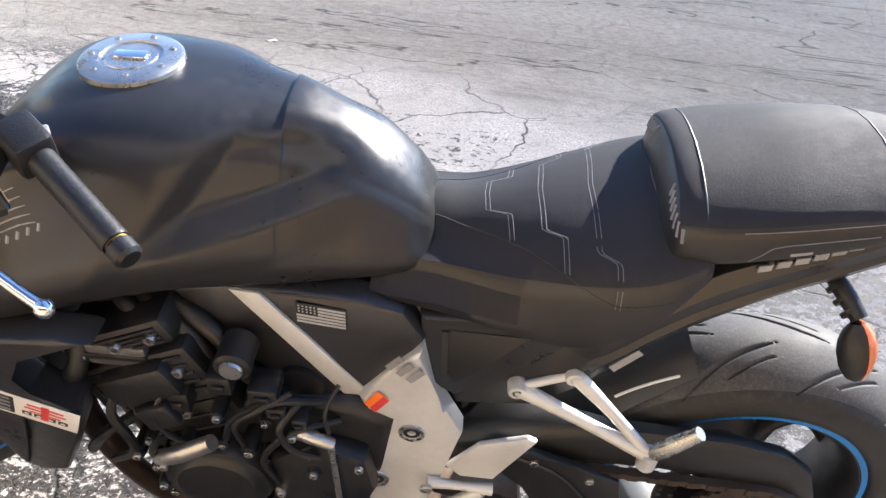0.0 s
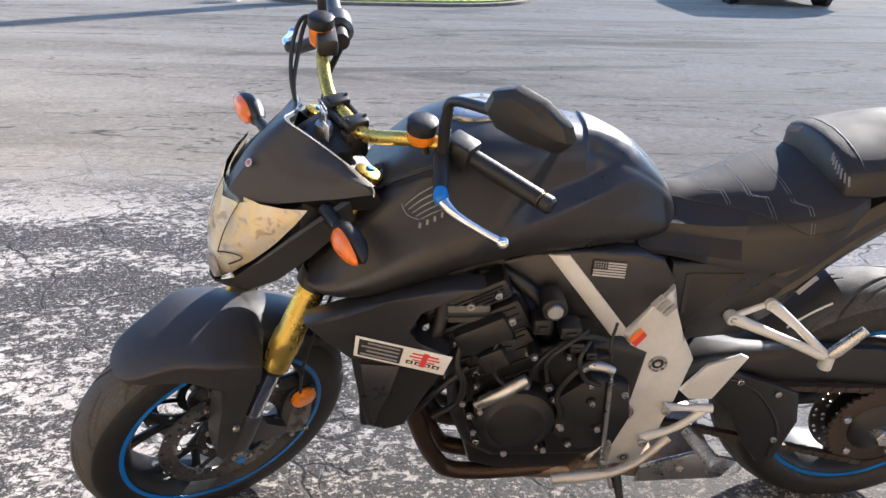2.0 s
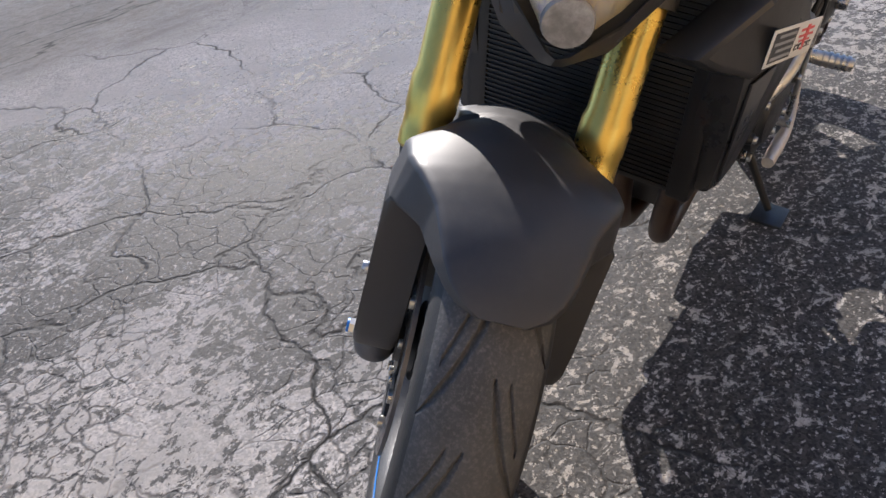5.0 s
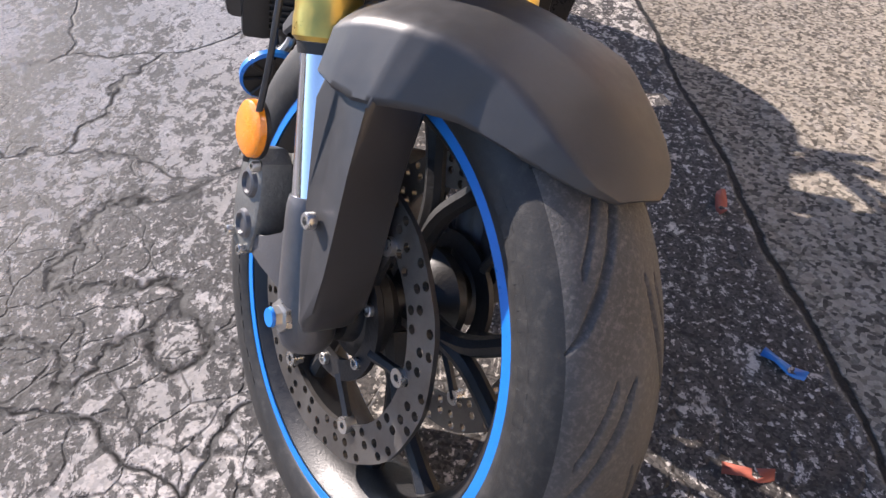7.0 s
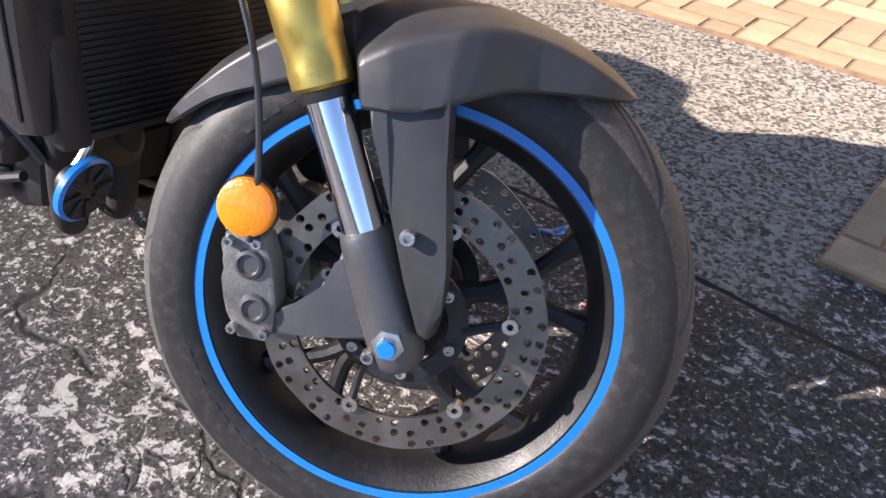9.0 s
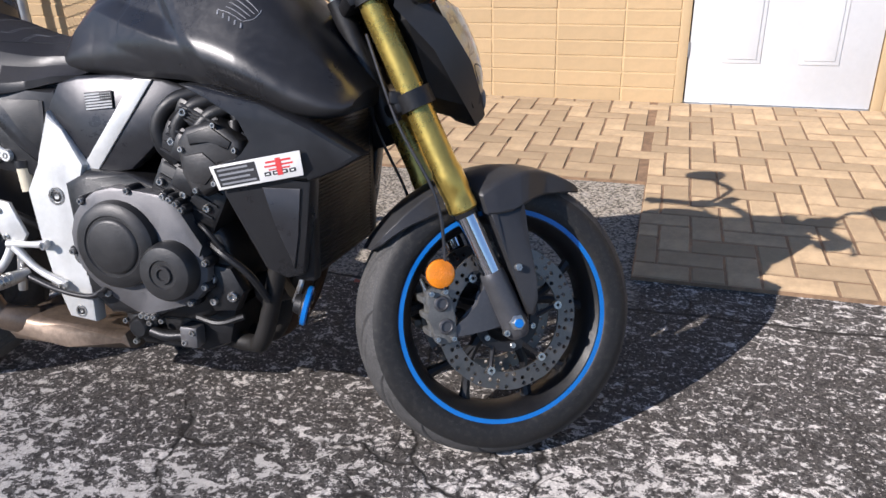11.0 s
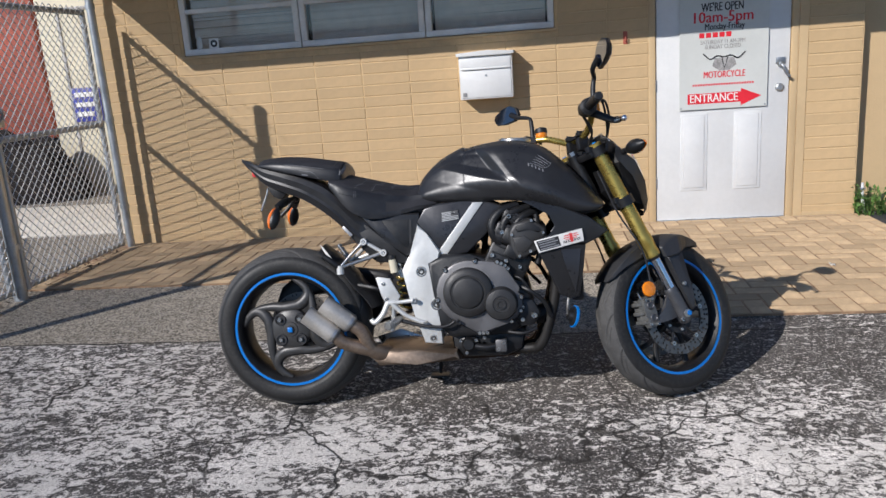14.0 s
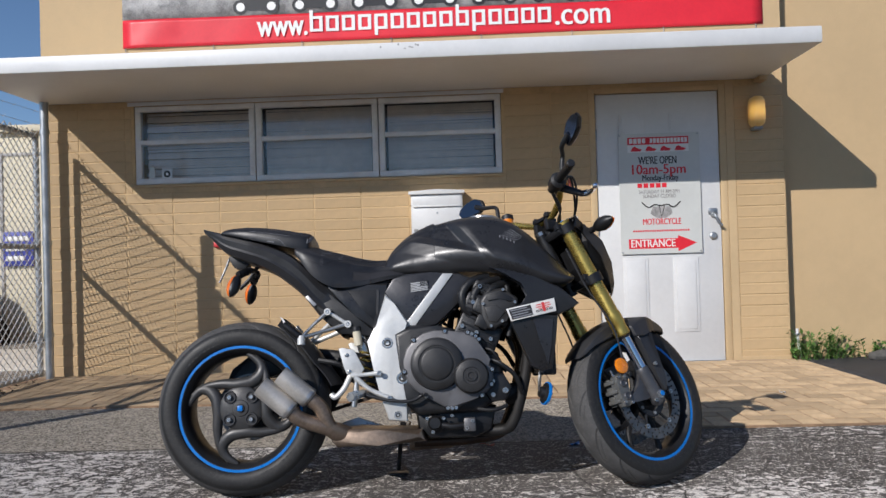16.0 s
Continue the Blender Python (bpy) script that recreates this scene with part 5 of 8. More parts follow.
for s in (-1, 1):
    P("seam", tube(laid(pill_tree, PC, [(0.185 - 0.0165 * i, (0, s, 0.02 + 0.022 * i)) for i in range(11)]), 0.0007, 5, 1), STITCH, pill)
    P("seam", tube(laid(pill_tree, PC, [(0.170, (0, s, -0.26)), (0.160, (0, s, -0.17)), (0.150, (0, s, -0.09))] + [(0.135 - 0.0165 * i, (0, s, -0.05 + 0.024 * i)) for i in range(8)]), 0.0007, 5, 1), STITCH, pill)
    P("tag", tube(laid(pill_tree, PC, [(0.128 - 0.006 * i, (0, s, -0.145 + 0.008 * i)) for i in range(5)]), 0.0022, 6, 1), STICKER_GREY, pill)
    for i in range(7):
        a = radians(36 + 3.4 * i)
        q = laid(pill_tree, (0.17, 0, 0.938 - 0.0035 * i), [(0, (math.cos(a), s * math.sin(a), 0.02)), (0, (math.cos(a + 0.03), s * math.sin(a + 0.03), -0.10))])
        if len(q) == 2:
            P("embroidery", tube(q, 0.0022, 6, 1), STITCH, pill)

# tail
def tail_ring(x, top, low, w):
    prof = ((0, 1.0), (0.7, 1.0), (0.93, 0.92), (1.0, 0.70), (0.96, 0.45), (0.99, 0.34), (0.86, 0.06), (0.7, 0.0), (0, 0.0))
    right = [Vector((x, -w * fy, low + (top - low) * fz)) for fy, fz in prof]
    return right + [Vector((x, -v.y, v.z)) for v in right[-2:0:-1]]


TAIL = [(0.375, 0.720, 0.555, 0.112), (0.335, 0.738, 0.592, 0.120), (0.285, 0.772, 0.642, 0.128), (0.235, 0.822, 0.705, 0.130), (0.18, 0.868, 0.755, 0.128), (0.10, 0.905, 0.812, 0.122), (0.02, 0.932, 0.846, 0.108), (-0.06, 0.954, 0.880, 0.086), (-0.12, 0.973, 0.935, 0.055), (-0.165, 0.988, 0.976, 0.022)]
tail = P("tail_cowl", loft([tail_ring(*v) for v in spline(TAIL, 4)]), SATIN, None, "matte black pointed tail cowl", angle=28)
for s in (-1, 1):
    for i, (x, w) in enumerate(() if s < 0 else [(0.150 - 0.0195 * k, 0.0165) for k in range(7)]):
        z = 0.872 + (0.145 - x) * 0.36
        yy = float(np.interp(-x, [-v[0] for v in TAIL], [v[3] for v in TAIL])) * 0.995
        P("model_mark", prism([(x, z), (x - w * 0.9, z + w * 0.30), (x - w * 0.9, z + w * 0.30 + 0.0095), (x, z + 0.0095)], s * yy - 0.0015, s * yy + 0.0008), STICKER_GREY if i < 6 else BLUE, tail, smooth=False)
    P("warning_label", box(bmesh.new(), (-0.024, -0.001, -0.006), (0.024, 0.001, 0.006), 0.0006), STICKER_GREY, tail, m=Matrix.Translation((0.262, s * 0.1245, 0.690)) @ Matrix.Rotation(radians(47), 4, "Y") @ Matrix.Rotation(radians(5 * s), 4, "Z"))
# subframe covers between seat and swingarm
for s in (-1, 1):
    y0, y1 = sorted((s * 0.085, s * 0.128))
    cov = P("subframe_cover", prism([(0.318, 0.742), (0.345, 0.754), (0.446, 0.744), (0.540, 0.747), (0.536, 0.719), (0.530, 0.668), (0.514, 0.602), (0.482, 0.582), (0.424, 0.630), (0.363, 0.693)], y0, y1, 0.008), SATIN, None, "matte black subframe cover")
    # raised black plates put in the shade of a recess and its slot
    y0, y1 = sorted((s * 0.1275, s * 0.1300))
    P("cover_inset", prism([(0.395, 0.722), (0.500, 0.724), (0.498, 0.640), (0.486, 0.614), (0.440, 0.662)], y0, y1, 0.001), BLACK, cov, "dark plate with the shade of a recess put into its colour")
    y0, y1 = sorted((s * 0.1275, s * 0.1312))
    P("cover_slot", prism([(0.500, 0.722), (0.510, 0.722), (0.505, 0.632), (0.497, 0.634)], y0, y1), INK, cov, smooth=False)
    y0, y1 = sorted((s * 0.078, s * 0.120))
    P("subframe_rail", prism([(0.285, 0.690), (0.330, 0.715), (0.363, 0.692), (0.424, 0.629), (0.490, 0.580), (0.480, 0.556), (0.365, 0.568), (0.312, 0.622), (0.278, 0.662)], y0, y1, 0.006), BLACK, None, "black subframe rail")

# plate hanger under the tail
P("plate_hanger", prism([(0.02, 0.868), (-0.05, 0.905), (-0.070, 0.870), (-0.045, 0.835), (-0.015, 0.822), (0.01, 0.845)], -0.026, 0.026, 0.006), BLACK, None, "black plate hanger")
P("hanger_arm", tube([(0.04, 0.0, 0.845), (0.005, 0.0, 0.79), (-0.03, 0.0, 0.757)], 0.008, 8), BLACK, None)
P("plate_bracket", tube([(-0.071, 0.0, 0.873), (-0.085, 0.0, 0.835), (-0.107, 0.0, 0.783)], [0.005, 0.004, 0.004], 8, 3), STEEL, None, "thin steel plate bracket")
P("rear_light", box(bmesh.new(), (-0.125, -0.035, 0.915), (-0.085, 0.035, 0.945), 0.008), STICKER_RED, None, "red tail light")

# side panels, silver stripe, frame plates
def plate(name, outline, y0, y1, material, s, host=None, label="", bevel=0.004, bend=None):
    """A side plate for the side s (-1 right, 1 left); bend gives an outward shift by (x, z)."""
    a, b = sorted((s * y0, s * y1))
    bm = prism(outline, a, b, bevel)
    if bend:
        for v in bm.verts:
            v.co.y += s * bend(v.co.x, v.co.z)
    return P(name, bm, material, host, label, angle=30)


FRAME = [(0.532, 0.705), (0.566, 0.668), (0.616, 0.598), (0.590, 0.535), (0.576, 0.490), (0.580, 0.430), (0.602, 0.360), (0.606, 0.255), (0.540, 0.262), (0.512, 0.345), (0.490, 0.430), (0.466, 0.535), (0.492, 0.585), (0.512, 0.610)]
for s in (-1, 1):
    sp = plate("side_panel", [(0.530, 0.712), (0.560, 0.760), (0.610, 0.776), (0.700, 0.780), (0.800, 0.776), (0.860, 0.752), (0.800, 0.668), (0.715, 0.590), (0.612, 0.572)], 0.100, 0.142, CHARCOAL, s, None, "charcoal side panel", 0.008, lambda x, z: -0.10 * max(0, x - 0.72))
    plate("silver_stripe", [(0.741, 0.7740), (0.780, 0.7730), (0.630, 0.5770), (0.596, 0.5860)], 0.1385, 0.1455, SILVER, s, sp, "brushed silver stripe", 0.002, lambda x, z: -0.10 * max(0, x - 0.72))
    fx, fz = (0.632, 0.722) if s > 0 else (0.624, 0.708)
    fl = plate("flag_sticker", [(fx, fz), (fx, fz + 0.0355), (fx + 0.064, fz + 0.043), (fx + 0.064, fz + 0.0075)], 0.1415, 0.1430, INK, s, sp, "small monochrome flag sticker", 0.0003)
    slope = 0.0075 / 0.064
    for i in range(6):
        z = fz + 0.001 + 0.0057 * i
        x1 = fx + (0.063 if i < 3 else 0.036)
        plate("flag_stripe", [(fx + 0.001, z), (fx + 0.001, z + 0.0032), (x1, z + 0.0032 + slope * (x1 - fx)), (x1, z + slope * (x1 - fx))], 0.1427, 0.1438, STICKER_PALE, s, fl, "", 0)
    for i in range(15):
        x, z = fx + 0.039 + 0.0050 * (i % 5), fz + 0.020 + 0.0050 * (i // 5)
        z += slope * (x - fx)
        plate("flag_star", [(x, z), (x, z + 0.002), (x + 0.002, z + 0.002), (x + 0.002, z)], 0.1427, 0.1437, STICKER_PALE, s, fl, "", 0)
    fp = plate("frame_plate", FRAME, 0.120, 0.158, SILVER, s, None, "cast silver frame plate", 0.007, lambda x, z: 0.012 * (0.55 - z) / 0.3)
    for bx, bz, r in ((0.539, 0.528, 0.019), (0.590, 0.404, 0.021), (0.572, 0.278, 0.013)):
        y = s * (0.158 + 0.012 * (0.55 - bz) / 0.3)
        P("bolt_recess", lathe([(r * 0.72, -s * 0.006), (r * 0.72, s * 0.002), (r, s * 0.002), (r * 1.05, 0)], 24, "Y", (bx, y, bz)), STEEL, fp)
        bolt("frame_bolt", Vector((bx, y - s * 0.004, bz)), r * 0.66, fp, side=s, h=0.005, material=ENGINE)
    if s > 0:
        k = plate("filter_sticker", [(0.592, 0.572), (0.608, 0.590), (0.589, 0.618), (0.573, 0.601)], 0.1585, 0.1595, STICKER_ORANGE, s, fp, "orange and red sticker", 0.0002)
        plate("sticker_red_half", [(0.592, 0.572), (0.600, 0.581), (0.581, 0.6095), (0.573, 0.601)], 0.1594, 0.1600, STICKER_RED, s, k, "", 0)
        for q in range(3):
            plate("sticker_mark", [(0.572 - 0.014 * q, 0.668 - 0.012 * q), (0.580 - 0.014 * q, 0.675 - 0.012 * q), (0.562 - 0.014 * q, 0.698 - 0.012 * q), (0.554 - 0.014 * q, 0.690 - 0.012 * q)], 0.1585, 0.1593, STICKER_GREY, s, fp, "", 0)

for s in (-1, 1):
    plate("seat_side_cover", [(0.590, 0.790), (0.600, 0.770), (0.545, 0.735), (0.440, 0.728), (0.350, 0.730), (0.300, 0.772), (0.330, 0.785), (0.440, 0.772), (0.530, 0.792)], 0.060, 0.106, MATTE, s, None, "satin black cover below the seat", 0.008, lambda x, z: -0.35 * max(0, x - 0.52))
# radiator shrouds in facets, with stickers
for s in (-1, 1):
    def flare(x, z):
        return 0.012 - 0.12 * (x - 1.05) - 0.45 * max(0, x - 1.14) + 0.10 * min(0, z - 0.56)
    up = plate("radiator_shroud", [(0.905, 0.776), (0.955, 0.772), (1.060, 0.742), (1.150, 0.706), (1.226, 0.650), (1.190, 0.626), (1.140, 0.606), (1.035, 0.614), (0.962, 0.630), (1.024, 0.648), (1.044, 0.676), (1.020, 0.724), (0.958, 0.752)], 0.170, 0.222, SATIN, s, None, "matte black faceted radiator shroud", 0.008, flare)
    plate("shroud_lower", [(0.962, 0.634), (1.035, 0.618), (1.142, 0.610), (1.128, 0.510), (1.114, 0.420), (1.080, 0.410), (1.040, 0.430), (0.978, 0.575)], 0.165, 0.212, SATIN, s, up, "", 0.008, flare)
    plate("shroud_inset", [(1.050, 0.592), (1.124, 0.592), (1.112, 0.500), (1.100, 0.432), (1.070, 0.520)], 0.2115, 0.2155, CHARCOAL, s, up, "", 0.002, flare)
    st = plate("shroud_sticker", [(0.957, 0.628), (0.973, 0.585), (1.134, 0.619), (1.128, 0.664)], 0.2225, 0.2240, STICKER_WHITE, s, up, "white sticker with red emblem and small lettering", 0.0003, flare)

    def q(u, v):
        a = Vector((0.957, 0.628)).lerp(Vector((1.128, 0.664)), u)
        b = Vector((0.973, 0.585)).lerp(Vector((1.134, 0.619)), u)
        return tuple(b.lerp(a, v))

    def patch(name, u0, u1, v0, v1, material, lift):
        plate(name, [q(u0, v0), q(u1, v0), q(u1, v1), q(u0, v1)], 0.2238 + lift, 0.2244 + lift, material, s, st, "", 0, flare)
    da, db = (0.04, 0.50) if s < 0 else (0.50, 0.96)
    patch("sticker_panel", da, db, 0.10, 0.90, INK, 0)
    for i in range(4):
        patch("printed_line", da + 0.03, db - 0.03 - 0.06 * (i % 2), 0.17 + 0.19 * i, 0.25 + 0.19 * i, STICKER_GREY, 0.0005)
    ea = 0.55 if s < 0 else 0.06
    patch("printed_emblem", ea + 0.06, ea + 0.34, 0.72, 0.80, STICKER_RED, 0)
    patch("printed_emblem", ea + 0.04, ea + 0.36, 0.56, 0.63, STICKER_RED, 0)
    patch("printed_emblem", ea + 0.17, ea + 0.23, 0.18, 0.88, STICKER_RED, 0.0004)
    patch("printed_emblem", ea + 0.08, ea + 0.32, 0.42, 0.48, STICKER_RED, 0)
    for i in range(4):
        patch("printed_digit", ea + 0.02 + 0.095 * i, ea + 0.095 + 0.095 * i, 0.22, 0.38, INK, 0.0002)
        patch("printed_digit", ea + 0.04 + 0.095 * i, ea + 0.075 + 0.095 * i, 0.27, 0.33, STICKER_WHITE, 0.0007)

# engine
P("crankcase", prism([(0.560, 0.560), (0.620, 0.590), (0.720, 0.585), (0.830, 0.560), (0.930, 0.480), (0.950, 0.400), (0.920, 0.320), (0.860, 0.280), (0.640, 0.275), (0.580, 0.330)], -0.165, 0.165, 0.020, seg=3), ENGINE, None, "black engine crankcase")
P("oil_pan", prism([(0.630, 0.300), (0.920, 0.300), (0.900, 0.215), (0.840, 0.190), (0.680, 0.190), (0.640, 0.230)], -0.12, 0.12, 0.020), ENGINE, None, "black finned oil pan")
LEANC = Matrix.Translation((0.845, 0, 0.535)) @ Matrix.Rotation(radians(26), 4, "Y")
for nm, lo, hi, mt in (("cylinder_block", (-0.075, -0.175, -0.03), (0.085, 0.175, 0.075), ENGINE), ("cylinder_head", (-0.085, -0.185, 0.078), (0.092, 0.185, 0.150), ENGINE_GREY), ("head_cover", (-0.080, -0.180, 0.153), (0.086, 0.180, 0.200), ENGINE)):
    bm = box(bmesh.new(), lo, hi, 0.012)
    bmesh.ops.transform(bm, matrix=LEANC, verts=bm.verts)
    hd = P(nm, bm, mt, None)
    for s in (-1, 1):
        for i in range(3):
            p = LEANC @ Vector((-0.055 + 0.055 * i, s * hi[1], (lo[2] + hi[2]) / 2))
            bolt("engine_bolt", p, 0.008, hd, side=s, h=0.009)
        bm = bmesh.new()
        for i in range(4):
            zz = lo[2] + 0.012 + i * (hi[2] - lo[2] - 0.024) / 3
            box(bm, (lo[0] + 0.012, s * hi[1] - 0.004, zz - 0.003), (hi[0] - 0.012, s * hi[1] + 0.0035, zz + 0.002), 0.001, 1)
        bmesh.ops.transform(bm, matrix=LEANC, verts=bm.verts)
        P("cooling_rib", bm, mt, hd)
    if nm == "cylinder_head":
        for s in (-1, 1):
            bm = box(bmesh.new(), (-0.050, s * 0.185 - 0.012, 0.085), (0.055, s * 0.185 + 0.022, 0.142), 0.010)
            box(bm, (-0.02, s * 0.205 - 0.005, 0.04), (0.03, s * 0.205 + 0.012, 0.085), 0.006)
            bmesh.ops.transform(bm, matrix=LEANC, verts=bm.verts)
            P("cam_chain_cover", bm, ENGINE, hd, "black ribbed cover")

# clutch cover with its two lids, right side
CC, SC = Vector((0.712, 0, 0.449)), Vector((0.830, 0, 0.405))
outl = []
for c, r, a0, a1 in ((CC, 0.118, 75, 250), (Vector((0.76, 0, 0.37)), 0.075, 252, 285), (SC, 0.078, 285, 400), (Vector((0.80, 0, 0.475)), 0.085, 42, 74)):
    for i in range(10):
        a = radians(a0 + (a1 - a0) * i / 9)
        outl.append((c.x + r * math.cos(a), c.z + r * math.sin(a)))
COVER_GREY = mat("grey_cover_cast", (0.135, 0.132, 0.135), 0.45, 0.55, var=0.12, scale=16, bump=0.2, bscale=260, dust=0.012)
LID_GREY = mat("dark_grey_lid_cast", (0.036, 0.0355, 0.036), 0.42, 0.4, var=0.14, scale=16, bump=0.2, bscale=260, dust=0.015)
cc = P("clutch_cover", prism(outl, -0.200, -0.160, 0.010), COVER_GREY, None, "grey cast clutch cover")
for i in range(0, 40, 3):
    x, z = outl[i]
    v = Vector((x, 0, z)) - Vector((0.765, 0, 0.43))
    c = Vector((0.765, -0.196, 0.43)) + v * 0.985
    b = P("cover_boss", lathe([(0.0001, -0.004), (0.009, -0.004), (0.011, 0.0), (0.011, 0.03), (0.0001, 0.03)], 14, "Y", c), ENGINE_GREY, cc)
    bolt("cover_bolt", c + Vector((0, -0.004, 0)), 0.0065, cc, side=-1, h=0.007)
P("clutch_lid", lathe([(0.0001, -0.228), (0.050, -0.228), (0.056, -0.2255), (0.058, -0.222), (0.062, -0.222), (0.064, -0.2245), (0.080, -0.223), (0.088, -0.217), (0.092, -0.200), (0.092, -0.19)], 56, "Y", CC), LID_GREY, cc, "round dark grey clutch lid")
P("generator_lid", lathe([(0.0001, -0.236), (0.010, -0.236), (0.012, -0.240), (0.018, -0.240), (0.020, -0.235), (0.028, -0.235), (0.030, -0.238), (0.040, -0.237), (0.054, -0.233), (0.060, -0.224), (0.062, -0.20), (0.062, -0.19)], 44, "Y", SC), LID_GREY, cc, "round dark grey lid with raised hub")
# left covers
lc = P("alternator_cover", lathe([(0.0001, 0.214), (0.045, 0.214), (0.058, 0.211), (0.062, 0.206), (0.078, 0.202), (0.084, 0.190), (0.088, 0.155)], 48, "Y", (0.822, 0, 0.418)), ENGINE, None, "round black alternator cover")
for i in range(8):
    c = at((0.822, 0.192, 0.418), 0.092, 45 * i + 10, 0)
    P("cover_boss", lathe([(0.0001, 0.002), (0.010, 0.002), (0.011, -0.03), (0.0001, -0.03)], 12, "Y", c), ENGINE, lc)
    bolt("cover_bolt", c + Vector((0, 0.002, 0)), 0.0065, lc, side=1, h=0.006)
P("water_pipe", tube([(0.90, 0.20, 0.47), (0.865, 0.215, 0.505), (0.81, 0.215, 0.545)], [0.012, 0.013, 0.012], 12, 5), STEEL, None, "polished water pipe")
sc = P("sprocket_cover", prism([(0.60, 0.50), (0.68, 0.53), (0.74, 0.48), (0.745, 0.38), (0.69, 0.33), (0.61, 0.34), (0.585, 0.42)], 0.155, 0.198, 0.014), ENGINE, None, "black front sprocket cover")
for x, z in ((0.61, 0.485), (0.68, 0.512), (0.728, 0.40), (0.625, 0.355)):
    bolt("cover_bolt", Vector((x, 0.198, z)), 0.0065, sc, side=1, h=0.007)
P("starter_motor", rod((0.70, 0.03, 0.60), (0.70, 0.15, 0.60), 0.035, 20), ENGINE, None)
# hoses and ducts behind the shrouds
HEAD_GREY = mat("dark_grey_head_cast", (0.042, 0.041, 0.041), 0.45, 0.35, var=0.16, scale=16, bump=0.2, bscale=260, dust=0.03)
for dx, dz in ((0.0, 0.0), (0.040, -0.010), (0.078, -0.024)):
    P("intake_hose", tube([(0.835 + dx, -0.160, 0.618), (0.812 + dx, -0.172, 0.655), (0.812 + dx, -0.174, 0.700 + dz), (0.846 + dx, -0.166, 0.738 + dz), (0.905 + dx, -0.140, 0.756 + dz)], 0.0155, 14, 6), BLACK, None, "thick black rubber hose")
hc = P("head_casing", prism([(0.868, 0.664), (0.888, 0.692), (0.948, 0.708), (1.004, 0.672), (1.006, 0.640), (0.960, 0.590), (0.922, 0.560), (0.890, 0.566), (0.872, 0.604)], -0.212, -0.150, 0.014, seg=3), HEAD_GREY, None, "smooth dark grey head casing")
P("casing_panel", prism([(0.893, 0.680), (0.946, 0.696), (0.986, 0.670), (0.978, 0.655), (0.938, 0.672), (0.900, 0.660)], -0.2155, -0.205, 0.003), BLACK, hc, "dark recessed panel")
P("casing_panel", prism([(0.884, 0.640), (0.925, 0.648), (0.958, 0.622), (0.926, 0.586), (0.896, 0.590)], -0.2160, -0.205, 0.004), HEAD_GREY, hc)
for x, z in ((0.880, 0.652), (0.952, 0.700), (0.992, 0.655), (0.905, 0.574), (0.945, 0.590)):
    bolt("casing_bolt", Vector((x, -0.212, z)), 0.0055, hc, side=-1, h=0.006)
for dx in (0.0, 0.038, 0.076):
    P("intake_hose", tube([(0.765 + dx, 0.125, 0.575), (0.770 + dx, 0.150, 0.625), (0.790 + dx, 0.150, 0.680), (0.838 + dx, 0.135, 0.722), (0.885 + dx, 0.10, 0.735)], 0.013, 12, 5), BLACK, None, "black rubber hose")
for s in (-1, 1):
    P("coolant_hose", tube([(0.97, s * 0.165, 0.700), (0.985, s * 0.190, 0.640), (1.03, s * 0.175, 0.60), (1.09, s * 0.15, 0.58)], 0.014, 12, 5), BLACK, None)
    bm = box(bmesh.new(), (0.885, s * 0.165 - 0.02, 0.655), (0.965, s * 0.165 + 0.02, 0.695), 0.006)
    coil = P("ignition_coil", bm, COVER_GREY, None, "grey ignition coil", m=Matrix.Identity(4))
    P("coil_band", box(bmesh.new(), (0.884, s * 0.165 - 0.0215, 0.669), (0.966, s * 0.165 + 0.0215, 0.680), 0.002), ENGINE, coil)
    P("frame_tube", tube([(1.10, s * 0.085, 0.80), (0.98, s * 0.120, 0.735), (0.85, s * 0.105, 0.745), (0.62, s * 0.080, 0.66)], 0.018, 12, 5), BLACK, None)
    P("frame_hanger", tube([(0.97, s * 0.16, 0.72), (0.985, s * 0.165, 0.62), (0.97, s * 0.16, 0.54)], 0.012, 10, 4), BLACK, None)
for pts, r in (([(0.66, 0.17, 0.60), (0.72, 0.20, 0.63), (0.78, 0.195, 0.58), (0.80, 0.19, 0.52)], 0.006), ([(0.64, 0.17, 0.56), (0.70, 0.205, 0.57), (0.745, 0.205, 0.50), (0.73, 0.20, 0.43)], 0.005), ([(0.92, 0.18, 0.55), (0.98, 0.19, 0.50), (1.02, 0.17, 0.43)], 0.009),
               ([(0.44, -0.10, 0.55), (0.50, -0.12, 0.50), (0.52, -0.11, 0.43)], 0.006)):
    P("engine_hose", tube(pts, r, 8, 5), BLACK, None)
fl = P("oil_filter", rod((0.95, -0.06, 0.33), (1.02, -0.06, 0.35), 0.036, 24), BLACK, None, "black oil filter")
pump = P("water_pump", lathe([(0.0001, -0.160), (0.018, -0.160), (0.024, -0.154), (0.026, -0.140), (0.034, -0.136), (0.036, -0.100), (0.0001, -0.100)], 28, "Y", (0.700, 0, 0.246)), ENGINE, None, "black water pump with worn fittings")
P("pump_pipe", tube([(0.715, -0.142, 0.240), (0.760, -0.146, 0.232), (0.800, -0.144, 0.236)], [0.011, 0.012, 0.011], 12, 4), ENGINE_GREY, pump)
P("pump_flange", box(bmesh.new(), (0.800, -0.158, 0.214), (0.842, -0.122, 0.262), 0.006), COVER_GREY, pump, "grey pump flange")
for x, z in ((0.672, 0.262), (0.692, 0.216), (0.730, 0.262), (0.811, 0.226), (0.831, 0.250), (0.760, 0.270)):
    bolt("pump_bolt", Vector((x, -0.152, z)), 0.0065, pump, side=-1, h=0.009)
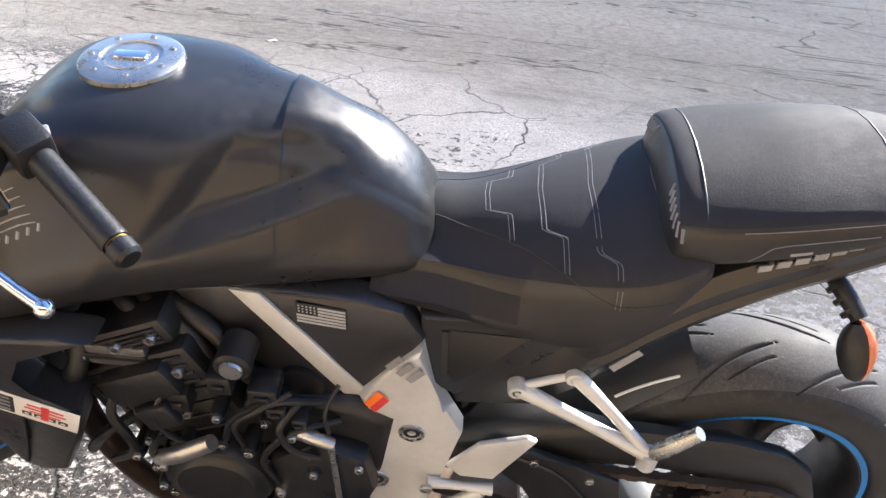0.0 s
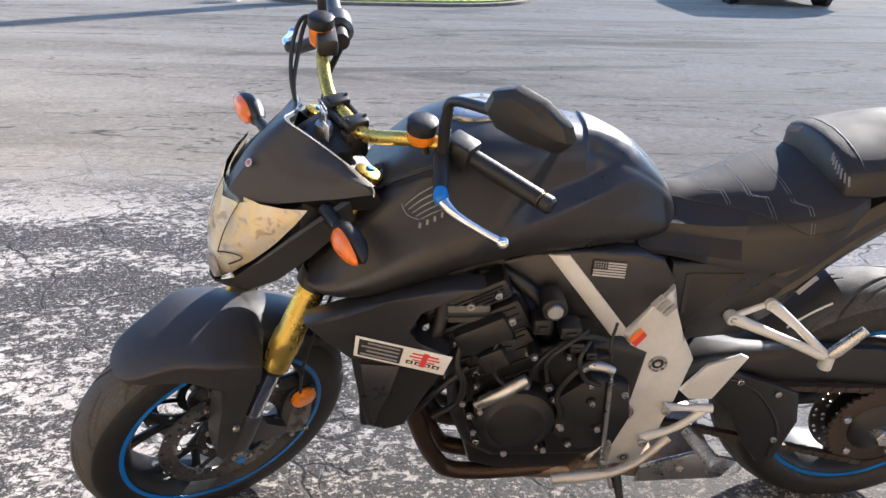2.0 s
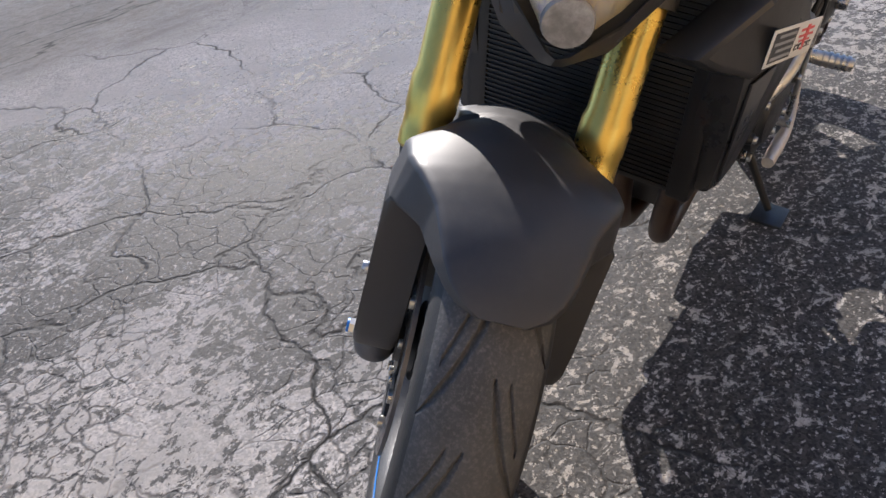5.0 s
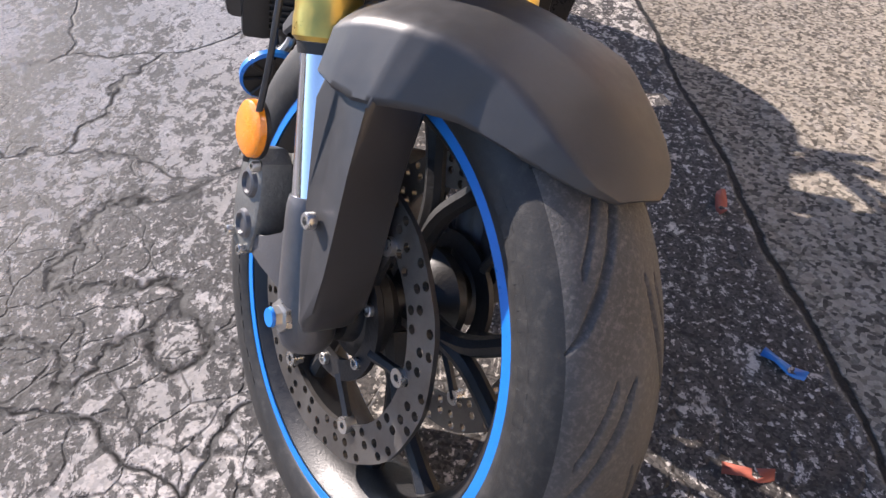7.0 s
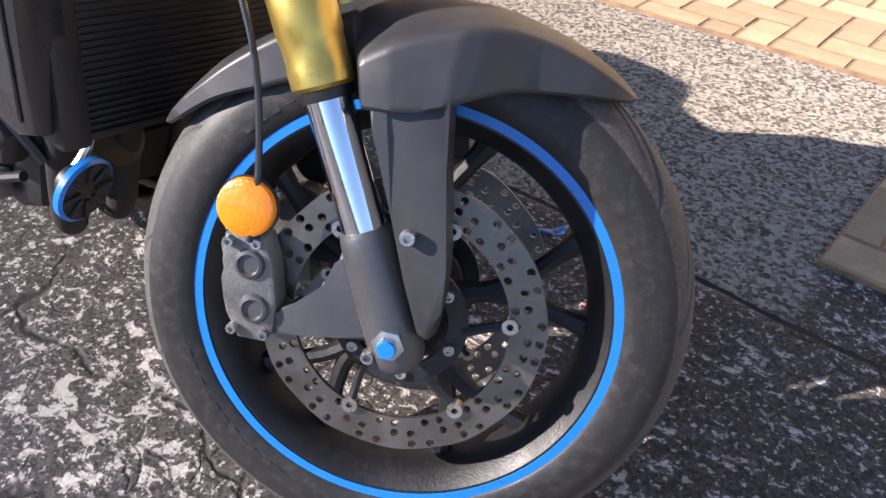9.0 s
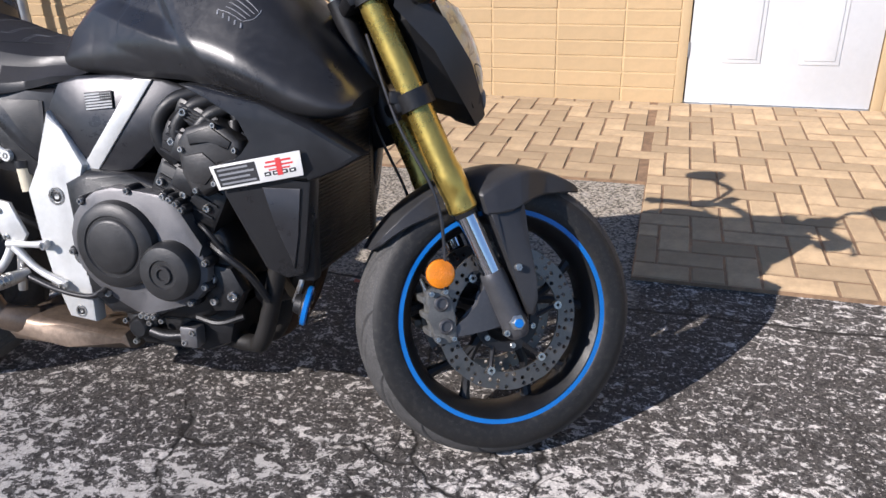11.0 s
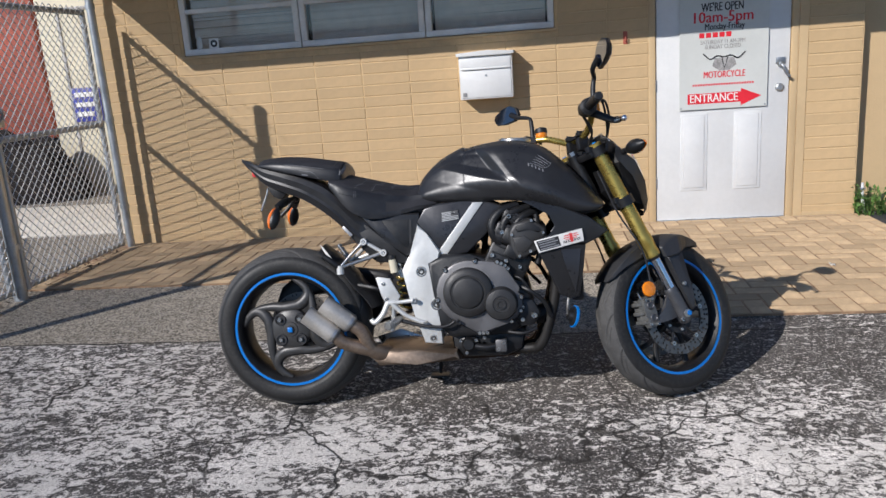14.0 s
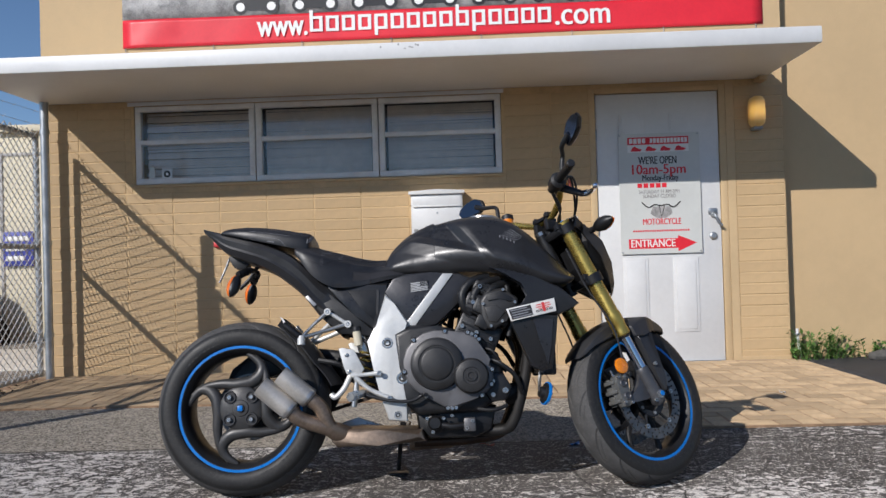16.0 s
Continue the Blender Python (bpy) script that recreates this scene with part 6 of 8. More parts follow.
lug = P("engine_mount", prism([(0.880, 0.420), (0.945, 0.410), (0.972, 0.362), (0.950, 0.318), (0.900, 0.312), (0.872, 0.350)], -0.178, -0.140, 0.010), ENGINE, None, "black front engine mount")
for x, z, r in ((0.905, 0.385, 0.009), (0.948, 0.352, 0.011), (0.905, 0.338, 0.008)):
    bolt("mount_bolt", Vector((x, -0.178, z)), r, lug, side=-1, h=0.009)
for p, r in (([(0.900, -0.172, 0.460), (0.940, -0.186, 0.440), (0.985, -0.176, 0.400), (1.010, -0.150, 0.340)], 0.008), ([(0.870, -0.168, 0.500), (0.905, -0.190, 0.490), (0.935, -0.184, 0.450)], 0.005), ([(0.850, -0.160, 0.290), (0.905, -0.168, 0.285), (0.955, -0.155, 0.300)], 0.007)):
    P("engine_hose", tube(p, r, 8, 5), BLACK, None)

for x, z, r in ((0.765, 0.512, 0.007), (0.855, 0.508, 0.006), (0.895, 0.455, 0.006), (0.905, 0.400, 0.006), (0.760, 0.345, 0.006), (0.700, 0.560, 0.006), (0.735, 0.588, 0.005), (0.800, 0.590, 0.006), (0.675, 0.470, 0.006), (0.655, 0.400, 0.006), (0.710, 0.360, 0.006), (0.905, 0.520, 0.005), (0.930, 0.478, 0.006)):
    bs_ = P("fitting_boss", lathe([(0.0001, 0.206), (r * 1.5, 0.205), (r * 1.8, 0.198), (r * 1.9, 0.150), (0.0001, 0.150)], 12, "Y", (x, 0, z)), ENGINE, None, "black bolt boss")
    bolt("fitting_bolt", Vector((x, 0.205, z)), r, bs_, side=1, h=0.006)
for p, r in (([(0.700, 0.190, 0.640), (0.740, 0.212, 0.625), (0.775, 0.212, 0.585), (0.770, 0.205, 0.530)], 0.004), ([(0.690, 0.185, 0.615), (0.715, 0.210, 0.585), (0.700, 0.212, 0.540), (0.665, 0.205, 0.515)], 0.005), ([(0.860, 0.190, 0.640), (0.880, 0.212, 0.600), (0.870, 0.212, 0.550), (0.845, 0.205, 0.520)], 0.004),
             ([(0.930, 0.180, 0.640), (0.945, 0.205, 0.580), (0.930, 0.208, 0.530), (0.940, 0.195, 0.470), (0.985, 0.180, 0.420)], 0.007), ([(0.640, 0.170, 0.640), (0.655, 0.195, 0.610), (0.650, 0.200, 0.570)], 0.003)):
    P("engine_cable", tube(p, r, 8, 5), BLACK, None)
for x, z, w, h in ((0.735, 0.640, 0.040, 0.026), (0.790, 0.655, 0.032, 0.034), (0.720, 0.605, 0.028, 0.022), (0.850, 0.610, 0.030, 0.040), (0.905, 0.590, 0.024, 0.036), (0.690, 0.585, 0.022, 0.018)):
    cn = P("wire_connector", box(bmesh.new(), (x - w / 2, 0.160, z - h / 2), (x + w / 2, 0.203, z + h / 2), 0.004), BLACK, None, "black plastic wire connector", m=Matrix.Identity(4))
    P("connector_clip", box(bmesh.new(), (x - w / 4, 0.203, z - h / 6), (x + w / 4, 0.208, z + h / 6), 0.0015), ENGINE_GREY, cn)
thr = P("throttle_body", lathe([(0.024, 0.150), (0.024, 0.196), (0.020, 0.200), (0.012, 0.200), (0.0001, 0.196)], 20, "Y", (0.770, 0, 0.690)), ENGINE_GREY, None, "dark throttle body cap")
P("throttle_pulley", lathe([(0.0001, 0.204), (0.014, 0.204), (0.016, 0.198), (0.0001, 0.196)], 16, "Y", (0.770, 0, 0.690)), STEEL, thr)

DULL_ALLOY = mat("dull_alloy", (0.50, 0.47, 0.43), 0.45, 0.55, var=0.18, scale=12, bump=0.15)
GRIMY = mat("grimy_rusted_steel", (0.055, 0.040, 0.031), 0.6, 0.5, var=0.4, scale=16, bump=0.3)
PIPE_BROWN = mat("browned_pipe", (0.065, 0.042, 0.030), 0.42, 0.7, var=0.35, scale=14, bump=0.15)
# shade over the right-hand headers, put in as a near-black colour
PIPE_SHADED = mat("shaded_pipe", (0.010, 0.0085, 0.0075), 0.65, 0.1, var=0.4, scale=14, bump=0.2)
# exhaust: four headers, collector box, twin outlets
for i, y in enumerate((-0.13, -0.045, 0.045, 0.13)):
    low = [(0.930, y * 0.70, 0.212), (0.80, y * 0.5, 0.215), (0.62, y * 0.4, 0.200)] if y < 0 else [(0.930, y * 0.85, 0.190), (0.80, y * 0.75, 0.172), (0.62, y * 0.6, 0.170)]
    P("exhaust_header", tube([(0.975, y, 0.585), (1.022, y, 0.550), (1.036, y * 1.02, 0.470), (1.012, y, 0.350), (0.975, y * 0.9, 0.240)] + low, 0.0195, 14, 6), PIPE_SHADED if y < 0 else PIPE_BROWN, None,
      "dark exhaust header with shade put into its colour" if y < 0 else "heat-stained exhaust header")
P("exhaust_box", prism([(0.345, 0.226), (0.420, 0.236), (0.500, 0.228), (0.655, 0.226), (0.668, 0.184), (0.500, 0.174), (0.355, 0.172), (0.335, 0.192)], -0.145, 0.135, 0.018), BURNT, None, "heat-stained exhaust chamber under the engine")
hs = plate("heat_shield", [(0.300, 0.232), (0.400, 0.262), (0.520, 0.222), (0.525, 0.176), (0.330, 0.180)], 0.138, 0.150, STEEL, 1, None, "stainless heat shield", 0.004)
bolt("shield_bolt", Vector((0.43, 0.150, 0.215)), 0.008, hs, side=1, h=0.005)
P("exhaust_joint", rod((0.60, 0.09, 0.158), (0.76, 0.085, 0.165), 0.024, 18), BURNT, None)
for (tx, tz), (bx, bz), y in (((0.098, 0.392), (0.205, 0.300), -0.188), ((0.165, 0.428), (0.268, 0.340), -0.180)):
    a, b = Vector((tx, y - 0.004, tz)), Vector((bx, y + 0.012, bz))
    d = (b - a).normalized()
    bm = tube([a + d * 0.004, a, a + d * 0.001, b - d * 0.006, b], [0.029, 0.033, 0.036, 0.036, 0.028], 26, 1, caps=False)
    mu = P("exhaust_outlet", bm, DULL_ALLOY, None, "dull brushed alloy exhaust outlet")
    P("outlet_bore", tube([a + d * 0.003, a + d * 0.09], [0.0285, 0.026], 22, 1), INK, mu)
    P("outlet_band", tube([b - d * 0.018, b - d * 0.008], 0.0372, 24, 1), STEEL, mu)
    P("outlet_pipe", tube([b, b + d * 0.045, Vector((0.335, -0.150, 0.238)), Vector((0.385, -0.105, 0.210))], [0.027, 0.026, 0.028, 0.034], 16, 5), BURNT, None, "heat-stained exhaust pipe")

# swingarm on the left, chain drive, shock, hugger
rings = []
for x, y, z, h, w in ((0.535, 0.0, 0.415, 0.055, 0.115), (0.47, 0.02, 0.425, 0.064, 0.110), (0.41, 0.058, 0.445, 0.062, 0.070), (0.34, 0.090, 0.466, 0.052, 0.036), (0.25, 0.109, 0.482, 0.047, 0.017), (0.15, 0.113, 0.484, 0.046, 0.015), (0.06, 0.113, 0.474, 0.050, 0.015), (-0.02, 0.113, 0.440, 0.066, 0.015), (-0.08, 0.112, 0.380, 0.080, 0.013), (-0.115, 0.112, 0.330, 0.050, 0.010)):
    rings.append([Vector((x, y + w * math.copysign(abs(math.cos(b)) ** 0.5, math.cos(b)), z + h * math.copysign(abs(math.sin(b)) ** 0.6, math.sin(b)))) for b in (2 * math.pi * k / 16 for k in range(16))])
arm = P("swingarm", loft(rings), BLACK, None, "black single-sided swingarm arching over the chain")
P("chain_case", prism([(0.425, 0.500), (0.360, 0.488), (0.290, 0.462), (0.215, 0.430), (0.196, 0.350), (0.222, 0.235), (0.262, 0.232), (0.310, 0.300), (0.360, 0.400), (0.430, 0.455)], 0.136, 0.150, 0.004), BLACK, arm, "black lower chain cover")
P("case_rib", tube([(0.40, 0.150, 0.486), (0.31, 0.151, 0.440), (0.236, 0.151, 0.330), (0.240, 0.150, 0.250)], 0.004, 6, 4), BLACK, arm)
for x, z in ((0.352, 0.468), (0.262, 0.432), (0.238, 0.300)):
    bolt("case_bolt", Vector((x, 0.150, z)), 0.007, arm, side=1, h=0.005)
P("axle_nut_large", lathe([(0.012, 0.176), (0.020, 0.176), (0.023, 0.170), (0.023, 0.150), (0.033, 0.149), (0.034, 0.140), (0.0001, 0.140)], 6, "Y", HUB), STEEL, arm, "large steel axle nut")
P("eccentric_hub", lathe([(0.0001, 0.150), (0.040, 0.150), (0.046, 0.146), (0.060, 0.144), (0.066, 0.138), (0.068, 0.10)], 40, "Y", HUB), ENGINE, arm)
teeth = []
for k in range(84):
    a = 2 * math.pi * k / 84
    teeth.append((HUB.x + (0.112 if k % 2 else 0.104) * math.cos(a), HUB.z + (0.112 if k % 2 else 0.104) * math.sin(a)))
spk = P("rear_sprocket", prism(teeth, 0.131, 0.137), GRIMY, None, "rusty rear sprocket", smooth=False)
bm = bmesh.new()
links = []
for k in range(19):
    a = radians(95 + 170 * k / 18)
    links.append((HUB.x + 0.109 * math.cos(a), HUB.z + 0.109 * math.sin(a)))
pts = [(0.62 - 0.62 * k / 40, 0.458 + (0.424 - 0.458) * k / 40) for k in range(41)] + links[1:-1] + [(0.62 * k / 40, 0.206 + (0.384 - 0.206) * k / 40) for k in range(41)]
for i, ((x0, z0), (x1, z1)) in enumerate(zip(pts, pts[1:])):
    c = Vector(((x0 + x1) / 2, 0.134, (z0 + z1) / 2))
    L = math.hypot(x1 - x0, z1 - z0)
    h = 0.008 if i % 2 else 0.0062
    box(bm, (-L * 0.55, -h, -0.0068), (L * 0.55, h, 0.0068), 0, m=Matrix.Translation(c) @ Matrix.Rotation(-math.atan2(z1 - z0, x1 - x0), 4, "Y"))
P("drive_chain", bm, GRIMY, None, "rusty drive chain", smooth=False)
for k in range(5):
    bolt("sprocket_nut", at(HUB, 0.084, 72 * k + 20, 0.137), 0.009, spk, side=1, h=0.009, socket=False)
rings = []
for j in range(15):
    a = 12 + 54 * j / 14
    w = 0.090 * (1 - 0.30 * abs(j / 14 - 0.4))
    lift = 0.030 * max(0.0, (30 - a) / 18) + 0.016 * max(0.0, (a - 54) / 12)
    row = [at(HUB, 0.338 + lift - 0.030 * abs(f) ** 3, a, w * f) for f in (-1, -0.7, -0.35, 0, 0.35, 0.7, 1)]
    rings.append(row + [at(HUB, 0.334 + lift - 0.030 * abs(f) ** 3, a, w * f * 0.97) for f in (1, 0.7, 0.35, 0, -0.35, -0.7, -1)])
hug = P("rear_hugger", loft(rings), MATTE, None, "black rear hugger with white lettering strip", angle=50)
P("hugger_mark", tube([at(HUB, 0.333, 44 + 2.2 * i, 0.0735) for i in range(9)], 0.0024, 6, 1), STICKER_WHITE, hug)
# sunlit edge at the hugger's tip, drawn as a white plate
P("hugger_tip_glint", prism([(0.141, 0.640), (0.152, 0.632), (0.186, 0.585), (0.172, 0.583)], -0.082, -0.078), STICKER_WHITE, hug, "sunlit hugger tip put in as a white plate")
P("hugger_arm", tube([at(HUB, 0.325, 30, -0.075), (0.36, -0.09, 0.46), (0.42, -0.06, 0.42)], 0.010, 8), BLACK, hug)
sh = P("shock_body", rod((0.43, -0.075, 0.60), (0.455, -0.075, 0.50), 0.026, 20), STEEL, None, "shock absorber with yellow spring")
P("shock_spring", tube([Vector((0.452 + 0.022 * math.cos(a) + 0.012 * a / 30, -0.075 + 0.028 * math.sin(a), 0.52 - 0.0044 * a)) for a in (0.6 * k for k in range(56))], 0.0048, 8, 1), GOLD, sh)
P("shock_reservoir", rod((0.425, -0.115, 0.575), (0.432, -0.115, 0.525), 0.015, 18), CREAM, sh, "yellowed brake fluid bottle")
P("reservoir_cap", rod((0.4245, -0.115, 0.592), (0.425, -0.115, 0.576), 0.017, 18), BLACK, sh)

# rider rearsets and pegs
for s in (-1, 1):
    hp = plate("heel_plate", [(0.366, 0.512), (0.378, 0.516), (0.421, 0.508), (0.456, 0.440), (0.446, 0.424), (0.394, 0.424), (0.384, 0.450)] if s < 0 else [(0.360, 0.545), (0.374, 0.552), (0.440, 0.526), (0.484, 0.462), (0.462, 0.440), (0.412, 0.438)], 0.158, 0.168, SILVER, s, None, "cast silver heel plate", 0.003)
    for x, z in (((0.395, 0.490), (0.405, 0.432)) if s < 0 else ()):
        bolt("plate_bolt", Vector((x, s * 0.168, z)), 0.007, hp, side=s, h=0.004)
    br = P("rearset_bracket", tube([(0.511, s * 0.172, 0.424), (0.46, s * 0.172, 0.420), (0.410, s * 0.172, 0.418)], [0.010, 0.007, 0.010], 12, 4), SILVER, None, "silver rearset bracket")
    tube_pts = [(0.425, s * 0.172, 0.412), (0.48, s * 0.174, 0.366), (0.546, s * 0.172, 0.336)]
    P("bracket_arm", tube(tube_pts, [0.010, 0.008, 0.010], 12, 4), SILVER, br)
    for x, z in ((0.511, 0.424), (0.546, 0.336)):
        bolt("bracket_bolt", Vector((x, s * 0.182, z)), 0.009, br, side=s, h=0.007)
    pegp = [Vector((0.452, s * 0.172, 0.358)), Vector((0.440, s * 0.20, 0.352)), Vector((0.418, s * 0.262, 0.345))]
    pg = P("foot_peg", tube(pegp, [0.012, 0.0145, 0.0135], 12, 3), STEEL, None, "knurled alloy foot peg")
    for i in range(5):
        c = pegp[1].lerp(pegp[2], 0.15 + 0.18 * i)
        P("peg_rib", tube([c - Vector((0.0015 * 0 + 0.001, s * 0.003, 0)), c + Vector((-0.001, s * 0.003, 0))], 0.0162, 12, 1), STEEL, pg)
    # passenger peg brackets
    a, b, e = Vector((0.395, s * 0.118, 0.602)), Vector((0.323, s * 0.126, 0.648)), Vector((0.232, s * 0.152, 0.556))
    if s > 0:
        a, b, e = Vector((0.398, 0.128, 0.618)), Vector((0.322, 0.118, 0.645)), Vector((0.202, 0.172, 0.547))
    thick = 1.45 if s > 0 else 1.0
    pb = P("peg_bracket", tube([a, a.lerp(e, 0.5), e], [0.009 * thick, 0.0065 * thick, 0.008 * thick], 12, 3), SILVER if s > 0 else STEEL, None, "polished passenger peg bracket")
    P("bracket_brace", tube([b, b.lerp(e, 0.5) + Vector((0, 0, 0.004)), e], [0.009 * thick, 0.006 * thick, 0.007 * thick], 12, 3), SILVER if s > 0 else STEEL, pb)
    P("bracket_bridge", tube([a, b], 0.007, 10, 1), SILVER, pb)
    for v in (a, b):
        P("bracket_boss", lathe([(0.007, s * 0.012), (0.012, s * 0.012), (0.0135, s * 0.007), (0.0135, -s * 0.012), (0.0001, -s * 0.012)], 18, "Y", v), SILVER, pb)
        bolt("bracket_bolt", v + Vector((0, s * 0.008, 0)), 0.007, pb, side=s, h=0.005)
    pe = e + (Vector((-0.050, 0.008, 0.074)) if s > 0 else Vector((-0.062, s * 0.010, 0.050)))
    pp = P("passenger_peg", tube([e, e.lerp(pe, 0.3), pe], [0.010, 0.013, 0.010], 12, 2), STEEL if s > 0 else BLACK, pb, "folded passenger peg")
    P("peg_pivot", lathe([(0.0001, 0.016), (0.014, 0.016), (0.014, -0.016), (0.0001, -0.016)], 14, "Z", e - Vector((0, 0, 0.008))), SILVER, pb)
# gear linkage left, brake lever right
gl = P("gear_rod", rod((0.647, 0.205, 0.548), (0.632, 0.207, 0.300), 0.0048, 8), STEEL, None, "polished gear linkage rod")
P("linkage_arm", tube([(0.690, 0.195, 0.560), (0.665, 0.205, 0.562), (0.645, 0.205, 0.552)], [0.012, 0.010, 0.009], 10, 3), STEEL, gl)
P("linkage_joint", lathe([(0.0001, 0.01), (0.009, 0.01), (0.009, -0.012), (0.0001, -0.012)], 12, "Y", (0.632, 0.207, 0.300)), STEEL, gl)
P("gear_pedal", tube([(0.49, 0.18, 0.345), (0.55, 0.200, 0.300), (0.61, 0.210, 0.278), (0.67, 0.212, 0.272), (0.735, 0.214, 0.268)], [0.009, 0.008, 0.010, 0.0125, 0.011], 12, 4), DULL_ALLOY, None, "worn alloy gear pedal")
P("brake_pedal", tube([(0.46, -0.18, 0.350), (0.54, -0.19, 0.330), (0.62, -0.195, 0.325), (0.66, -0.195, 0.345), (0.672, -0.225, 0.345)], [0.008, 0.006, 0.006, 0.006, 0.007], 10, 4), ENGINE_GREY, None, "dark rear brake pedal")
P("brake_cylinder", rod((0.430, -0.160, 0.40), (0.418, -0.160, 0.31), 0.010, 12), STEEL, None)
P("silver_strut", tube([(0.41, -0.15, 0.430), (0.385, -0.16, 0.375), (0.355, -0.165, 0.345), (0.340, -0.16, 0.355)], 0.010, 10, 4), SILVER, None)

# side stand, horn, small fittings
P("side_stand", tube([(0.575, 0.115, 0.235), (0.560, 0.165, 0.150), (0.548, 0.222, 0.052)], [0.013, 0.009, 0.008], 12, 3), BLACK, None, "black side stand")
P("stand_foot", box(bmesh.new(), (0.505, 0.195, 0.034), (0.585, 0.262, 0.042), 0.003), BLACK, None, m=Matrix.Identity(4))
P("stand_spring", tube([(0.60, 0.12, 0.24), (0.575, 0.150, 0.16)], 0.006, 8, 1), STEEL, None)
hc, hd = Vector((1.094, -0.149, 0.336)), Vector((0.90, 0.25, -0.25)).normalized()
u = hd.cross(Vector((0, 0, 1))).normalized()
w = u.cross(hd)
HM = Matrix((Vector((u.x, w.x, hd.x, hc.x)), Vector((u.y, w.y, hd.y, hc.y)), Vector((u.z, w.z, hd.z, hc.z)), Vector((0, 0, 0, 1))))
horn = P("horn", lathe([(0.0001, -0.028), (0.018, -0.026), (0.022, -0.012), (0.036, -0.008), (0.039, 0.0), (0.036, 0.006), (0.012, 0.004), (0.0001, 0.007)], 32, "Z"), BLACK, None, "round horn with blue rim")
horn.matrix_basis = HM
P("horn_ring", lathe([(0.036, -0.006), (0.0405, -0.005), (0.0410, 0.003), (0.037, 0.006)], 36, "Z", closed=True), BLUE, horn, "blue horn rim")
for i in range(8):
    a = 2 * math.pi * i / 8
    P("horn_rib", tube([(0.012 * math.cos(a), 0.012 * math.sin(a), 0.006), (0.036 * math.cos(a), 0.036 * math.sin(a), 0.007)], 0.003, 6, 1), BLACK, horn)
P("horn_bracket", tube([hc - hd * 0.026, hc + Vector((-0.02, 0.02, 0.04)), hc + Vector((-0.012, 0.03, 0.09))], 0.006, 8, 3), STEEL, None)

# ---- building ----
WALL_Y = 3.063
L_END, R_END = -2.46, 3.235
WIN = (-1.735, 1.115, 1.482, 2.095)
DOOR = (1.832, 2.750, 0.015, 2.053)


def wall_with_holes(x0, x1, z0, z1, y0, y1, holes):
    """One wall of boxes round its openings, side by side."""
    bm = bmesh.new()
    xs = sorted({x0, x1, *(h[0] for h in holes), *(h[1] for h in holes)})
    for a, b in zip(xs, xs[1:]):
        cut = sorted((h[2], h[3]) for h in holes if h[0] <= a and h[1] >= b)
        z = z0
        for lo, hi in cut + [(z1, z1)]:
            if lo > z:
                box(bm, (a, y0, z), (b, y1, lo))
            z = hi
    bmesh.ops.remove_doubles(bm, verts=bm.verts, dist=0.0005)
    return bm


DHOLE = (DOOR[0] - 0.055, DOOR[1] + 0.055, 0.0, DOOR[3] + 0.045)
front = part("wall_front", wall_with_holes(L_END, R_END, 0, 4.2, WALL_Y + 0.0008, WALL_Y + 0.22, [WIN, DHOLE]), MORTAR, None, "tan painted wall of long stacked bricks", False, kind="structure")
part("wall_upper", boxes(((L_END, WALL_Y - 0.004, 2.26), (R_END, WALL_Y + 0.008, 4.2))), STUCCO, None, "smooth tan upper wall above the canopy", False, kind="structure")
part("wall_right", boxes(((R_END, WALL_Y + 0.10, 0), (14.0, WALL_Y + 0.3, 5.0))), STUCCO, None, "smooth tan stucco wall", False, kind="structure")
part("wall_left_side", boxes(((L_END, WALL_Y + 0.222, 0), (L_END + 0.2, 12.0, 4.2))), STUCCO, None, "tan side wall of the building", False, kind="structure")
# added shell behind the blinds, dark in colour to read as unlit
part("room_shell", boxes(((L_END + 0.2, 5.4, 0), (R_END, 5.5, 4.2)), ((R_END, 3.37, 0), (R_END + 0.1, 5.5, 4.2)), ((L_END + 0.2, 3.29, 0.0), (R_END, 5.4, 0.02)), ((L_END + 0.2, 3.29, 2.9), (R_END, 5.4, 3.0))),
     ROOM_SHADE, None, "added room shell behind the windows, dimness put into its colour", False, kind="structure")
part("roof", boxes(((L_END, WALL_Y - 0.05, 4.202), (14.0, 12.0, 4.32))), STUCCO, None, "flat roof slab", False, kind="structure")

canopy = part("canopy", box(bmesh.new(), (-2.46, 2.085, 2.128), (3.095, WALL_Y - 0.006, 2.236), 0.012), WHITE, None, "white concrete canopy slab over the entrance", kind="structure")
rng = random.Random(5)
for i in range(7):
    x = 0.30 + rng.uniform(0.0, 0.26)
    w = rng.uniform(0.006, 0.016)
    part("paint_chip", box(bmesh.new(), (x, 2.0835, 2.190 + 0.004 * i), (x + w, 2.0846, 2.196 + 0.005 * i), 0.0004, 1), GREY_PRINT, canopy)
part("canopy_cleat", box(bmesh.new(), (3.02, 2.93, 2.095), (3.08, 3.055, 2.127), 0.004), STUCCO, canopy)

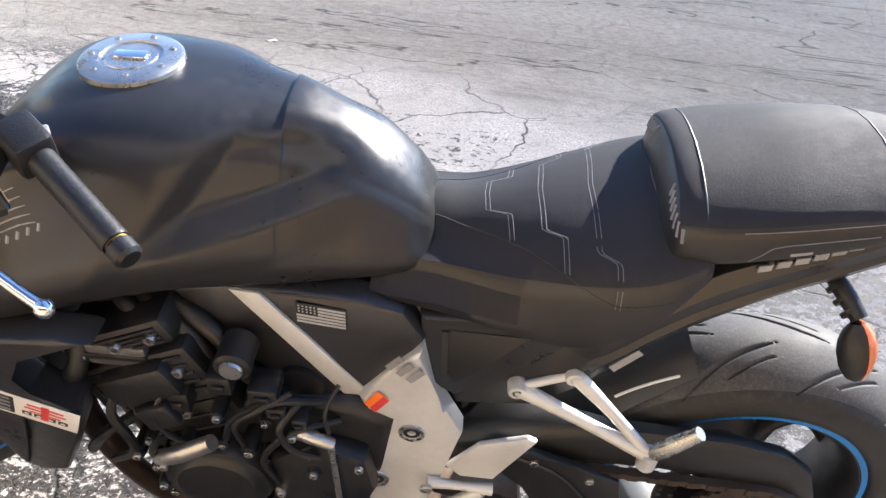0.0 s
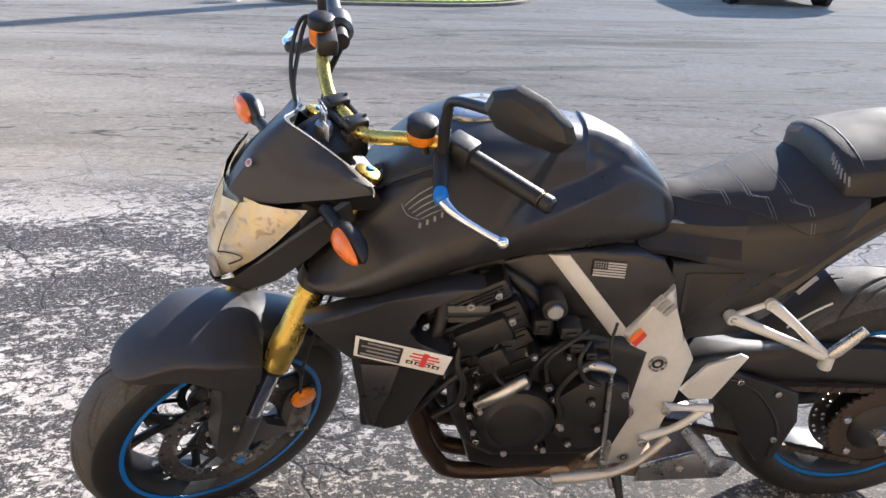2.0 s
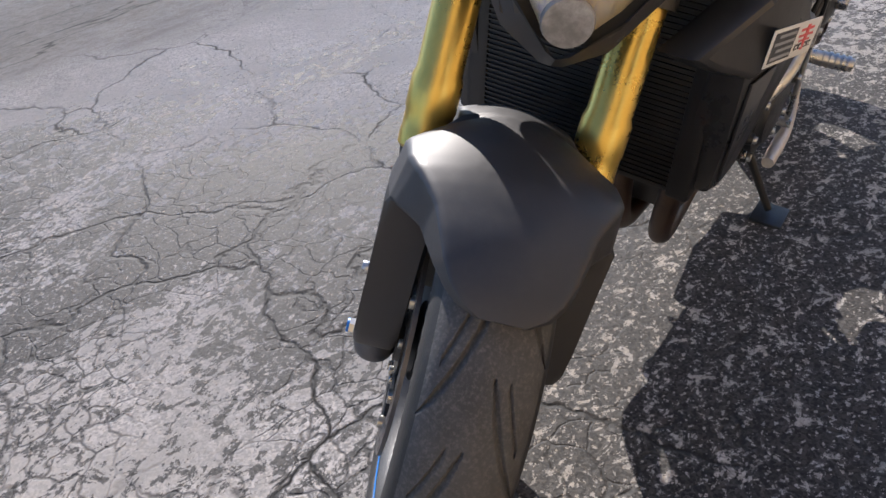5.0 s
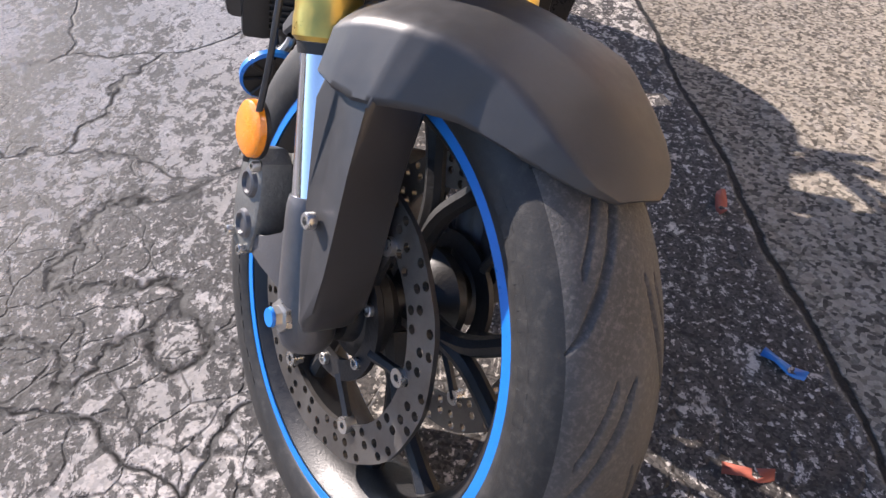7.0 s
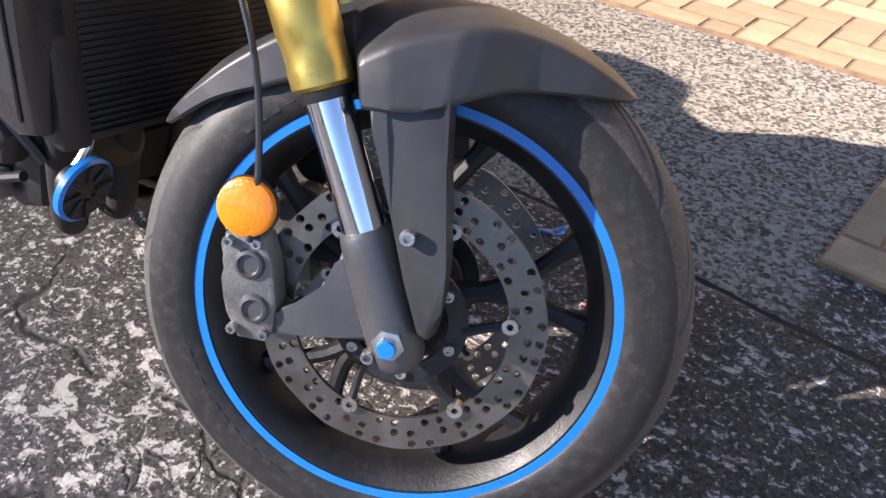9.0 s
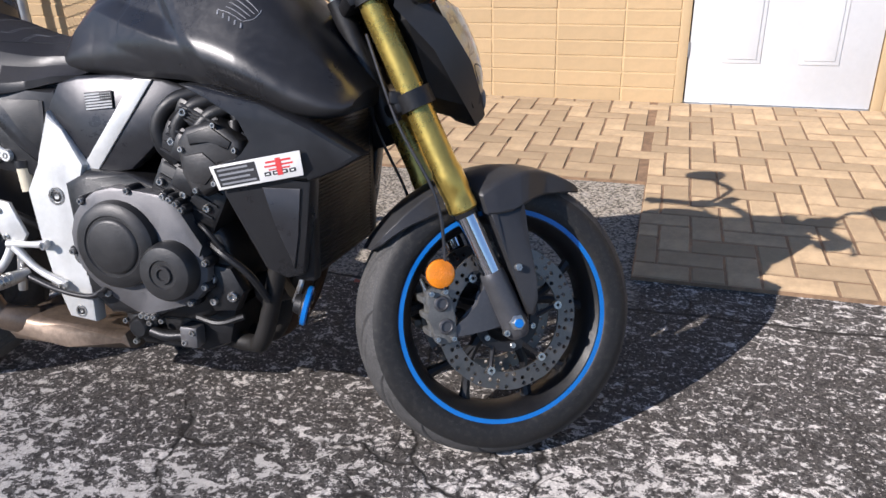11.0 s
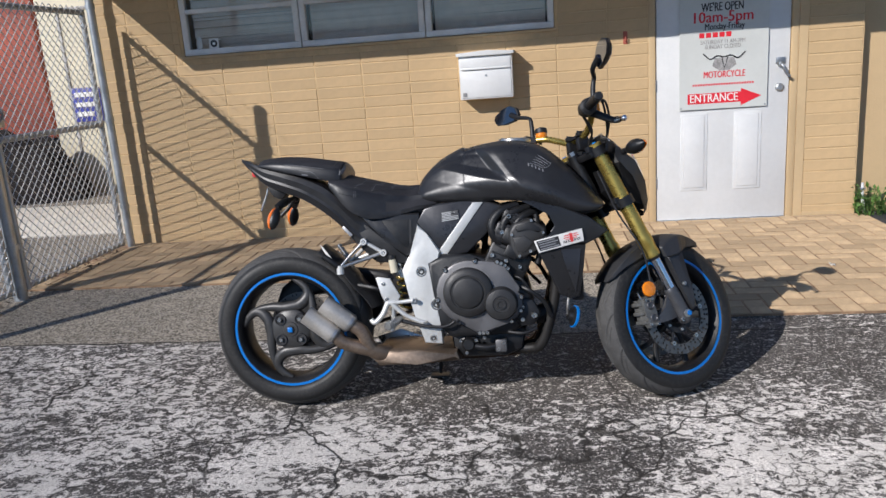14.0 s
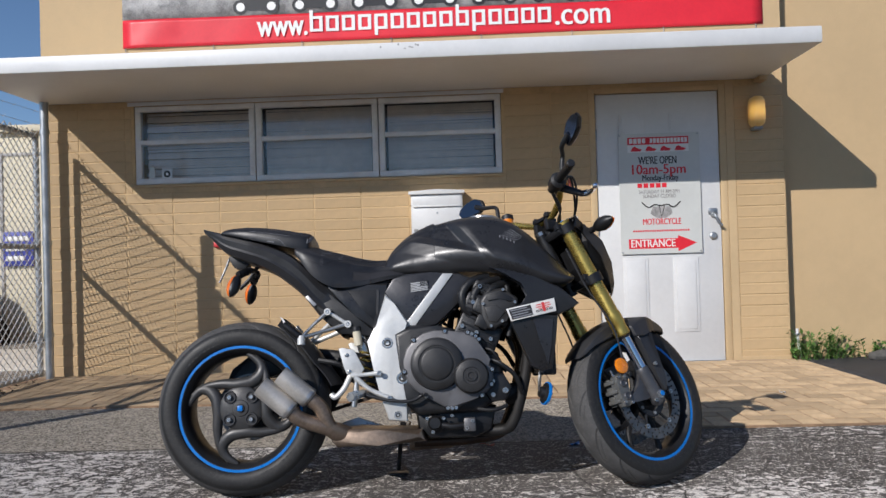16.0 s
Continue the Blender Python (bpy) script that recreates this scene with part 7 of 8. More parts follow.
# window band: three units, each with two panes, blinds behind
XS = (WIN[0], -0.788, 0.168, WIN[1])
for i in range(3):
    a, b = XS[i] + 0.004, XS[i + 1] - 0.004
    z0, z1 = WIN[2] + 0.004, WIN[3] - 0.004
    wn_ = thing("window_%d" % (i + 1), "aluminium awning window with two panes and closed blinds", "window", kind="structure")
    zm = (z0 + z1) / 2 + 0.022
    for nm, lo, hi in (("window_frame", (a, z0), (b, z0 + 0.045)), ("window_frame", (a, z1 - 0.04), (b, z1)), ("window_frame", (a, z0 + 0.045), (a + 0.045, z1 - 0.04)), ("window_frame", (b - 0.045, z0 + 0.045), (b, z1 - 0.04)), ("glazing_bar", (a + 0.045, zm - 0.018), (b - 0.045, zm + 0.018))):
        part(nm, box(bmesh.new(), (lo[0], WALL_Y + 0.004, lo[1]), (hi[0], WALL_Y + 0.055, hi[1]), 0.004), ALU, wn_)
    for lo, hi in ((z0 + 0.045, zm - 0.018), (zm + 0.018, z1 - 0.04)):
        pn = part("pane", boxes(((a + 0.043, WALL_Y + 0.028, lo - 0.002), (b - 0.043, WALL_Y + 0.032, hi + 0.002))), PANE, wn_, smooth=False)
        pn.visible_shadow = False
    n = 0
    z = z0 + 0.06
    bl = thing("window_blind", "closed grey slatted window blind", "blind", group="blinds behind the windows")
    while z < z1 - 0.05:
        bm = boxes(((a + 0.06, -0.0105, -0.0006), (b - 0.06, 0.0105, 0.0006)))
        bmesh.ops.transform(bm, matrix=Matrix.Translation((0, WALL_Y + 0.10, z)) @ Matrix.Rotation(radians(72 + 5 * math.sin(n * 2.4)), 4, "X") @ Matrix.Rotation(radians(0.35 * math.sin(n * 1.7 + i)), 4, "Y"), verts=bm.verts)
        part("slat", bm, BLIND, bl, smooth=False)
        z += 0.019
        n += 1
part("window_sill", box(bmesh.new(), (WIN[0] - 0.02, WALL_Y - 0.016, WIN[2] - 0.022), (WIN[1] + 0.02, WALL_Y + 0.05, WIN[2] - 0.001), 0.004), STUCCO, None, "tan painted window sill", kind="structure")
part("window_head", box(bmesh.new(), (WIN[0] - 0.05, WALL_Y - 0.002, WIN[3] + 0.001), (WIN[1] + 0.02, WALL_Y + 0.009, 2.127), 0.001), WHITE, None, "pale band above the windows", kind="structure")
stk = thing("window_sticker", "small white sticker inside the window pane", "sticker", pose(-1.495, WALL_Y + 0.0275, 1.565))
part("sheet", box(bmesh.new(), (-0.040, -0.001, -0.04), (0.040, 0.0, 0.04), 0.0003), VINYL_WHITE, stk)
part("emblem", lathe([(0.012, -0.0016), (0.027, -0.0016), (0.027, -0.001), (0.012, -0.001)], 20, "Y", closed=True), INK, stk)
part("paper_note", box(bmesh.new(), (-0.135, -0.001, -0.03), (-0.095, 0.0, 0.055), 0.0003), PANEL_GREY, stk)

# door with casing, panels, lock, and the poster on it
trim = thing("door_casing", "tan painted door casing", "door casing", kind="structure")
for lo, hi in (((DHOLE[0], 0.0), (DOOR[0] - 0.006, DHOLE[3])), ((DOOR[1] + 0.006, 0.0), (DHOLE[1], DHOLE[3])), ((DOOR[0] - 0.006, DOOR[3] + 0.006), (DOOR[1] + 0.006, DHOLE[3]))):
    part("casing_board", box(bmesh.new(), (lo[0], WALL_Y - 0.004, lo[1]), (hi[0], WALL_Y + 0.12, hi[1]), 0.004), TAN, trim)
# added black sheet behind the leaf, puts shade into the door gaps
part("dark_gap_backing", boxes(((DOOR[0] - 0.006, WALL_Y + 0.062, 0.0), (DOOR[1] + 0.006, WALL_Y + 0.085, DOOR[3] + 0.006))), INK, trim, smooth=False)
part("threshold", box(bmesh.new(), (DOOR[0] - 0.006, WALL_Y - 0.01, 0.0), (DOOR[1] + 0.006, WALL_Y + 0.06, 0.013), 0.003), GALV, trim)
door = thing("door_1", "white six-panel entrance door, closed", "door", kind="structure")
D0 = WALL_Y + 0.008
part("door_leaf", box(bmesh.new(), (DOOR[0], D0, DOOR[2]), (DOOR[1], D0 + 0.045, DOOR[3]), 0.003), WHITE, door)
for x0, x1 in ((2.003, 2.193), (2.380, 2.570)):
    for z0, z1 in ((0.235, 0.800), (0.93, 1.55), (1.685, 1.895)):
        pnl = part("door_panel", prism([(x0, z0), (x1, z0), (x1, z1), (x0, z1)], D0 - 0.0055, D0 + 0.002, 0.004), WHITE, door)
        part("panel_field", prism([(x0 + 0.022, z0 + 0.022), (x1 - 0.022, z0 + 0.022), (x1 - 0.022, z1 - 0.022), (x0 + 0.022, z1 - 0.022)], D0 - 0.0105, D0 - 0.005, 0.004), WHITE, pnl)
for z in (0.3, 1.02, 1.75):
    part("hinge", rod((DOOR[0] - 0.003, D0 - 0.004, z - 0.04), (DOOR[0] - 0.003, D0 - 0.004, z + 0.04), 0.006), GALV, door)
part("lock_cover", box(bmesh.new(), (2.655, D0 - 0.012, 1.120), (2.720, D0, 1.165), 0.004), GALV, door)
part("door_handle", tube([(2.690, D0, 1.112), (2.690, D0 - 0.05, 1.112), (2.715, D0 - 0.055, 1.055), (2.742, D0 - 0.052, 1.030)], [0.020, 0.012, 0.011, 0.009], 12, 5), GALV, door, "steel lever handle")
part("deadbolt", lathe([(0.0001, -0.018), (0.018, -0.018), (0.028, -0.010), (0.030, 0.0)], 24, "Y", (2.688, D0, 0.955)), GALV, door)

post_ = thing("door_poster", "grey and red shop-hours poster screwed to the door", "poster")
PY = D0 - 0.0125
part("poster_sheet", boxes(((1.992, PY - 0.003, 0.832), (2.600, PY, 1.745))), PANEL_GREY, post_, smooth=False)
part("title_bar", boxes(((2.062, PY - 0.004, 1.660), (2.520, PY - 0.003, 1.716))), RED, post_, smooth=False)
for i, (u, w) in enumerate([(0.005 + 0.034 * k, 0.040) for k in range(4)]):
    part("title_block", boxes(((2.070 + u * 0.95, PY - 0.005, 1.670), (2.070 + u * 0.95 + w * 0.62, PY - 0.004, 1.707))), VINYL_WHITE, post_, smooth=False)
for k in range(11):
    part("title_block", boxes(((2.232 + 0.026 * k - 0.002, PY - 0.0052, 1.671), (2.232 + 0.026 * k + 0.018, PY - 0.0042, 1.706))), VINYL_WHITE, post_, smooth=False)
part("picture_strip", boxes(((2.062, PY - 0.0038, 1.602), (2.520, PY - 0.003, 1.659))), VINYL_WHITE, post_, smooth=False)
for k in range(4):
    x = 2.085 + 0.11 * k
    bm = prism([(x, 1.610), (x + 0.07, 1.610), (x + 0.085, 1.625), (x + 0.055, 1.633), (x + 0.03, 1.648), (x + 0.012, 1.638)], PY - 0.0046, PY - 0.0038)
    part("vehicle_shape", bm, RED, post_, smooth=False)
text("WE'RE OPEN", 0.082, 2.285, 1.537, PY - 0.004, INK, post_, width=0.285)
text("10am-5pm", 0.105, 2.285, 1.468, PY - 0.004, RED, post_, width=0.40)
text("Monday-Friday", 0.062, 2.300, 1.405, PY - 0.004, INK, post_, width=0.270)
for k in range(5):
    part("red_square", boxes(((2.128 + 0.046 * k, PY - 0.004, 1.332), (2.163 + 0.046 * k, PY - 0.003, 1.366))), RED, post_, smooth=False)
text("SATURDAY 11 AM-3PM", 0.040, 2.290, 1.300, PY - 0.004, GREY_PRINT, post_, width=0.305)
text("SUNDAY CLOSED", 0.040, 2.290, 1.266, PY - 0.004, GREY_PRINT, post_, width=0.245)
# motorcycle drawing: bars, lamp, tank lines
part("drawing_bar", tube([(2.155, PY - 0.004, 1.223), (2.205, PY - 0.004, 1.182), (2.25, PY - 0.004, 1.203), (2.30, PY - 0.004, 1.195), (2.35, PY - 0.004, 1.203), (2.395, PY - 0.004, 1.182), (2.445, PY - 0.004, 1.223)], 0.005, 6, 4), INK, post_)
part("drawing_lamp", lathe([(0.030, -0.001), (0.046, -0.001), (0.046, 0.0), (0.030, 0.0)], 24, "Y", (2.302, PY - 0.004, 1.153), closed=True), GREY_PRINT, post_)
part("drawing_tank", prism([(2.235, 1.188), (2.37, 1.188), (2.385, 1.135), (2.335, 1.100), (2.27, 1.100), (2.22, 1.135)], PY - 0.0038, PY - 0.003), GREY_PRINT, post_, smooth=False)
part("drawing_fork", tube([(2.285, PY - 0.0045, 1.196), (2.302, PY - 0.0045, 1.109), (2.325, PY - 0.0045, 1.193)], 0.0035, 6, 1), INK, post_)
text("MOTORCYCLE", 0.066, 2.303, 1.072, PY - 0.004, RED, post_, width=0.285)
for k in range(24):
    part("address_bar", boxes(((2.085 + 0.0178 * k, PY - 0.004, 0.998), (2.097 + 0.0178 * k, PY - 0.003, 1.012))), RED, post_, smooth=False)
part("arrow", prism([(2.050, 0.872), (2.420, 0.872), (2.420, 0.846), (2.560, 0.908), (2.420, 0.968), (2.420, 0.945), (2.050, 0.945)], PY - 0.0042, PY - 0.003), RED, post_, smooth=False)
text("ENTRANCE", 0.082, 2.232, 0.908, PY - 0.0052, VINYL_WHITE, post_, width=0.33)
for x, z in ((2.005, 0.845), (2.587, 0.845), (2.005, 1.732), (2.587, 1.732)):
    part("poster_screw", lathe([(0.0001, -0.006), (0.006, -0.005), (0.007, -0.003)], 10, "Y", (x, PY, z)), GALV, post_)

# banner on the upper wall
ban = thing("banner", "red and white vinyl shop banner with a grey photo print", "banner")
BY = WALL_Y - 0.010


def sheet(x0, x1, z0, z1, y, material, name, nx=60, nz=8):
    """A hung sheet with slack folds running up from its lower left corner."""
    bm = bmesh.new()
    g = [[bm.verts.new((x0 + (x1 - x0) * i / nx, y - 0.012 * max(0, math.sin((x0 + (x1 - x0) * i / nx + 1.8) * 9 - (z0 + (z1 - z0) * j / nz) * 5)) * math.exp(-max(0, (x0 + (x1 - x0) * i / nx) + 1.7) * 1.6)
                        - 0.003 * math.sin(3 * (x0 + (x1 - x0) * i / nx)), z0 + (z1 - z0) * j / nz)) for j in range(nz + 1)] for i in range(nx + 1)]
    for i in range(nx):
        for j in range(nz):
            bm.faces.new((g[i][j], g[i + 1][j], g[i + 1][j + 1], g[i][j + 1]))
    ob = part(name, bm, material, ban, angle=70)
    so = ob.modifiers.new("thickness", "SOLIDIFY")
    so.thickness = 0.0015
    return ob


sheet(-1.80, 3.105, 2.545, 2.765, BY, RED, "red_field")
sheet(-1.80, 3.105, 2.766, 3.75, BY, GREY_PRINT, "photo_field")
text("www.", 0.25, -0.545, 2.672, BY - 0.008, VINYL_WHITE, ban, width=0.385)
text(".com", 0.25, 1.755, 2.672, BY - 0.008, VINYL_WHITE, ban, width=0.41)
for k in range(15):
    x = -0.335 + 0.125 * k
    hgt = 0.165 if k in (0, 9) else 0.118
    lo = 2.618 - (0.045 if k in (4, 10) else 0)
    t = 0.026
    top = 2.618 + 0.118
    bm = boxes(((x, BY - 0.0095, 2.618), (x + t, BY - 0.0075, top)), ((x + 0.100 - t, BY - 0.0095, 2.618), (x + 0.100, BY - 0.0075, top)), ((x + t, BY - 0.0095, 2.618), (x + 0.100 - t, BY - 0.0075, 2.618 + t * 0.8)),
               ((x + t, BY - 0.0095, top - t * 0.8), (x + 0.100 - t, BY - 0.0075, top)))
    if hgt > 0.12:
        box(bm, (x, BY - 0.0095, top), (x + t, BY - 0.0075, 2.618 + hgt))
    if lo < 2.6:
        box(bm, (x, BY - 0.0095, lo), (x + t, BY - 0.0075, 2.618))
    part("name_block", bm, VINYL_WHITE, ban, smooth=False)
rng = random.Random(11)
for k in range(9):
    x = -0.9 + 0.46 * k
    part("photo_shape", prism([(x, 2.80), (x + 0.30, 2.80), (x + 0.34, 2.90), (x + 0.20, 3.0), (x + 0.05, 2.95)], BY - 0.0075, BY - 0.0065), INK, ban, smooth=False)
    for q in (0.03, 0.27):
        part("photo_wheel", lathe([(0.035, -0.001), (0.058, -0.001), (0.058, 0.0), (0.035, 0.0)], 18, "Y", (x + q, BY - 0.008, 2.83), closed=True), INK, ban)
        part("photo_wheel", lathe([(0.0001, -0.001), (0.034, -0.001), (0.034, 0.0), (0.0001, 0.0)], 18, "Y", (x + q, BY - 0.008, 2.83)), VINYL_WHITE, ban)
for k in range(8):
    part("tie_wire", rod((-1.78 + 0.69 * k, BY - 0.006, 2.55), (-1.78 + 0.69 * k, BY - 0.002, 2.50), 0.003, 6), GALV, ban)

# mailbox
mb = thing("mailbox", "white metal wall mailbox with flap", "mailbox")
MX0, MX1, MZ0, MZ1 = 0.415, 0.800, 1.018, 1.345
part("box_body", box(bmesh.new(), (MX0, WALL_Y - 0.150, MZ0), (MX1, WALL_Y + 0.002, MZ1 - 0.02), 0.006), WHITE, mb)
part("box_lid", prism([(MX0 - 0.016, MZ1 - 0.02), (MX1 + 0.016, MZ1 - 0.02), (MX1 + 0.016, MZ1 + 0.004), (0.61, MZ1 + 0.016), (MX0 - 0.016, MZ1 + 0.004)], WALL_Y - 0.172, WALL_Y + 0.001, 0.003), WHITE, mb)
part("mail_flap", box(bmesh.new(), (MX0 + 0.012, WALL_Y - 0.158, MZ1 - 0.108), (MX1 - 0.012, WALL_Y - 0.151, MZ1 - 0.034), 0.004), WHITE, mb)
part("flap_lip", box(bmesh.new(), (MX0 + 0.016, WALL_Y - 0.166, MZ1 - 0.116), (MX1 - 0.016, WALL_Y - 0.156, MZ1 - 0.106), 0.003), WHITE, mb)
part("box_door", box(bmesh.new(), (MX0 + 0.012, WALL_Y - 0.156, MZ0 + 0.012), (MX1 - 0.012, WALL_Y - 0.1515, MZ1 - 0.124), 0.003), WHITE, mb)
part("lock", lathe([(0.0001, -0.004), (0.007, -0.004), (0.008, 0)], 14, "Y", (0.61, WALL_Y - 0.156, MZ1 - 0.16)), GALV, mb)
part("corner_label", box(bmesh.new(), (MX0 + 0.02, WALL_Y - 0.1575, MZ0 + 0.02), (MX0 + 0.05, WALL_Y - 0.1562, MZ0 + 0.05), 0.0003), GREY_PRINT, mb)

# bulkhead lamp, lit
m_, nt_, p_ = blank("lamp_glow")
p_.inputs["Base Color"].default_value = (0.75, 0.52, 0.22, 1)
p_.inputs["Emission Color"].default_value = (1.0, 0.52, 0.10, 1)
tc_ = nd(nt_, "TexCoord").outputs["Object"]
gd_ = nd(nt_, "VectorMath", {0: tc_, 1: (3.02, WALL_Y - 0.09, 1.872)}, operation="DISTANCE").outputs["Value"]
nt_.links.new(ramp(nt_, gd_, 0.02, 0.10, 1.0, 0.06), p_.inputs["Emission Strength"])
p_.inputs["Roughness"].default_value = 0.35
lampo = thing("wall_lamp", "oval bulkhead wall lamp with glowing amber glass", "wall lamp")
rings = []
for f, y in ((1.0, 0.0), (1.0, 0.045), (0.93, 0.075), (0.72, 0.10), (0.3, 0.112)):
    rings.append([Vector((3.020 + 0.054 * f * math.copysign(abs(math.cos(b)) ** 0.8, math.cos(b)), WALL_Y - 0.018 - y, 1.872 + (0.062 * f * math.sin(b) + math.copysign(0.055, math.sin(b)) * min(1, abs(math.sin(b)) * 3)))) for b in (2 * math.pi * k / 28 for k in range(28))])
part("lamp_glass", loft(rings), m_, lampo, "amber ribbed glass")
part("lamp_base", loft([[v + Vector((0, 0.020 + 0.01 * k, 0)) + (v - Vector((3.02, v.y, 1.872))) * 0.12 for v in rings[0]] for k in (-1, 0)]), TAN, lampo)
part("lamp_collar", box(bmesh.new(), (2.985, WALL_Y - 0.08, 1.735), (3.055, WALL_Y - 0.002, 1.762), 0.010), GALV, lampo)

# downpipe stub at the corner
dp = thing("drain_pipe", "short white drain pipe at the wall corner", "drain pipe")
part("pipe", tube([(3.275, WALL_Y - 0.02, 0.24), (3.277, WALL_Y - 0.03, 0.13), (3.284, WALL_Y - 0.06, 0.02)], 0.010, 12, 4), WHITE, dp)
part("clip", box(bmesh.new(), (3.258, WALL_Y - 0.04, 0.19), (3.292, WALL_Y + 0.0, 0.205), 0.003), GALV, dp)
cb = thing("old_hook", "small rusty cable hook on the wall", "hook")
part("hook_plate", box(bmesh.new(), (1.60, WALL_Y - 0.006, 1.33), (1.63, WALL_Y + 0.002, 1.42), 0.002), RUST_RED, cb)
part("hook_arm", tube([(1.615, WALL_Y - 0.004, 1.36), (1.615, WALL_Y - 0.03, 1.355), (1.615, WALL_Y - 0.032, 1.385)], 0.004, 8, 3), RUST_RED, cb)

# ---- chain-link fence with gate ----
FX = -2.385


def mesh_panel(y0, y1, z0, z1, x):
    """Woven wire diamonds, drawn as thin three-sided wires."""
    bm = bmesh.new()
    step, r = 0.068, 0.0036
    h = z1 - z0

    def wire(a, b, dx):
        d = (b - a).normalized()
        u = Vector((1, 0, 0))
        w = d.cross(u)
        rings = []
        for p in (a, b):
            rings.append([p + Vector((dx, 0, 0)) + (u * math.cos(t) + w * math.sin(t)) * r for t in (0, 2.094, 4.189)])
        loft(rings, caps=False, bm=bm)
    k = -h
    while k < (y1 - y0):
        for s in (1, -1):
            if s > 0:
                a, b = Vector((x, y0 + k, z0)), Vector((x, y0 + k + h, z1))
            else:
                a, b = Vector((x, y0 + k + h, z0)), Vector((x, y0 + k, z1))
            for lim, sign in ((y0, 1), (y1, -1)):
                for p, q in ((a, b), (b, a)):
                    if sign * (p.y - lim) < 0:
                        t = (lim - p.y) / (q.y - p.y) if abs(q.y - p.y) > 1e-9 else 0
                        p.z, p.y = p.z + (q.z - p.z) * t, lim
            if (b - a).length > 0.02:
                wire(a, b, 0.002 * s)
        k += step
    return bm


def gate(name, label, y0, y1, zt, cat):
    g = thing(name, label, cat)
    for y in (y0, y1):
        part("stile", rod((FX, y, 0.05), (FX, y, zt), 0.021, 14), GALV, g)
    for z in (0.07, 1.02, zt - 0.02):
        part("rail", rod((FX, y0, z), (FX, y1, z), 0.021, 14), GALV, g)
    part("wire_mesh", mesh_panel(y0, y1, 0.06, zt + 0.02, FX + 0.024), WIRE, g, "diamond wire mesh", smooth=False)
    for z in (0.30, 0.75, 1.3, 1.75):
        part("tie_band", rod((FX - 0.024, y0, z), (FX + 0.027, y0, z), 0.006, 8), GALV, g)
        part("tie_band", rod((FX - 0.024, y1, z), (FX + 0.027, y1, z), 0.006, 8), GALV, g)
    return g


gate("fence_gate", "galvanised chain-link gate standing beside the wall", 1.66, 2.83, 1.87, "gate")
gate("chain_link_fence", "galvanised chain-link fence between steel posts", 0.45, 1.50, 1.87, "fence")


def fence_post(y, r, h, label):
    p = thing("fence_post", label, "fence post", group="posts of the chain-link fence")
    part("post", rod((FX, y, 0.0), (FX, y, h), r, 18), GALV, p)
    part("post_cap", lathe([(r * 1.08, -0.02), (r * 1.08, 0.0), (r * 0.8, 0.02), (0.0001, 0.028)], 18, "Z", (FX, y, h)), GALV, p)
    for z in (0.35, 1.05, 1.9):
        part("hinge_band", lathe([(r * 1.02, -0.016), (r * 1.2, -0.016), (r * 1.2, 0.016), (r * 1.02, 0.016)], 18, "Z", (FX, y, z), closed=True), GALV, p)
    return p


fence_post(2.955, 0.030, 2.14, "galvanised end post bolted by the wall")
fence_post(1.58, 0.042, 2.20, "thick galvanised gate post with latch")
fence_post(0.40, 0.036, 2.14, "galvanised line post of the chain-link fence")
lt = thing("gate_latch", "steel fork latch on the gate post", "latch")
part("latch_fork", box(bmesh.new(), (FX - 0.05, 1.60, 1.10), (FX + 0.05, 1.70, 1.16), 0.006), GALV, lt)
part("latch_arm", tube([(FX + 0.04, 1.66, 1.13), (FX + 0.10, 1.63, 1.18), (FX + 0.08, 1.60, 1.24)], 0.010, 8, 3), GALV, lt)
bw = thing("barbed_wire", "three strands of barbed wire above the fence", "barbed wire")
for i in range(3):
    z = 2.155 - 0.103 * i
    part("strand", tube([(FX - 0.02, 2.96, z), (FX - 0.02, 2.2, z - 0.012), (FX - 0.02, 1.58, z), (FX - 0.02, 0.40, z - 0.01)], 0.0014, 5, 6), GALV, bw)
    for k in range(20):
        y = 0.45 + 0.127 * k
        c = Vector((FX - 0.02, y, z - 0.006))
        part("barb", tube([c + Vector((0.010, 0.005, 0.010)), c + Vector((-0.010, -0.005, -0.010))], 0.0012, 4, 1), GALV, bw)

# ---- yard behind the fence ----
shed = thing("cream_shed", "cream painted metal shed with a framed door", "shed")
SY = 6.15
part("shed_wall", box(bmesh.new(), (-5.02, SY, 0.0), (-2.75, 8.6, 2.50), 0.01), CREAM, shed)
part("shed_roof", box(bmesh.new(), (-5.10, SY - 0.08, 2.50), (-2.72, 8.7, 2.58), 0.01), CREAM, shed)
for x in (-4.76, -4.05):
    part("door_jamb", box(bmesh.new(), (x, SY - 0.014, 0.0), (x + 0.036, SY, 2.22), 0.003), GREY_PRINT, shed)
part("door_head", box(bmesh.new(), (-4.76, SY - 0.014, 2.22), (-4.014, SY, 2.256), 0.003), GREY_PRINT, shed)
for k in range(9):
    part("wall_rib", box(bmesh.new(), (-3.95 + 0.13 * k, SY - 0.012, 0.0), (-3.92 + 0.13 * k, SY, 2.48), 0.003), CREAM, shed)
bs = thing("blue_sign", "small blue sign with white lettering bars", "sign")
part("sign_board", box(bmesh.new(), (-4.71, SY - 0.042, 0.90), (-4.345, SY - 0.026, 1.31), 0.002), BLUE_SIGN, bs)
for z, w in ((1.20, 0.28), (1.08, 0.25), (0.965, 0.22)):
    part("lettering_bar", box(bmesh.new(), (-4.68, SY - 0.046, z), (-4.68 + w, SY - 0.041, z + 0.055), 0.001), VINYL_WHITE, bs)
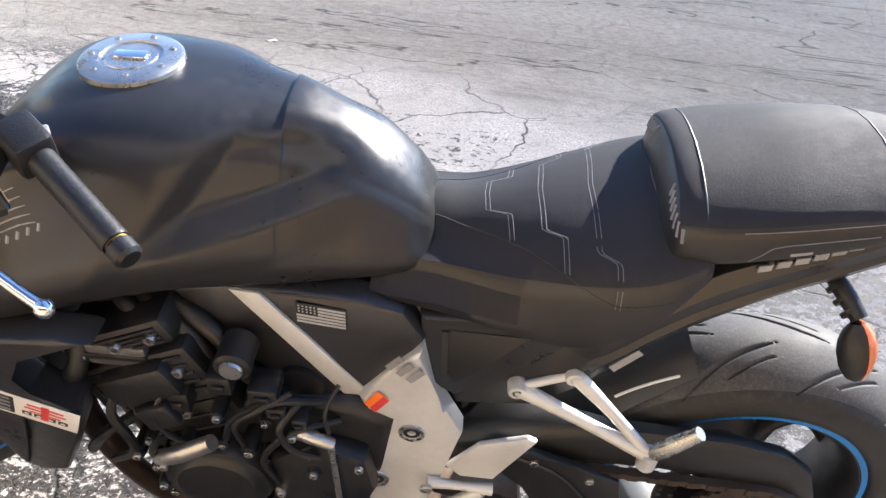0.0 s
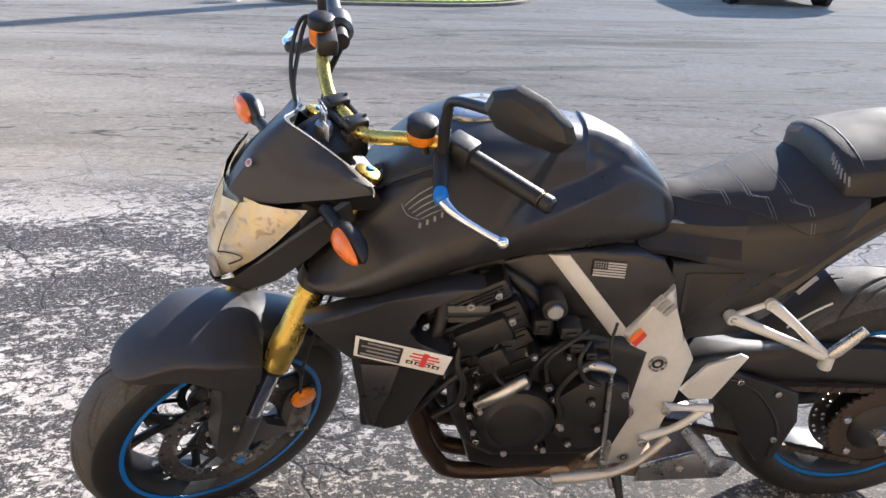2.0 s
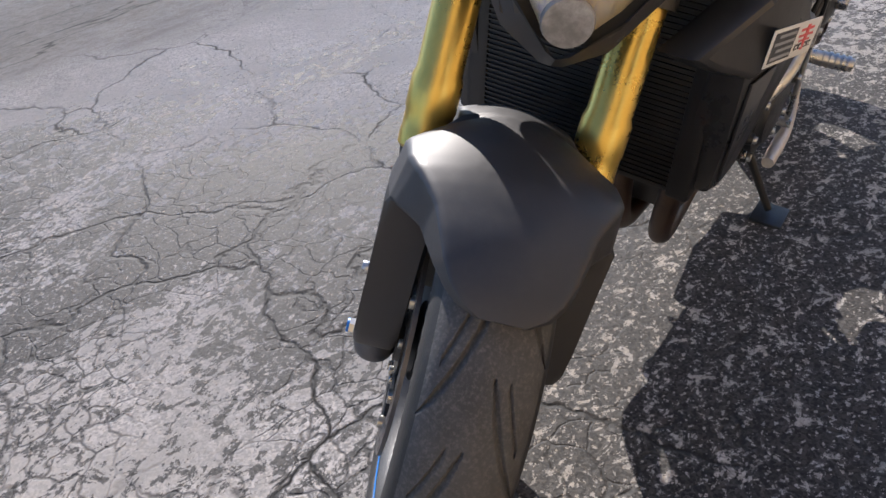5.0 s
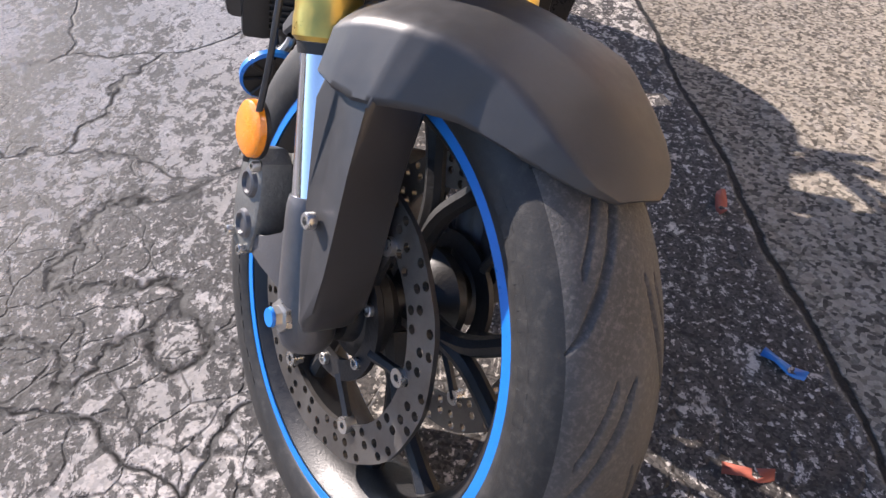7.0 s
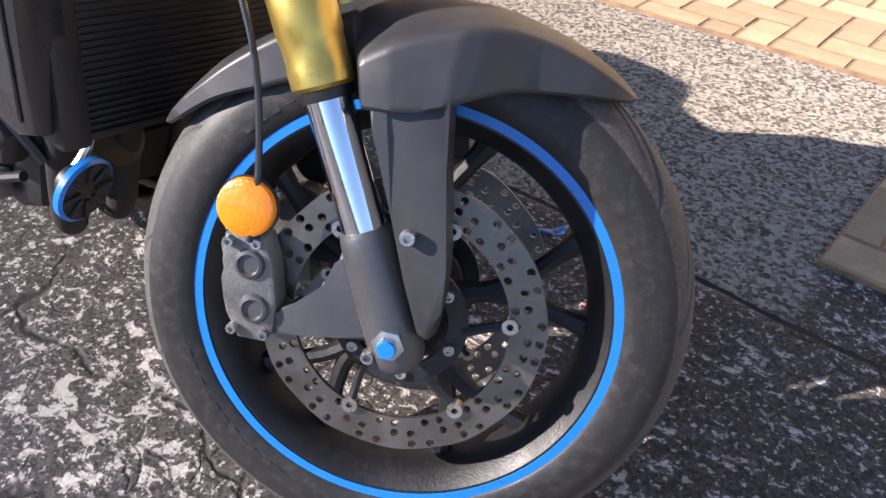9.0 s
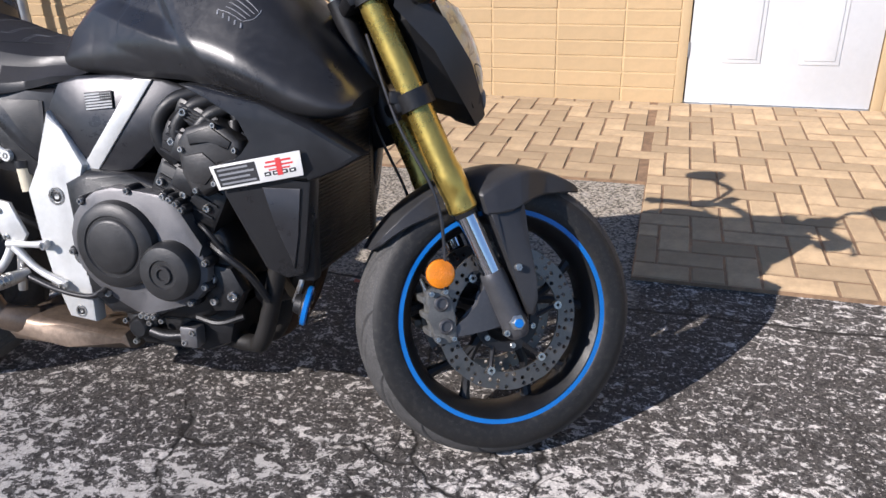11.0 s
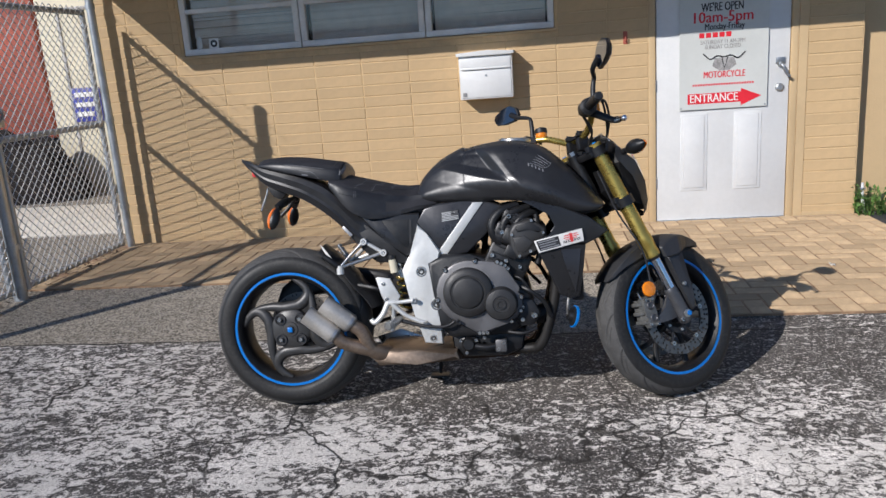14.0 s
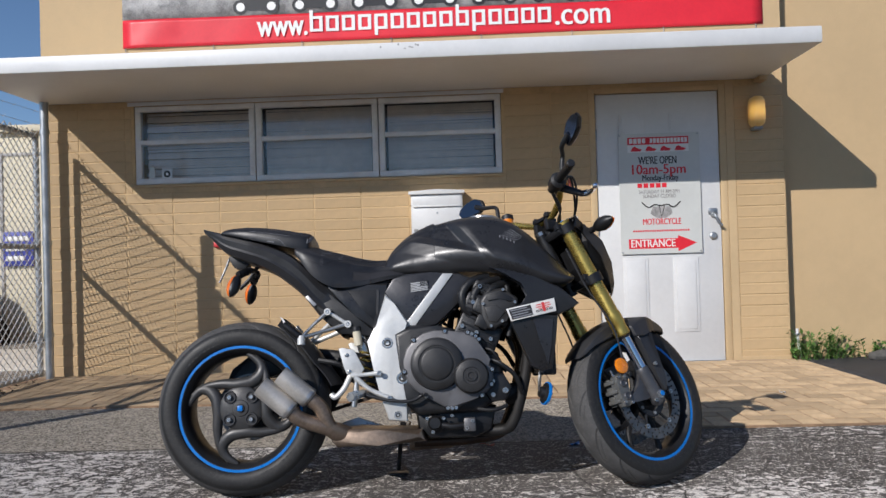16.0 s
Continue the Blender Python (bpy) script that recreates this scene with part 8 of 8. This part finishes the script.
tr = thing("box_trailer", "rusty red box trailer on dark wheels", "trailer")
part("trailer_box", box(bmesh.new(), (-9.6, 6.2, 0.72), (-5.11, 6.74, 3.2), 0.03), RUST_RED, tr)
part("trailer_frame", box(bmesh.new(), (-9.6, 6.28, 0.55), (-5.14, 6.70, 0.715), 0.02), INK, tr)
for x in (-5.75, -6.55):
    w = part("trailer_wheel", lathe([(0.20, -0.11), (0.33, -0.11), (0.37, -0.07), (0.37, 0.07), (0.33, 0.11), (0.20, 0.11)], 28, "Y", (x, 6.5, 0.37)), RUBBER, tr)
    part("wheel_disc", lathe([(0.0001, -0.06), (0.10, -0.07), (0.20, -0.10)], 20, "Y", (x, 6.5, 0.37)), GALV, w)
slab = thing("concrete_apron", "pale worn concrete apron beyond the gate", "concrete slab", kind="structure")
part("apron", box(bmesh.new(), (-6.6, 3.55, -0.05), (-2.62, 5.2, 0.012), 0.006), APRON, slab)
rng = random.Random(11)
bm = bmesh.new()
for k in range(260):
    c = Vector((FX + rng.gauss(-0.06, 0.07), rng.uniform(0.5, 2.85), 0.016 + rng.uniform(0, 0.012)))
    q = Euler((rng.uniform(-0.5, 0.5), rng.uniform(-0.5, 0.5), rng.uniform(0, 6))).to_matrix()
    a = rng.uniform(0.010, 0.028)
    bm.faces.new([bm.verts.new(c + q @ Vector(v) * a) for v in ((-1, 0, 0), (-0.2, -0.45, 0.12), (1, 0, 0.05), (0.1, 0.45, 0.1))])
litter = thing("leaf_litter", "dry brown leaves gathered along the foot of the fence", "leaves")
part("dry_leaves", bm, DRY_LEAF, litter, smooth=False, kind="stuff")
tb = thing("dark_tarp", "dark tarpaulin-covered heap beside the trailer", "tarpaulin")
bm = bmesh.new()
bmesh.ops.create_icosphere(bm, subdivisions=4, radius=1.0)
for v in bm.verts:
    n = noise.noise(v.co * 2.3) * 0.22 + noise.noise(v.co * 6) * 0.06
    v.co = Vector((-5.35 + v.co.x * (0.85 + n * 0.5), 5.78 + v.co.y * (0.30 + 0.05 * n), max(0.0, v.co.z) * (0.78 + n)))
part("cover", bm, TARP, tb)
hg = thing("far_hedge", "dark clipped hedge behind the shed", "hedge")
rng = random.Random(3)
bm = bmesh.new()
for k in range(1500):
    c = Vector((rng.uniform(-14, -2.6), rng.uniform(10.5, 12.2), rng.uniform(2.0, 3.3) if rng.random() < 0.7 else rng.uniform(0, 2.4)))
    r = rng.uniform(0.06, 0.16)
    q = Euler((rng.uniform(0, 6), rng.uniform(0, 6), rng.uniform(0, 6))).to_matrix()
    bm.faces.new([bm.verts.new(c + q @ Vector(v) * r) for v in ((-1, -0.5, 0), (1, -0.6, 0.2), (0.8, 0.6, 0), (-0.6, 0.7, -0.1))])
part("hedge_leaves", bm, LEAF, hg, smooth=False, kind="stuff")
part("hedge_core", box(bmesh.new(), (-14, 10.9, 0), (-2.7, 12.0, 2.7), 0.1), LEAF, hg)

# ---- weeds at the wall foot ----
def weed(c, n, spread, tall, seed):
    rng = random.Random(seed)
    w = thing("weed_clump", "green weeds growing at the wall foot", "weeds", group="weeds along the wall")
    stems, leaves = bmesh.new(), bmesh.new()
    for k in range(n):
        a = rng.uniform(0, 2 * math.pi)
        h = tall * rng.uniform(0.35, 1.0)
        b = Vector(c) + Vector((rng.uniform(-spread, spread), rng.uniform(-0.12, 0.06), 0))
        top = b + Vector((math.cos(a) * h * 0.35, math.sin(a) * h * 0.3 - 0.02, h))
        tube([b, b.lerp(top, 0.5) + Vector((0, 0, h * 0.1)), top], [0.003, 0.002, 0.001], 5, 2, stems)
        for q in range(rng.randint(6, 10)):
            p = b.lerp(top, rng.uniform(0.25, 1.0))
            d = Vector((rng.uniform(-1, 1), rng.uniform(-1, 1), rng.uniform(-0.2, 0.7))).normalized()
            s = d.cross(Vector((0, 0, 1))).normalized()
            L = rng.uniform(0.025, 0.055)
            v = [leaves.verts.new(x) for x in (p, p + d * L * 0.5 + s * L * 0.28, p + d * L, p + d * L * 0.5 - s * L * 0.28)]
            leaves.faces.new(v)
    part("stems", stems, LEAF, w)
    part("leaves", leaves, LEAF, w, smooth=False, kind="stuff")
    return w


weed((3.40, 3.06, 0), 52, 0.17, 0.25, 1)
weed((3.62, 3.07, 0), 22, 0.12, 0.20, 2)
weed((3.95, 3.09, 0), 20, 0.16, 0.17, 3)
weed((4.5, 3.09, 0), 24, 0.25, 0.20, 4)
bed = thing("kerb_strip", "dark asphalt kerb strip beside the pavers", "kerb", kind="structure")
part("strip", prism([(3.30, -0.02), (9.0, -0.02), (9.0, 0.016), (3.34, 0.016)], 1.55, 3.02, 0.006), mat("dark_patch_asphalt", (0.045, 0.045, 0.047), 0.85, var=0.4, scale=12, bump=0.8, bscale=150), bed)
for sx, sy, sz, yy in ((3.45, 0.06, 0.16, 3.0), (3.9, 0.08, 0.10, 3.02)):
    st_ = thing("stone", "loose grey stone by the weeds", "stone", group="loose stones")
    bm = bmesh.new()
    bmesh.ops.create_icosphere(bm, subdivisions=2, radius=0.06)
    for v in bm.verts:
        v.co = Vector((sx + 0.35, yy - 0.10, 0.045)) + Vector((v.co.x * 1.3, v.co.y, v.co.z * 0.7)) * (1 + 0.3 * noise.noise(v.co * 30))
    part("stone_body", bm, STONE, st_, smooth=False)

# ---- litter on the ground ----
rng = random.Random(8)
for (x, y), c, nm in (((1.46, 0.56), RUST_RED, "dry brown leaf"), ((0.895, 0.692), RUST_RED, "dry brown leaf"), ((1.284, 0.668), BLUE, "blue scrap of wrapper"), ((0.88, 1.205), RED, "red scrap of paper"), ((0.45, 1.93), VINYL_WHITE, "white scrap of paper"),
                      ((2.62, 1.72), VINYL_WHITE, "white scrap of paper"), ((1.62, -2.75), CONCRETE, "small pale twig")):
    lf = thing("litter", nm + " lying on the ground", "litter", pose(x, y, 0.004 if y < 0.9 else 0.016, 0, 0, rng.uniform(0, 360)))
    bm = bmesh.new()
    g = [[bm.verts.new((0.022 * (i - 1.5), 0.012 * (j - 1) * (1.2 - abs(i - 1.5) * 0.45), 0.008 * math.sin(i * 1.7 + j))) for j in range(3)] for i in range(4)]
    for i in range(3):
        for j in range(2):
            bm.faces.new((g[i][j], g[i + 1][j], g[i + 1][j + 1], g[i][j + 1]))
    ob = part("scrap", bm, c, lf)
    ob.modifiers.new("thickness", "SOLIDIFY").thickness = 0.001

# ---- far side of the lot ----
isl = thing("grass_island", "raised grass island with a concrete edge", "grass island", kind="structure")
oval = []
for k in range(40):
    a = 2 * math.pi * k / 40
    oval.append((1.5 + 3.05 * math.copysign(abs(math.cos(a)) ** 0.55, math.cos(a)), -18.2 + 4.6 * math.copysign(abs(math.sin(a)) ** 0.7, math.sin(a))))
bm = loft([[Vector((x, y, z)) for x, y in oval] for z in (-0.02, 0.10)])
part("soil", bm, GRASS, isl)
bm = loft([[Vector((1.5 + (x - 1.5) * f, -18.2 + (y + 18.2) * f, z)) for x, y in oval] for f, z in ((1.03, -0.02), (1.03, 0.060), (1.0, 0.07), (1.0, 0.02))], caps=False)
part("island_edge", bm, mat("dark_worn_kerb", (0.13, 0.12, 0.105), 0.9, var=0.35, scale=5, bump=0.5), isl)
bm = bmesh.new()
rng = random.Random(4)
while len(bm.faces) < 9000:
    x, y = rng.uniform(-1.5, 4.5), rng.uniform(-22.7, -13.6)
    if ((abs(x - 1.5) / 3.05) ** 3 + (abs(y + 18.2) / 4.6) ** 2.6) > 0.98:
        continue
    h, a = rng.uniform(0.03, 0.12), rng.uniform(0, math.pi)
    d = Vector((math.cos(a), math.sin(a), 0)) * 0.018
    b = Vector((x, y, 0.09))
    bm.faces.new([bm.verts.new(v) for v in (b - d, b + d, b + Vector((rng.uniform(-0.06, 0.06), rng.uniform(-0.06, 0.06), h)))])
part("grass_blades", bm, mat("grass_blade", (0.25, 0.31, 0.06), 0.7, var=0.45, scale=2, bump=0), isl, smooth=False, kind="stuff")
pil = thing("utility_pole", "square pale concrete utility pole in the grass", "pole")
part("pole_shaft", loft([[Vector((2.15 + sx * w, -15.4 + sy * w * 0.8, z)) for sx, sy in ((-1, -1), (1, -1), (1, 1), (-1, 1))] for z, w in ((0.05, 0.29), (9.0, 0.2))]), CONCRETE, pil, smooth=False)
part("conduit", rod((1.80, -15.2, 0.1), (1.82, -15.2, 6.0), 0.035, 10), WHITE, pil)
bol = thing("white_bollard", "white square utility marker with a thin rod", "marker post")
part("marker_box", box(bmesh.new(), (4.50, -14.05, 0.0), (4.84, -13.75, 0.42), 0.02), WHITE, bol)
part("marker_rod", rod((4.67, -13.9, 0.4), (4.67, -13.9, 1.0), 0.022, 8), CONCRETE, bol)
hy = thing("fire_hydrant", "pale grey fire hydrant on the grass", "hydrant")
part("barrel", lathe([(0.16, 0.10), (0.16, 0.14), (0.11, 0.16), (0.10, 0.55), (0.13, 0.57), (0.13, 0.61), (0.10, 0.70), (0.04, 0.76), (0.0001, 0.78)], 24, "Z", (0.9, -18.6, 0)), CONCRETE, hy)
part("outlet", rod((0.70, -18.6, 0.42), (1.10, -18.6, 0.42), 0.055, 14), CONCRETE, hy)
part("pumper_outlet", rod((0.9, -18.6, 0.36), (0.9, -18.40, 0.36), 0.07, 14), CONCRETE, hy)
kb = thing("kerb", "long low concrete kerb", "kerb", kind="structure")
part("kerb_stone", box(bmesh.new(), (5.0, -14.3, -0.05), (22.0, -14.1, 0.11), 0.02), CONCRETE, kb)
wsn = thing("wheel_stop", "concrete parking wheel stop", "wheel stop")
part("stop_bar", prism([(-0.95, 0.0), (0.95, 0.0), (0.90, 0.11), (-0.90, 0.11)], -0.08, 0.08, 0.01), CONCRETE, wsn)
wsn.matrix_basis = pose(-9.6, -13.7, 0, 0, 0, 12)
for x0, x1, y in ((-24, -2.5, -26.5), (5, 24, -26.5)):
    ln = part("road_marking", box(bmesh.new(), (x0, y - 0.08, 0.0), (x1, y + 0.08, 0.006), 0.001, 1), WHITE, None, "faded white road line", kind="structure")
part("street", box(bmesh.new(), (-60, -40, 0.0), (60, -29, 0.004), 0.001, 1), CONCRETE, None, "pale street beyond the lot", kind="structure")
fb = thing("far_building", "low brown building across the street", "building")
part("far_wall", box(bmesh.new(), (-45, -52, 0), (40, -47, 4.0), 0.02), mat("far_brown_wall", (0.30, 0.20, 0.14), 0.8, var=0.2, scale=0.6, bump=0.1), fb)
for k in range(10):
    part("far_window", box(bmesh.new(), (-42 + 8 * k, -47.02, 1.0), (-39 + 8 * k, -46.96, 2.6), 0.01), CAR_GLASS, fb)
part("far_roof", box(bmesh.new(), (-45.4, -52.4, 4.0), (40.4, -46.6, 4.25), 0.02), CONCRETE, fb)


def van(m, label):
    """A white minivan, nose along +x, from its rear axle."""
    v = thing("minivan", label, "minivan", m, "parked vehicles")
    L = [(-0.95, 0.35, 0.62, 0.86), (-0.92, 0.30, 1.10, 0.94), (-0.80, 0.28, 1.62, 0.95), (-0.55, 0.26, 1.72, 0.95), (1.2, 0.25, 1.76, 0.97), (2.2, 0.25, 1.68, 0.96), (2.9, 0.25, 1.22, 0.94), (3.6, 0.26, 1.0, 0.90), (3.9, 0.32, 0.80, 0.78)]
    rings = []
    for x, lo, hi, w in spline(L, 3):
        mid = lo + (hi - lo) * 0.55
        rings.append([Vector((x, y * w, z)) for y, z in ((-0.90, lo), (-1.0, lo + 0.10), (-1.0, mid), (-0.86, hi - 0.12), (-0.72, hi - 0.02), (0, hi + 0.02), (0.72, hi - 0.02), (0.86, hi - 0.12), (1.0, mid), (1.0, lo + 0.10), (0.90, lo))])
    body = part("van_body", loft(rings), CAR_WHITE, v, angle=45)
    part("tailgate_glass", prism([(-0.66, 1.05), (0.66, 1.05), (0.60, 1.50), (-0.60, 1.50)], -0.02, 0.02, 0.005), CAR_GLASS, v, m=Matrix.Translation((-0.90, 0, 0)) @ Matrix.Rotation(radians(90), 4, "Z") @ Matrix.Rotation(radians(0), 4, "X"))
    part("tailgate_seam", box(bmesh.new(), (-0.972, -0.66, 0.70), (-0.955, 0.66, 0.715), 0.002), INK, v)
    part("rear_bumper", box(bmesh.new(), (-1.05, -0.88, 0.34), (-0.85, 0.88, 0.58), 0.05), CAR_WHITE, v)
    part("tow_hitch", box(bmesh.new(), (-1.14, -0.04, 0.36), (-1.0, 0.04, 0.46), 0.01), INK, v)
    for s in (-1, 1):
        part("tail_lamp", box(bmesh.new(), (-0.965, s * 0.84 - 0.08, 0.85), (-0.86, s * 0.84 + 0.08, 1.25), 0.03), STICKER_RED, v)
        part("bumper_reflector", box(bmesh.new(), (-1.056, s * 0.62 - 0.10, 0.44), (-1.045, s * 0.62 + 0.10, 0.47), 0.003), STICKER_RED, v)
        part("side_window", box(bmesh.new(), (-0.30, s * 0.925 - 0.012, 1.08), (2.1, s * 0.925 + 0.012, 1.50), 0.01), CAR_GLASS, v)
        for x in (0.0, 2.95):
            wl = part("tyre", lathe([(0.20, -0.10), (0.30, -0.11), (0.335, -0.085), (0.335, 0.085), (0.30, 0.11), (0.20, 0.10)], 32, "Y", (x, s * 0.84, 0.335)), RUBBER, v)
            part("wheel_rim", lathe([(0.0001, s * 0.09), (0.05, s * 0.095), (0.17, s * 0.07), (0.205, s * 0.10), (0.205, -s * 0.02)], 24, "Y", (x, s * 0.84, 0.335)), GALV, wl)
            part("wheel_arch", lathe([(0.36, s * 0.115), (0.385, s * 0.12), (0.385, s * 0.02), (0.36, s * 0.02)], 32, "Y", (x, s * 0.84, 0.335), closed=True), INK, v)
    part("windscreen", box(bmesh.new(), (2.42, -0.75, 1.22), (2.46, 0.75, 1.55), 0.01), CAR_GLASS, v)
    part("underbody", box(bmesh.new(), (-0.85, -0.80, 0.22), (3.7, 0.80, 0.40), 0.03), INK, v)
    return v


V1 = van(Matrix.Translation((-6.75, -15.6, 0)) @ Matrix.Rotation(radians(-95), 4, "Z") @ Matrix.Scale(1.12, 4), "white minivan parked with its tail to the lot")
copy_thing(V1, Matrix.Translation((-15.6, -23.0, 0)) @ Matrix.Rotation(radians(-78), 4, "Z"))

# ---- wall bricks ----
BW, BH, GAP = 0.3665, 0.0832, 0.0028


def piece_mesh(w, h, t, bevel, name, material):
    """One block, faced towards -y, origin at its middle."""
    me = bpy.data.meshes.new(name)
    x0, z0 = w / 2, h / 2
    x1, z1 = x0 - bevel, z0 - bevel
    v = [(sx * x1, -t, sz * z1) for sx, sz in ((-1, -1), (1, -1), (1, 1), (-1, 1))] + [(sx * x0, -t + bevel, sz * z0) for sx, sz in ((-1, -1), (1, -1), (1, 1), (-1, 1))] + [(sx * x0, 0, sz * z0) for sx, sz in ((-1, -1), (1, -1), (1, 1), (-1, 1))]
    f = [(0, 1, 2, 3)]
    for a, b in ((0, 4), (4, 8)):
        for i in range(4):
            j = (i + 1) % 4
            f.append((a + i, b + i, b + j, a + j))
    me.from_pydata(v, [], f)
    me.materials.append(material)
    return me


cells = []
row = 0
z = 0.045
while z + BH / 2 < 2.126:
    xs = []
    x = -1.808 - BW
    while x + BW > L_END:
        x -= BW
    while x < DHOLE[0]:
        a, b = max(x, L_END), min(x + BW, DHOLE[0])
        spans = [(a, b)]
        if z + BH / 2 > WIN[2] - 0.024:
            spans = [(p, q) for p, q in ((a, min(b, WIN[0] - 0.02)), (max(a, WIN[1] + 0.02), b))]
        for p, q in spans:
            if q - p > 0.03:
                xs.append((p, q))
        x += BW
    xs.append((DHOLE[1] + 0.062, R_END - 0.004))
    for a, b in xs:
        cells.append((a, b, z))
    z += BH
    row += 1
rng = random.Random(2)
meshes = {}
rest = []
cells.sort(key=lambda c: (c[2] > 1.30, c[2]))
for i, (a, b, z) in enumerate(cells):
    w = round(b - a - GAP, 3)
    t = 0.018
    if i < 300:
        if w not in meshes:
            meshes[w] = piece_mesh(w, BH - GAP, t, 0.005, "brick", TAN_BRICK)
        ob = new("brick", meshes[w])
        ob.parent = front
        ob.matrix_basis = Matrix.Translation(((a + b) / 2, WALL_Y + 0.0155 + rng.uniform(-0.0015, 0.0015), z))
    else:
        rest.append((w, (a + b) / 2, z))
verts, faces = [], []
for w, x, z in rest:
    me = piece_mesh(w, BH - GAP, 0.018, 0.005, "tmp", TAN_BRICK)
    o = len(verts)
    verts += [(v.co.x + x, v.co.y + WALL_Y + 0.0155 + rng.uniform(-0.0015, 0.0015), v.co.z + z) for v in me.vertices]
    faces += [tuple(o + k for k in p.vertices) for p in me.polygons]
    bpy.data.meshes.remove(me)
me = bpy.data.meshes.new("upper_bricks")
me.from_pydata(verts, [], faces)
me.materials.append(TAN_BRICK)
ub = new("upper_bricks", me)
ub.parent = front
tagged(ub, kind="stuff")
# plain plastered margin of the pier beside the door
part("pier_margin", boxes(((DHOLE[1] + 0.001, WALL_Y - 0.006, 0.0), (DHOLE[1] + 0.060, WALL_Y + 0.009, 2.127))), TAN, front, smooth=False)
part("pier_foot", boxes(((DHOLE[1] + 0.061, WALL_Y - 0.009, 0.0), (R_END, WALL_Y + 0.009, 0.040))), TAN, front, smooth=False)
part("wall_foot", boxes(((L_END, WALL_Y - 0.006, 0.0), (DHOLE[0] - 0.001, WALL_Y + 0.009, 0.010))), TAN, front, smooth=False)

# ---- pavers in herringbone ----
PX0, PX1, PY1 = -2.60, 3.30, 3.055
pav = thing("pavement", "clay paver walk laid in herringbone", "pavement", kind="structure")
sand = boxes(((PX0, 1.765, -0.05), (PX1, PY1, 0.0112)), ((1.695, 0.915, -0.05), (PX1, 1.765, 0.0112)))
part("joint_bed", sand, SAND, pav, smooth=False)


def paver_mesh(w, d, name="paver"):
    me = bpy.data.meshes.new(name)
    t, b = 0.0135, 0.0035
    x0, y0 = w / 2, d / 2
    x1, y1 = x0 - b, y0 - b
    v = [(sx * x1, sy * y1, t) for sx, sy in ((-1, -1), (1, -1), (1, 1), (-1, 1))] + [(sx * x0, sy * y0, t - b) for sx, sy in ((-1, -1), (1, -1), (1, 1), (-1, 1))] + [(sx * x0, sy * y0, 0) for sx, sy in ((-1, -1), (1, -1), (1, 1), (-1, 1))]
    f = [(0, 1, 2, 3)]
    for a, q in ((0, 4), (4, 8)):
        for i in range(4):
            j = (i + 1) % 4
            f.append((a + i, q + i, q + j, a + j))
    me.from_pydata(v, [], f)
    me.materials.append(PAVER)
    return me


U = 0.104
pieces = []
for i in range(-40, 60):
    for j in range(-4, 30):
        k = (i - j) % 4
        if k == 0:
            r = (i, j, i + 2, j + 1)
        elif k == 3:
            r = (i, j, i + 1, j + 2)
        else:
            continue
        x0, y0, x1, y1 = 1.662 + r[0] * U, 0.915 + r[1] * U, 1.662 + r[2] * U, 0.915 + r[3] * U
        lox, loy = (1.695, 0.915) if x0 > 1.65 or y1 <= 1.80 else (PX0, 1.765)
        a0, b0, a1, b1 = max(x0, lox), max(y0, loy), min(x1, PX1), min(y1, PY1)
        if a1 - a0 > 0.03 and b1 - b0 > 0.03:
            pieces.append((a0, b0, a1, b1))
pieces.sort(key=lambda p: math.hypot((p[0] + p[2]) / 2 - 1.9, ((p[1] + p[3]) / 2 - 1.2) * 1.2))
pm, verts, faces = {}, [], []
for i, (a0, b0, a1, b1) in enumerate(pieces):
    key = (round(a1 - a0 - 0.0080, 3), round(b1 - b0 - 0.0090, 3))
    if key not in pm:
        pm[key] = paver_mesh(*key)
    c = Vector(((a0 + a1) / 2, (b0 + b1) / 2, 0.001 + rng.uniform(-0.0012, 0.0012)))
    tilt = Euler((rng.uniform(-0.008, 0.008), rng.uniform(-0.008, 0.008), rng.uniform(-0.012, 0.012)))
    m = Matrix.LocRotScale(c, tilt, None)
    if i < 300:
        ob = new("paver", pm[key])
        ob.parent = pav
        ob.matrix_basis = m
    else:
        o = len(verts)
        verts += [tuple(m @ v.co) for v in pm[key].vertices]
        faces += [tuple(o + k for k in p.vertices) for p in pm[key].polygons]
me = bpy.data.meshes.new("outer_pavers")
me.from_pydata(verts, [], faces)
island = PAVER.copy()
island.name = "clay_paver_field"
nt = island.node_tree
for n in list(nt.nodes):
    if n.type == "OBJECT_INFO":
        g = nt.nodes.new("ShaderNodeNewGeometry")
        for l in list(n.outputs["Random"].links):
            nt.links.new(g.outputs["Random Per Island"], l.to_socket)
me.materials.append(island)
op = new("outer_pavers", me)
op.parent = pav
tagged(op, kind="stuff")
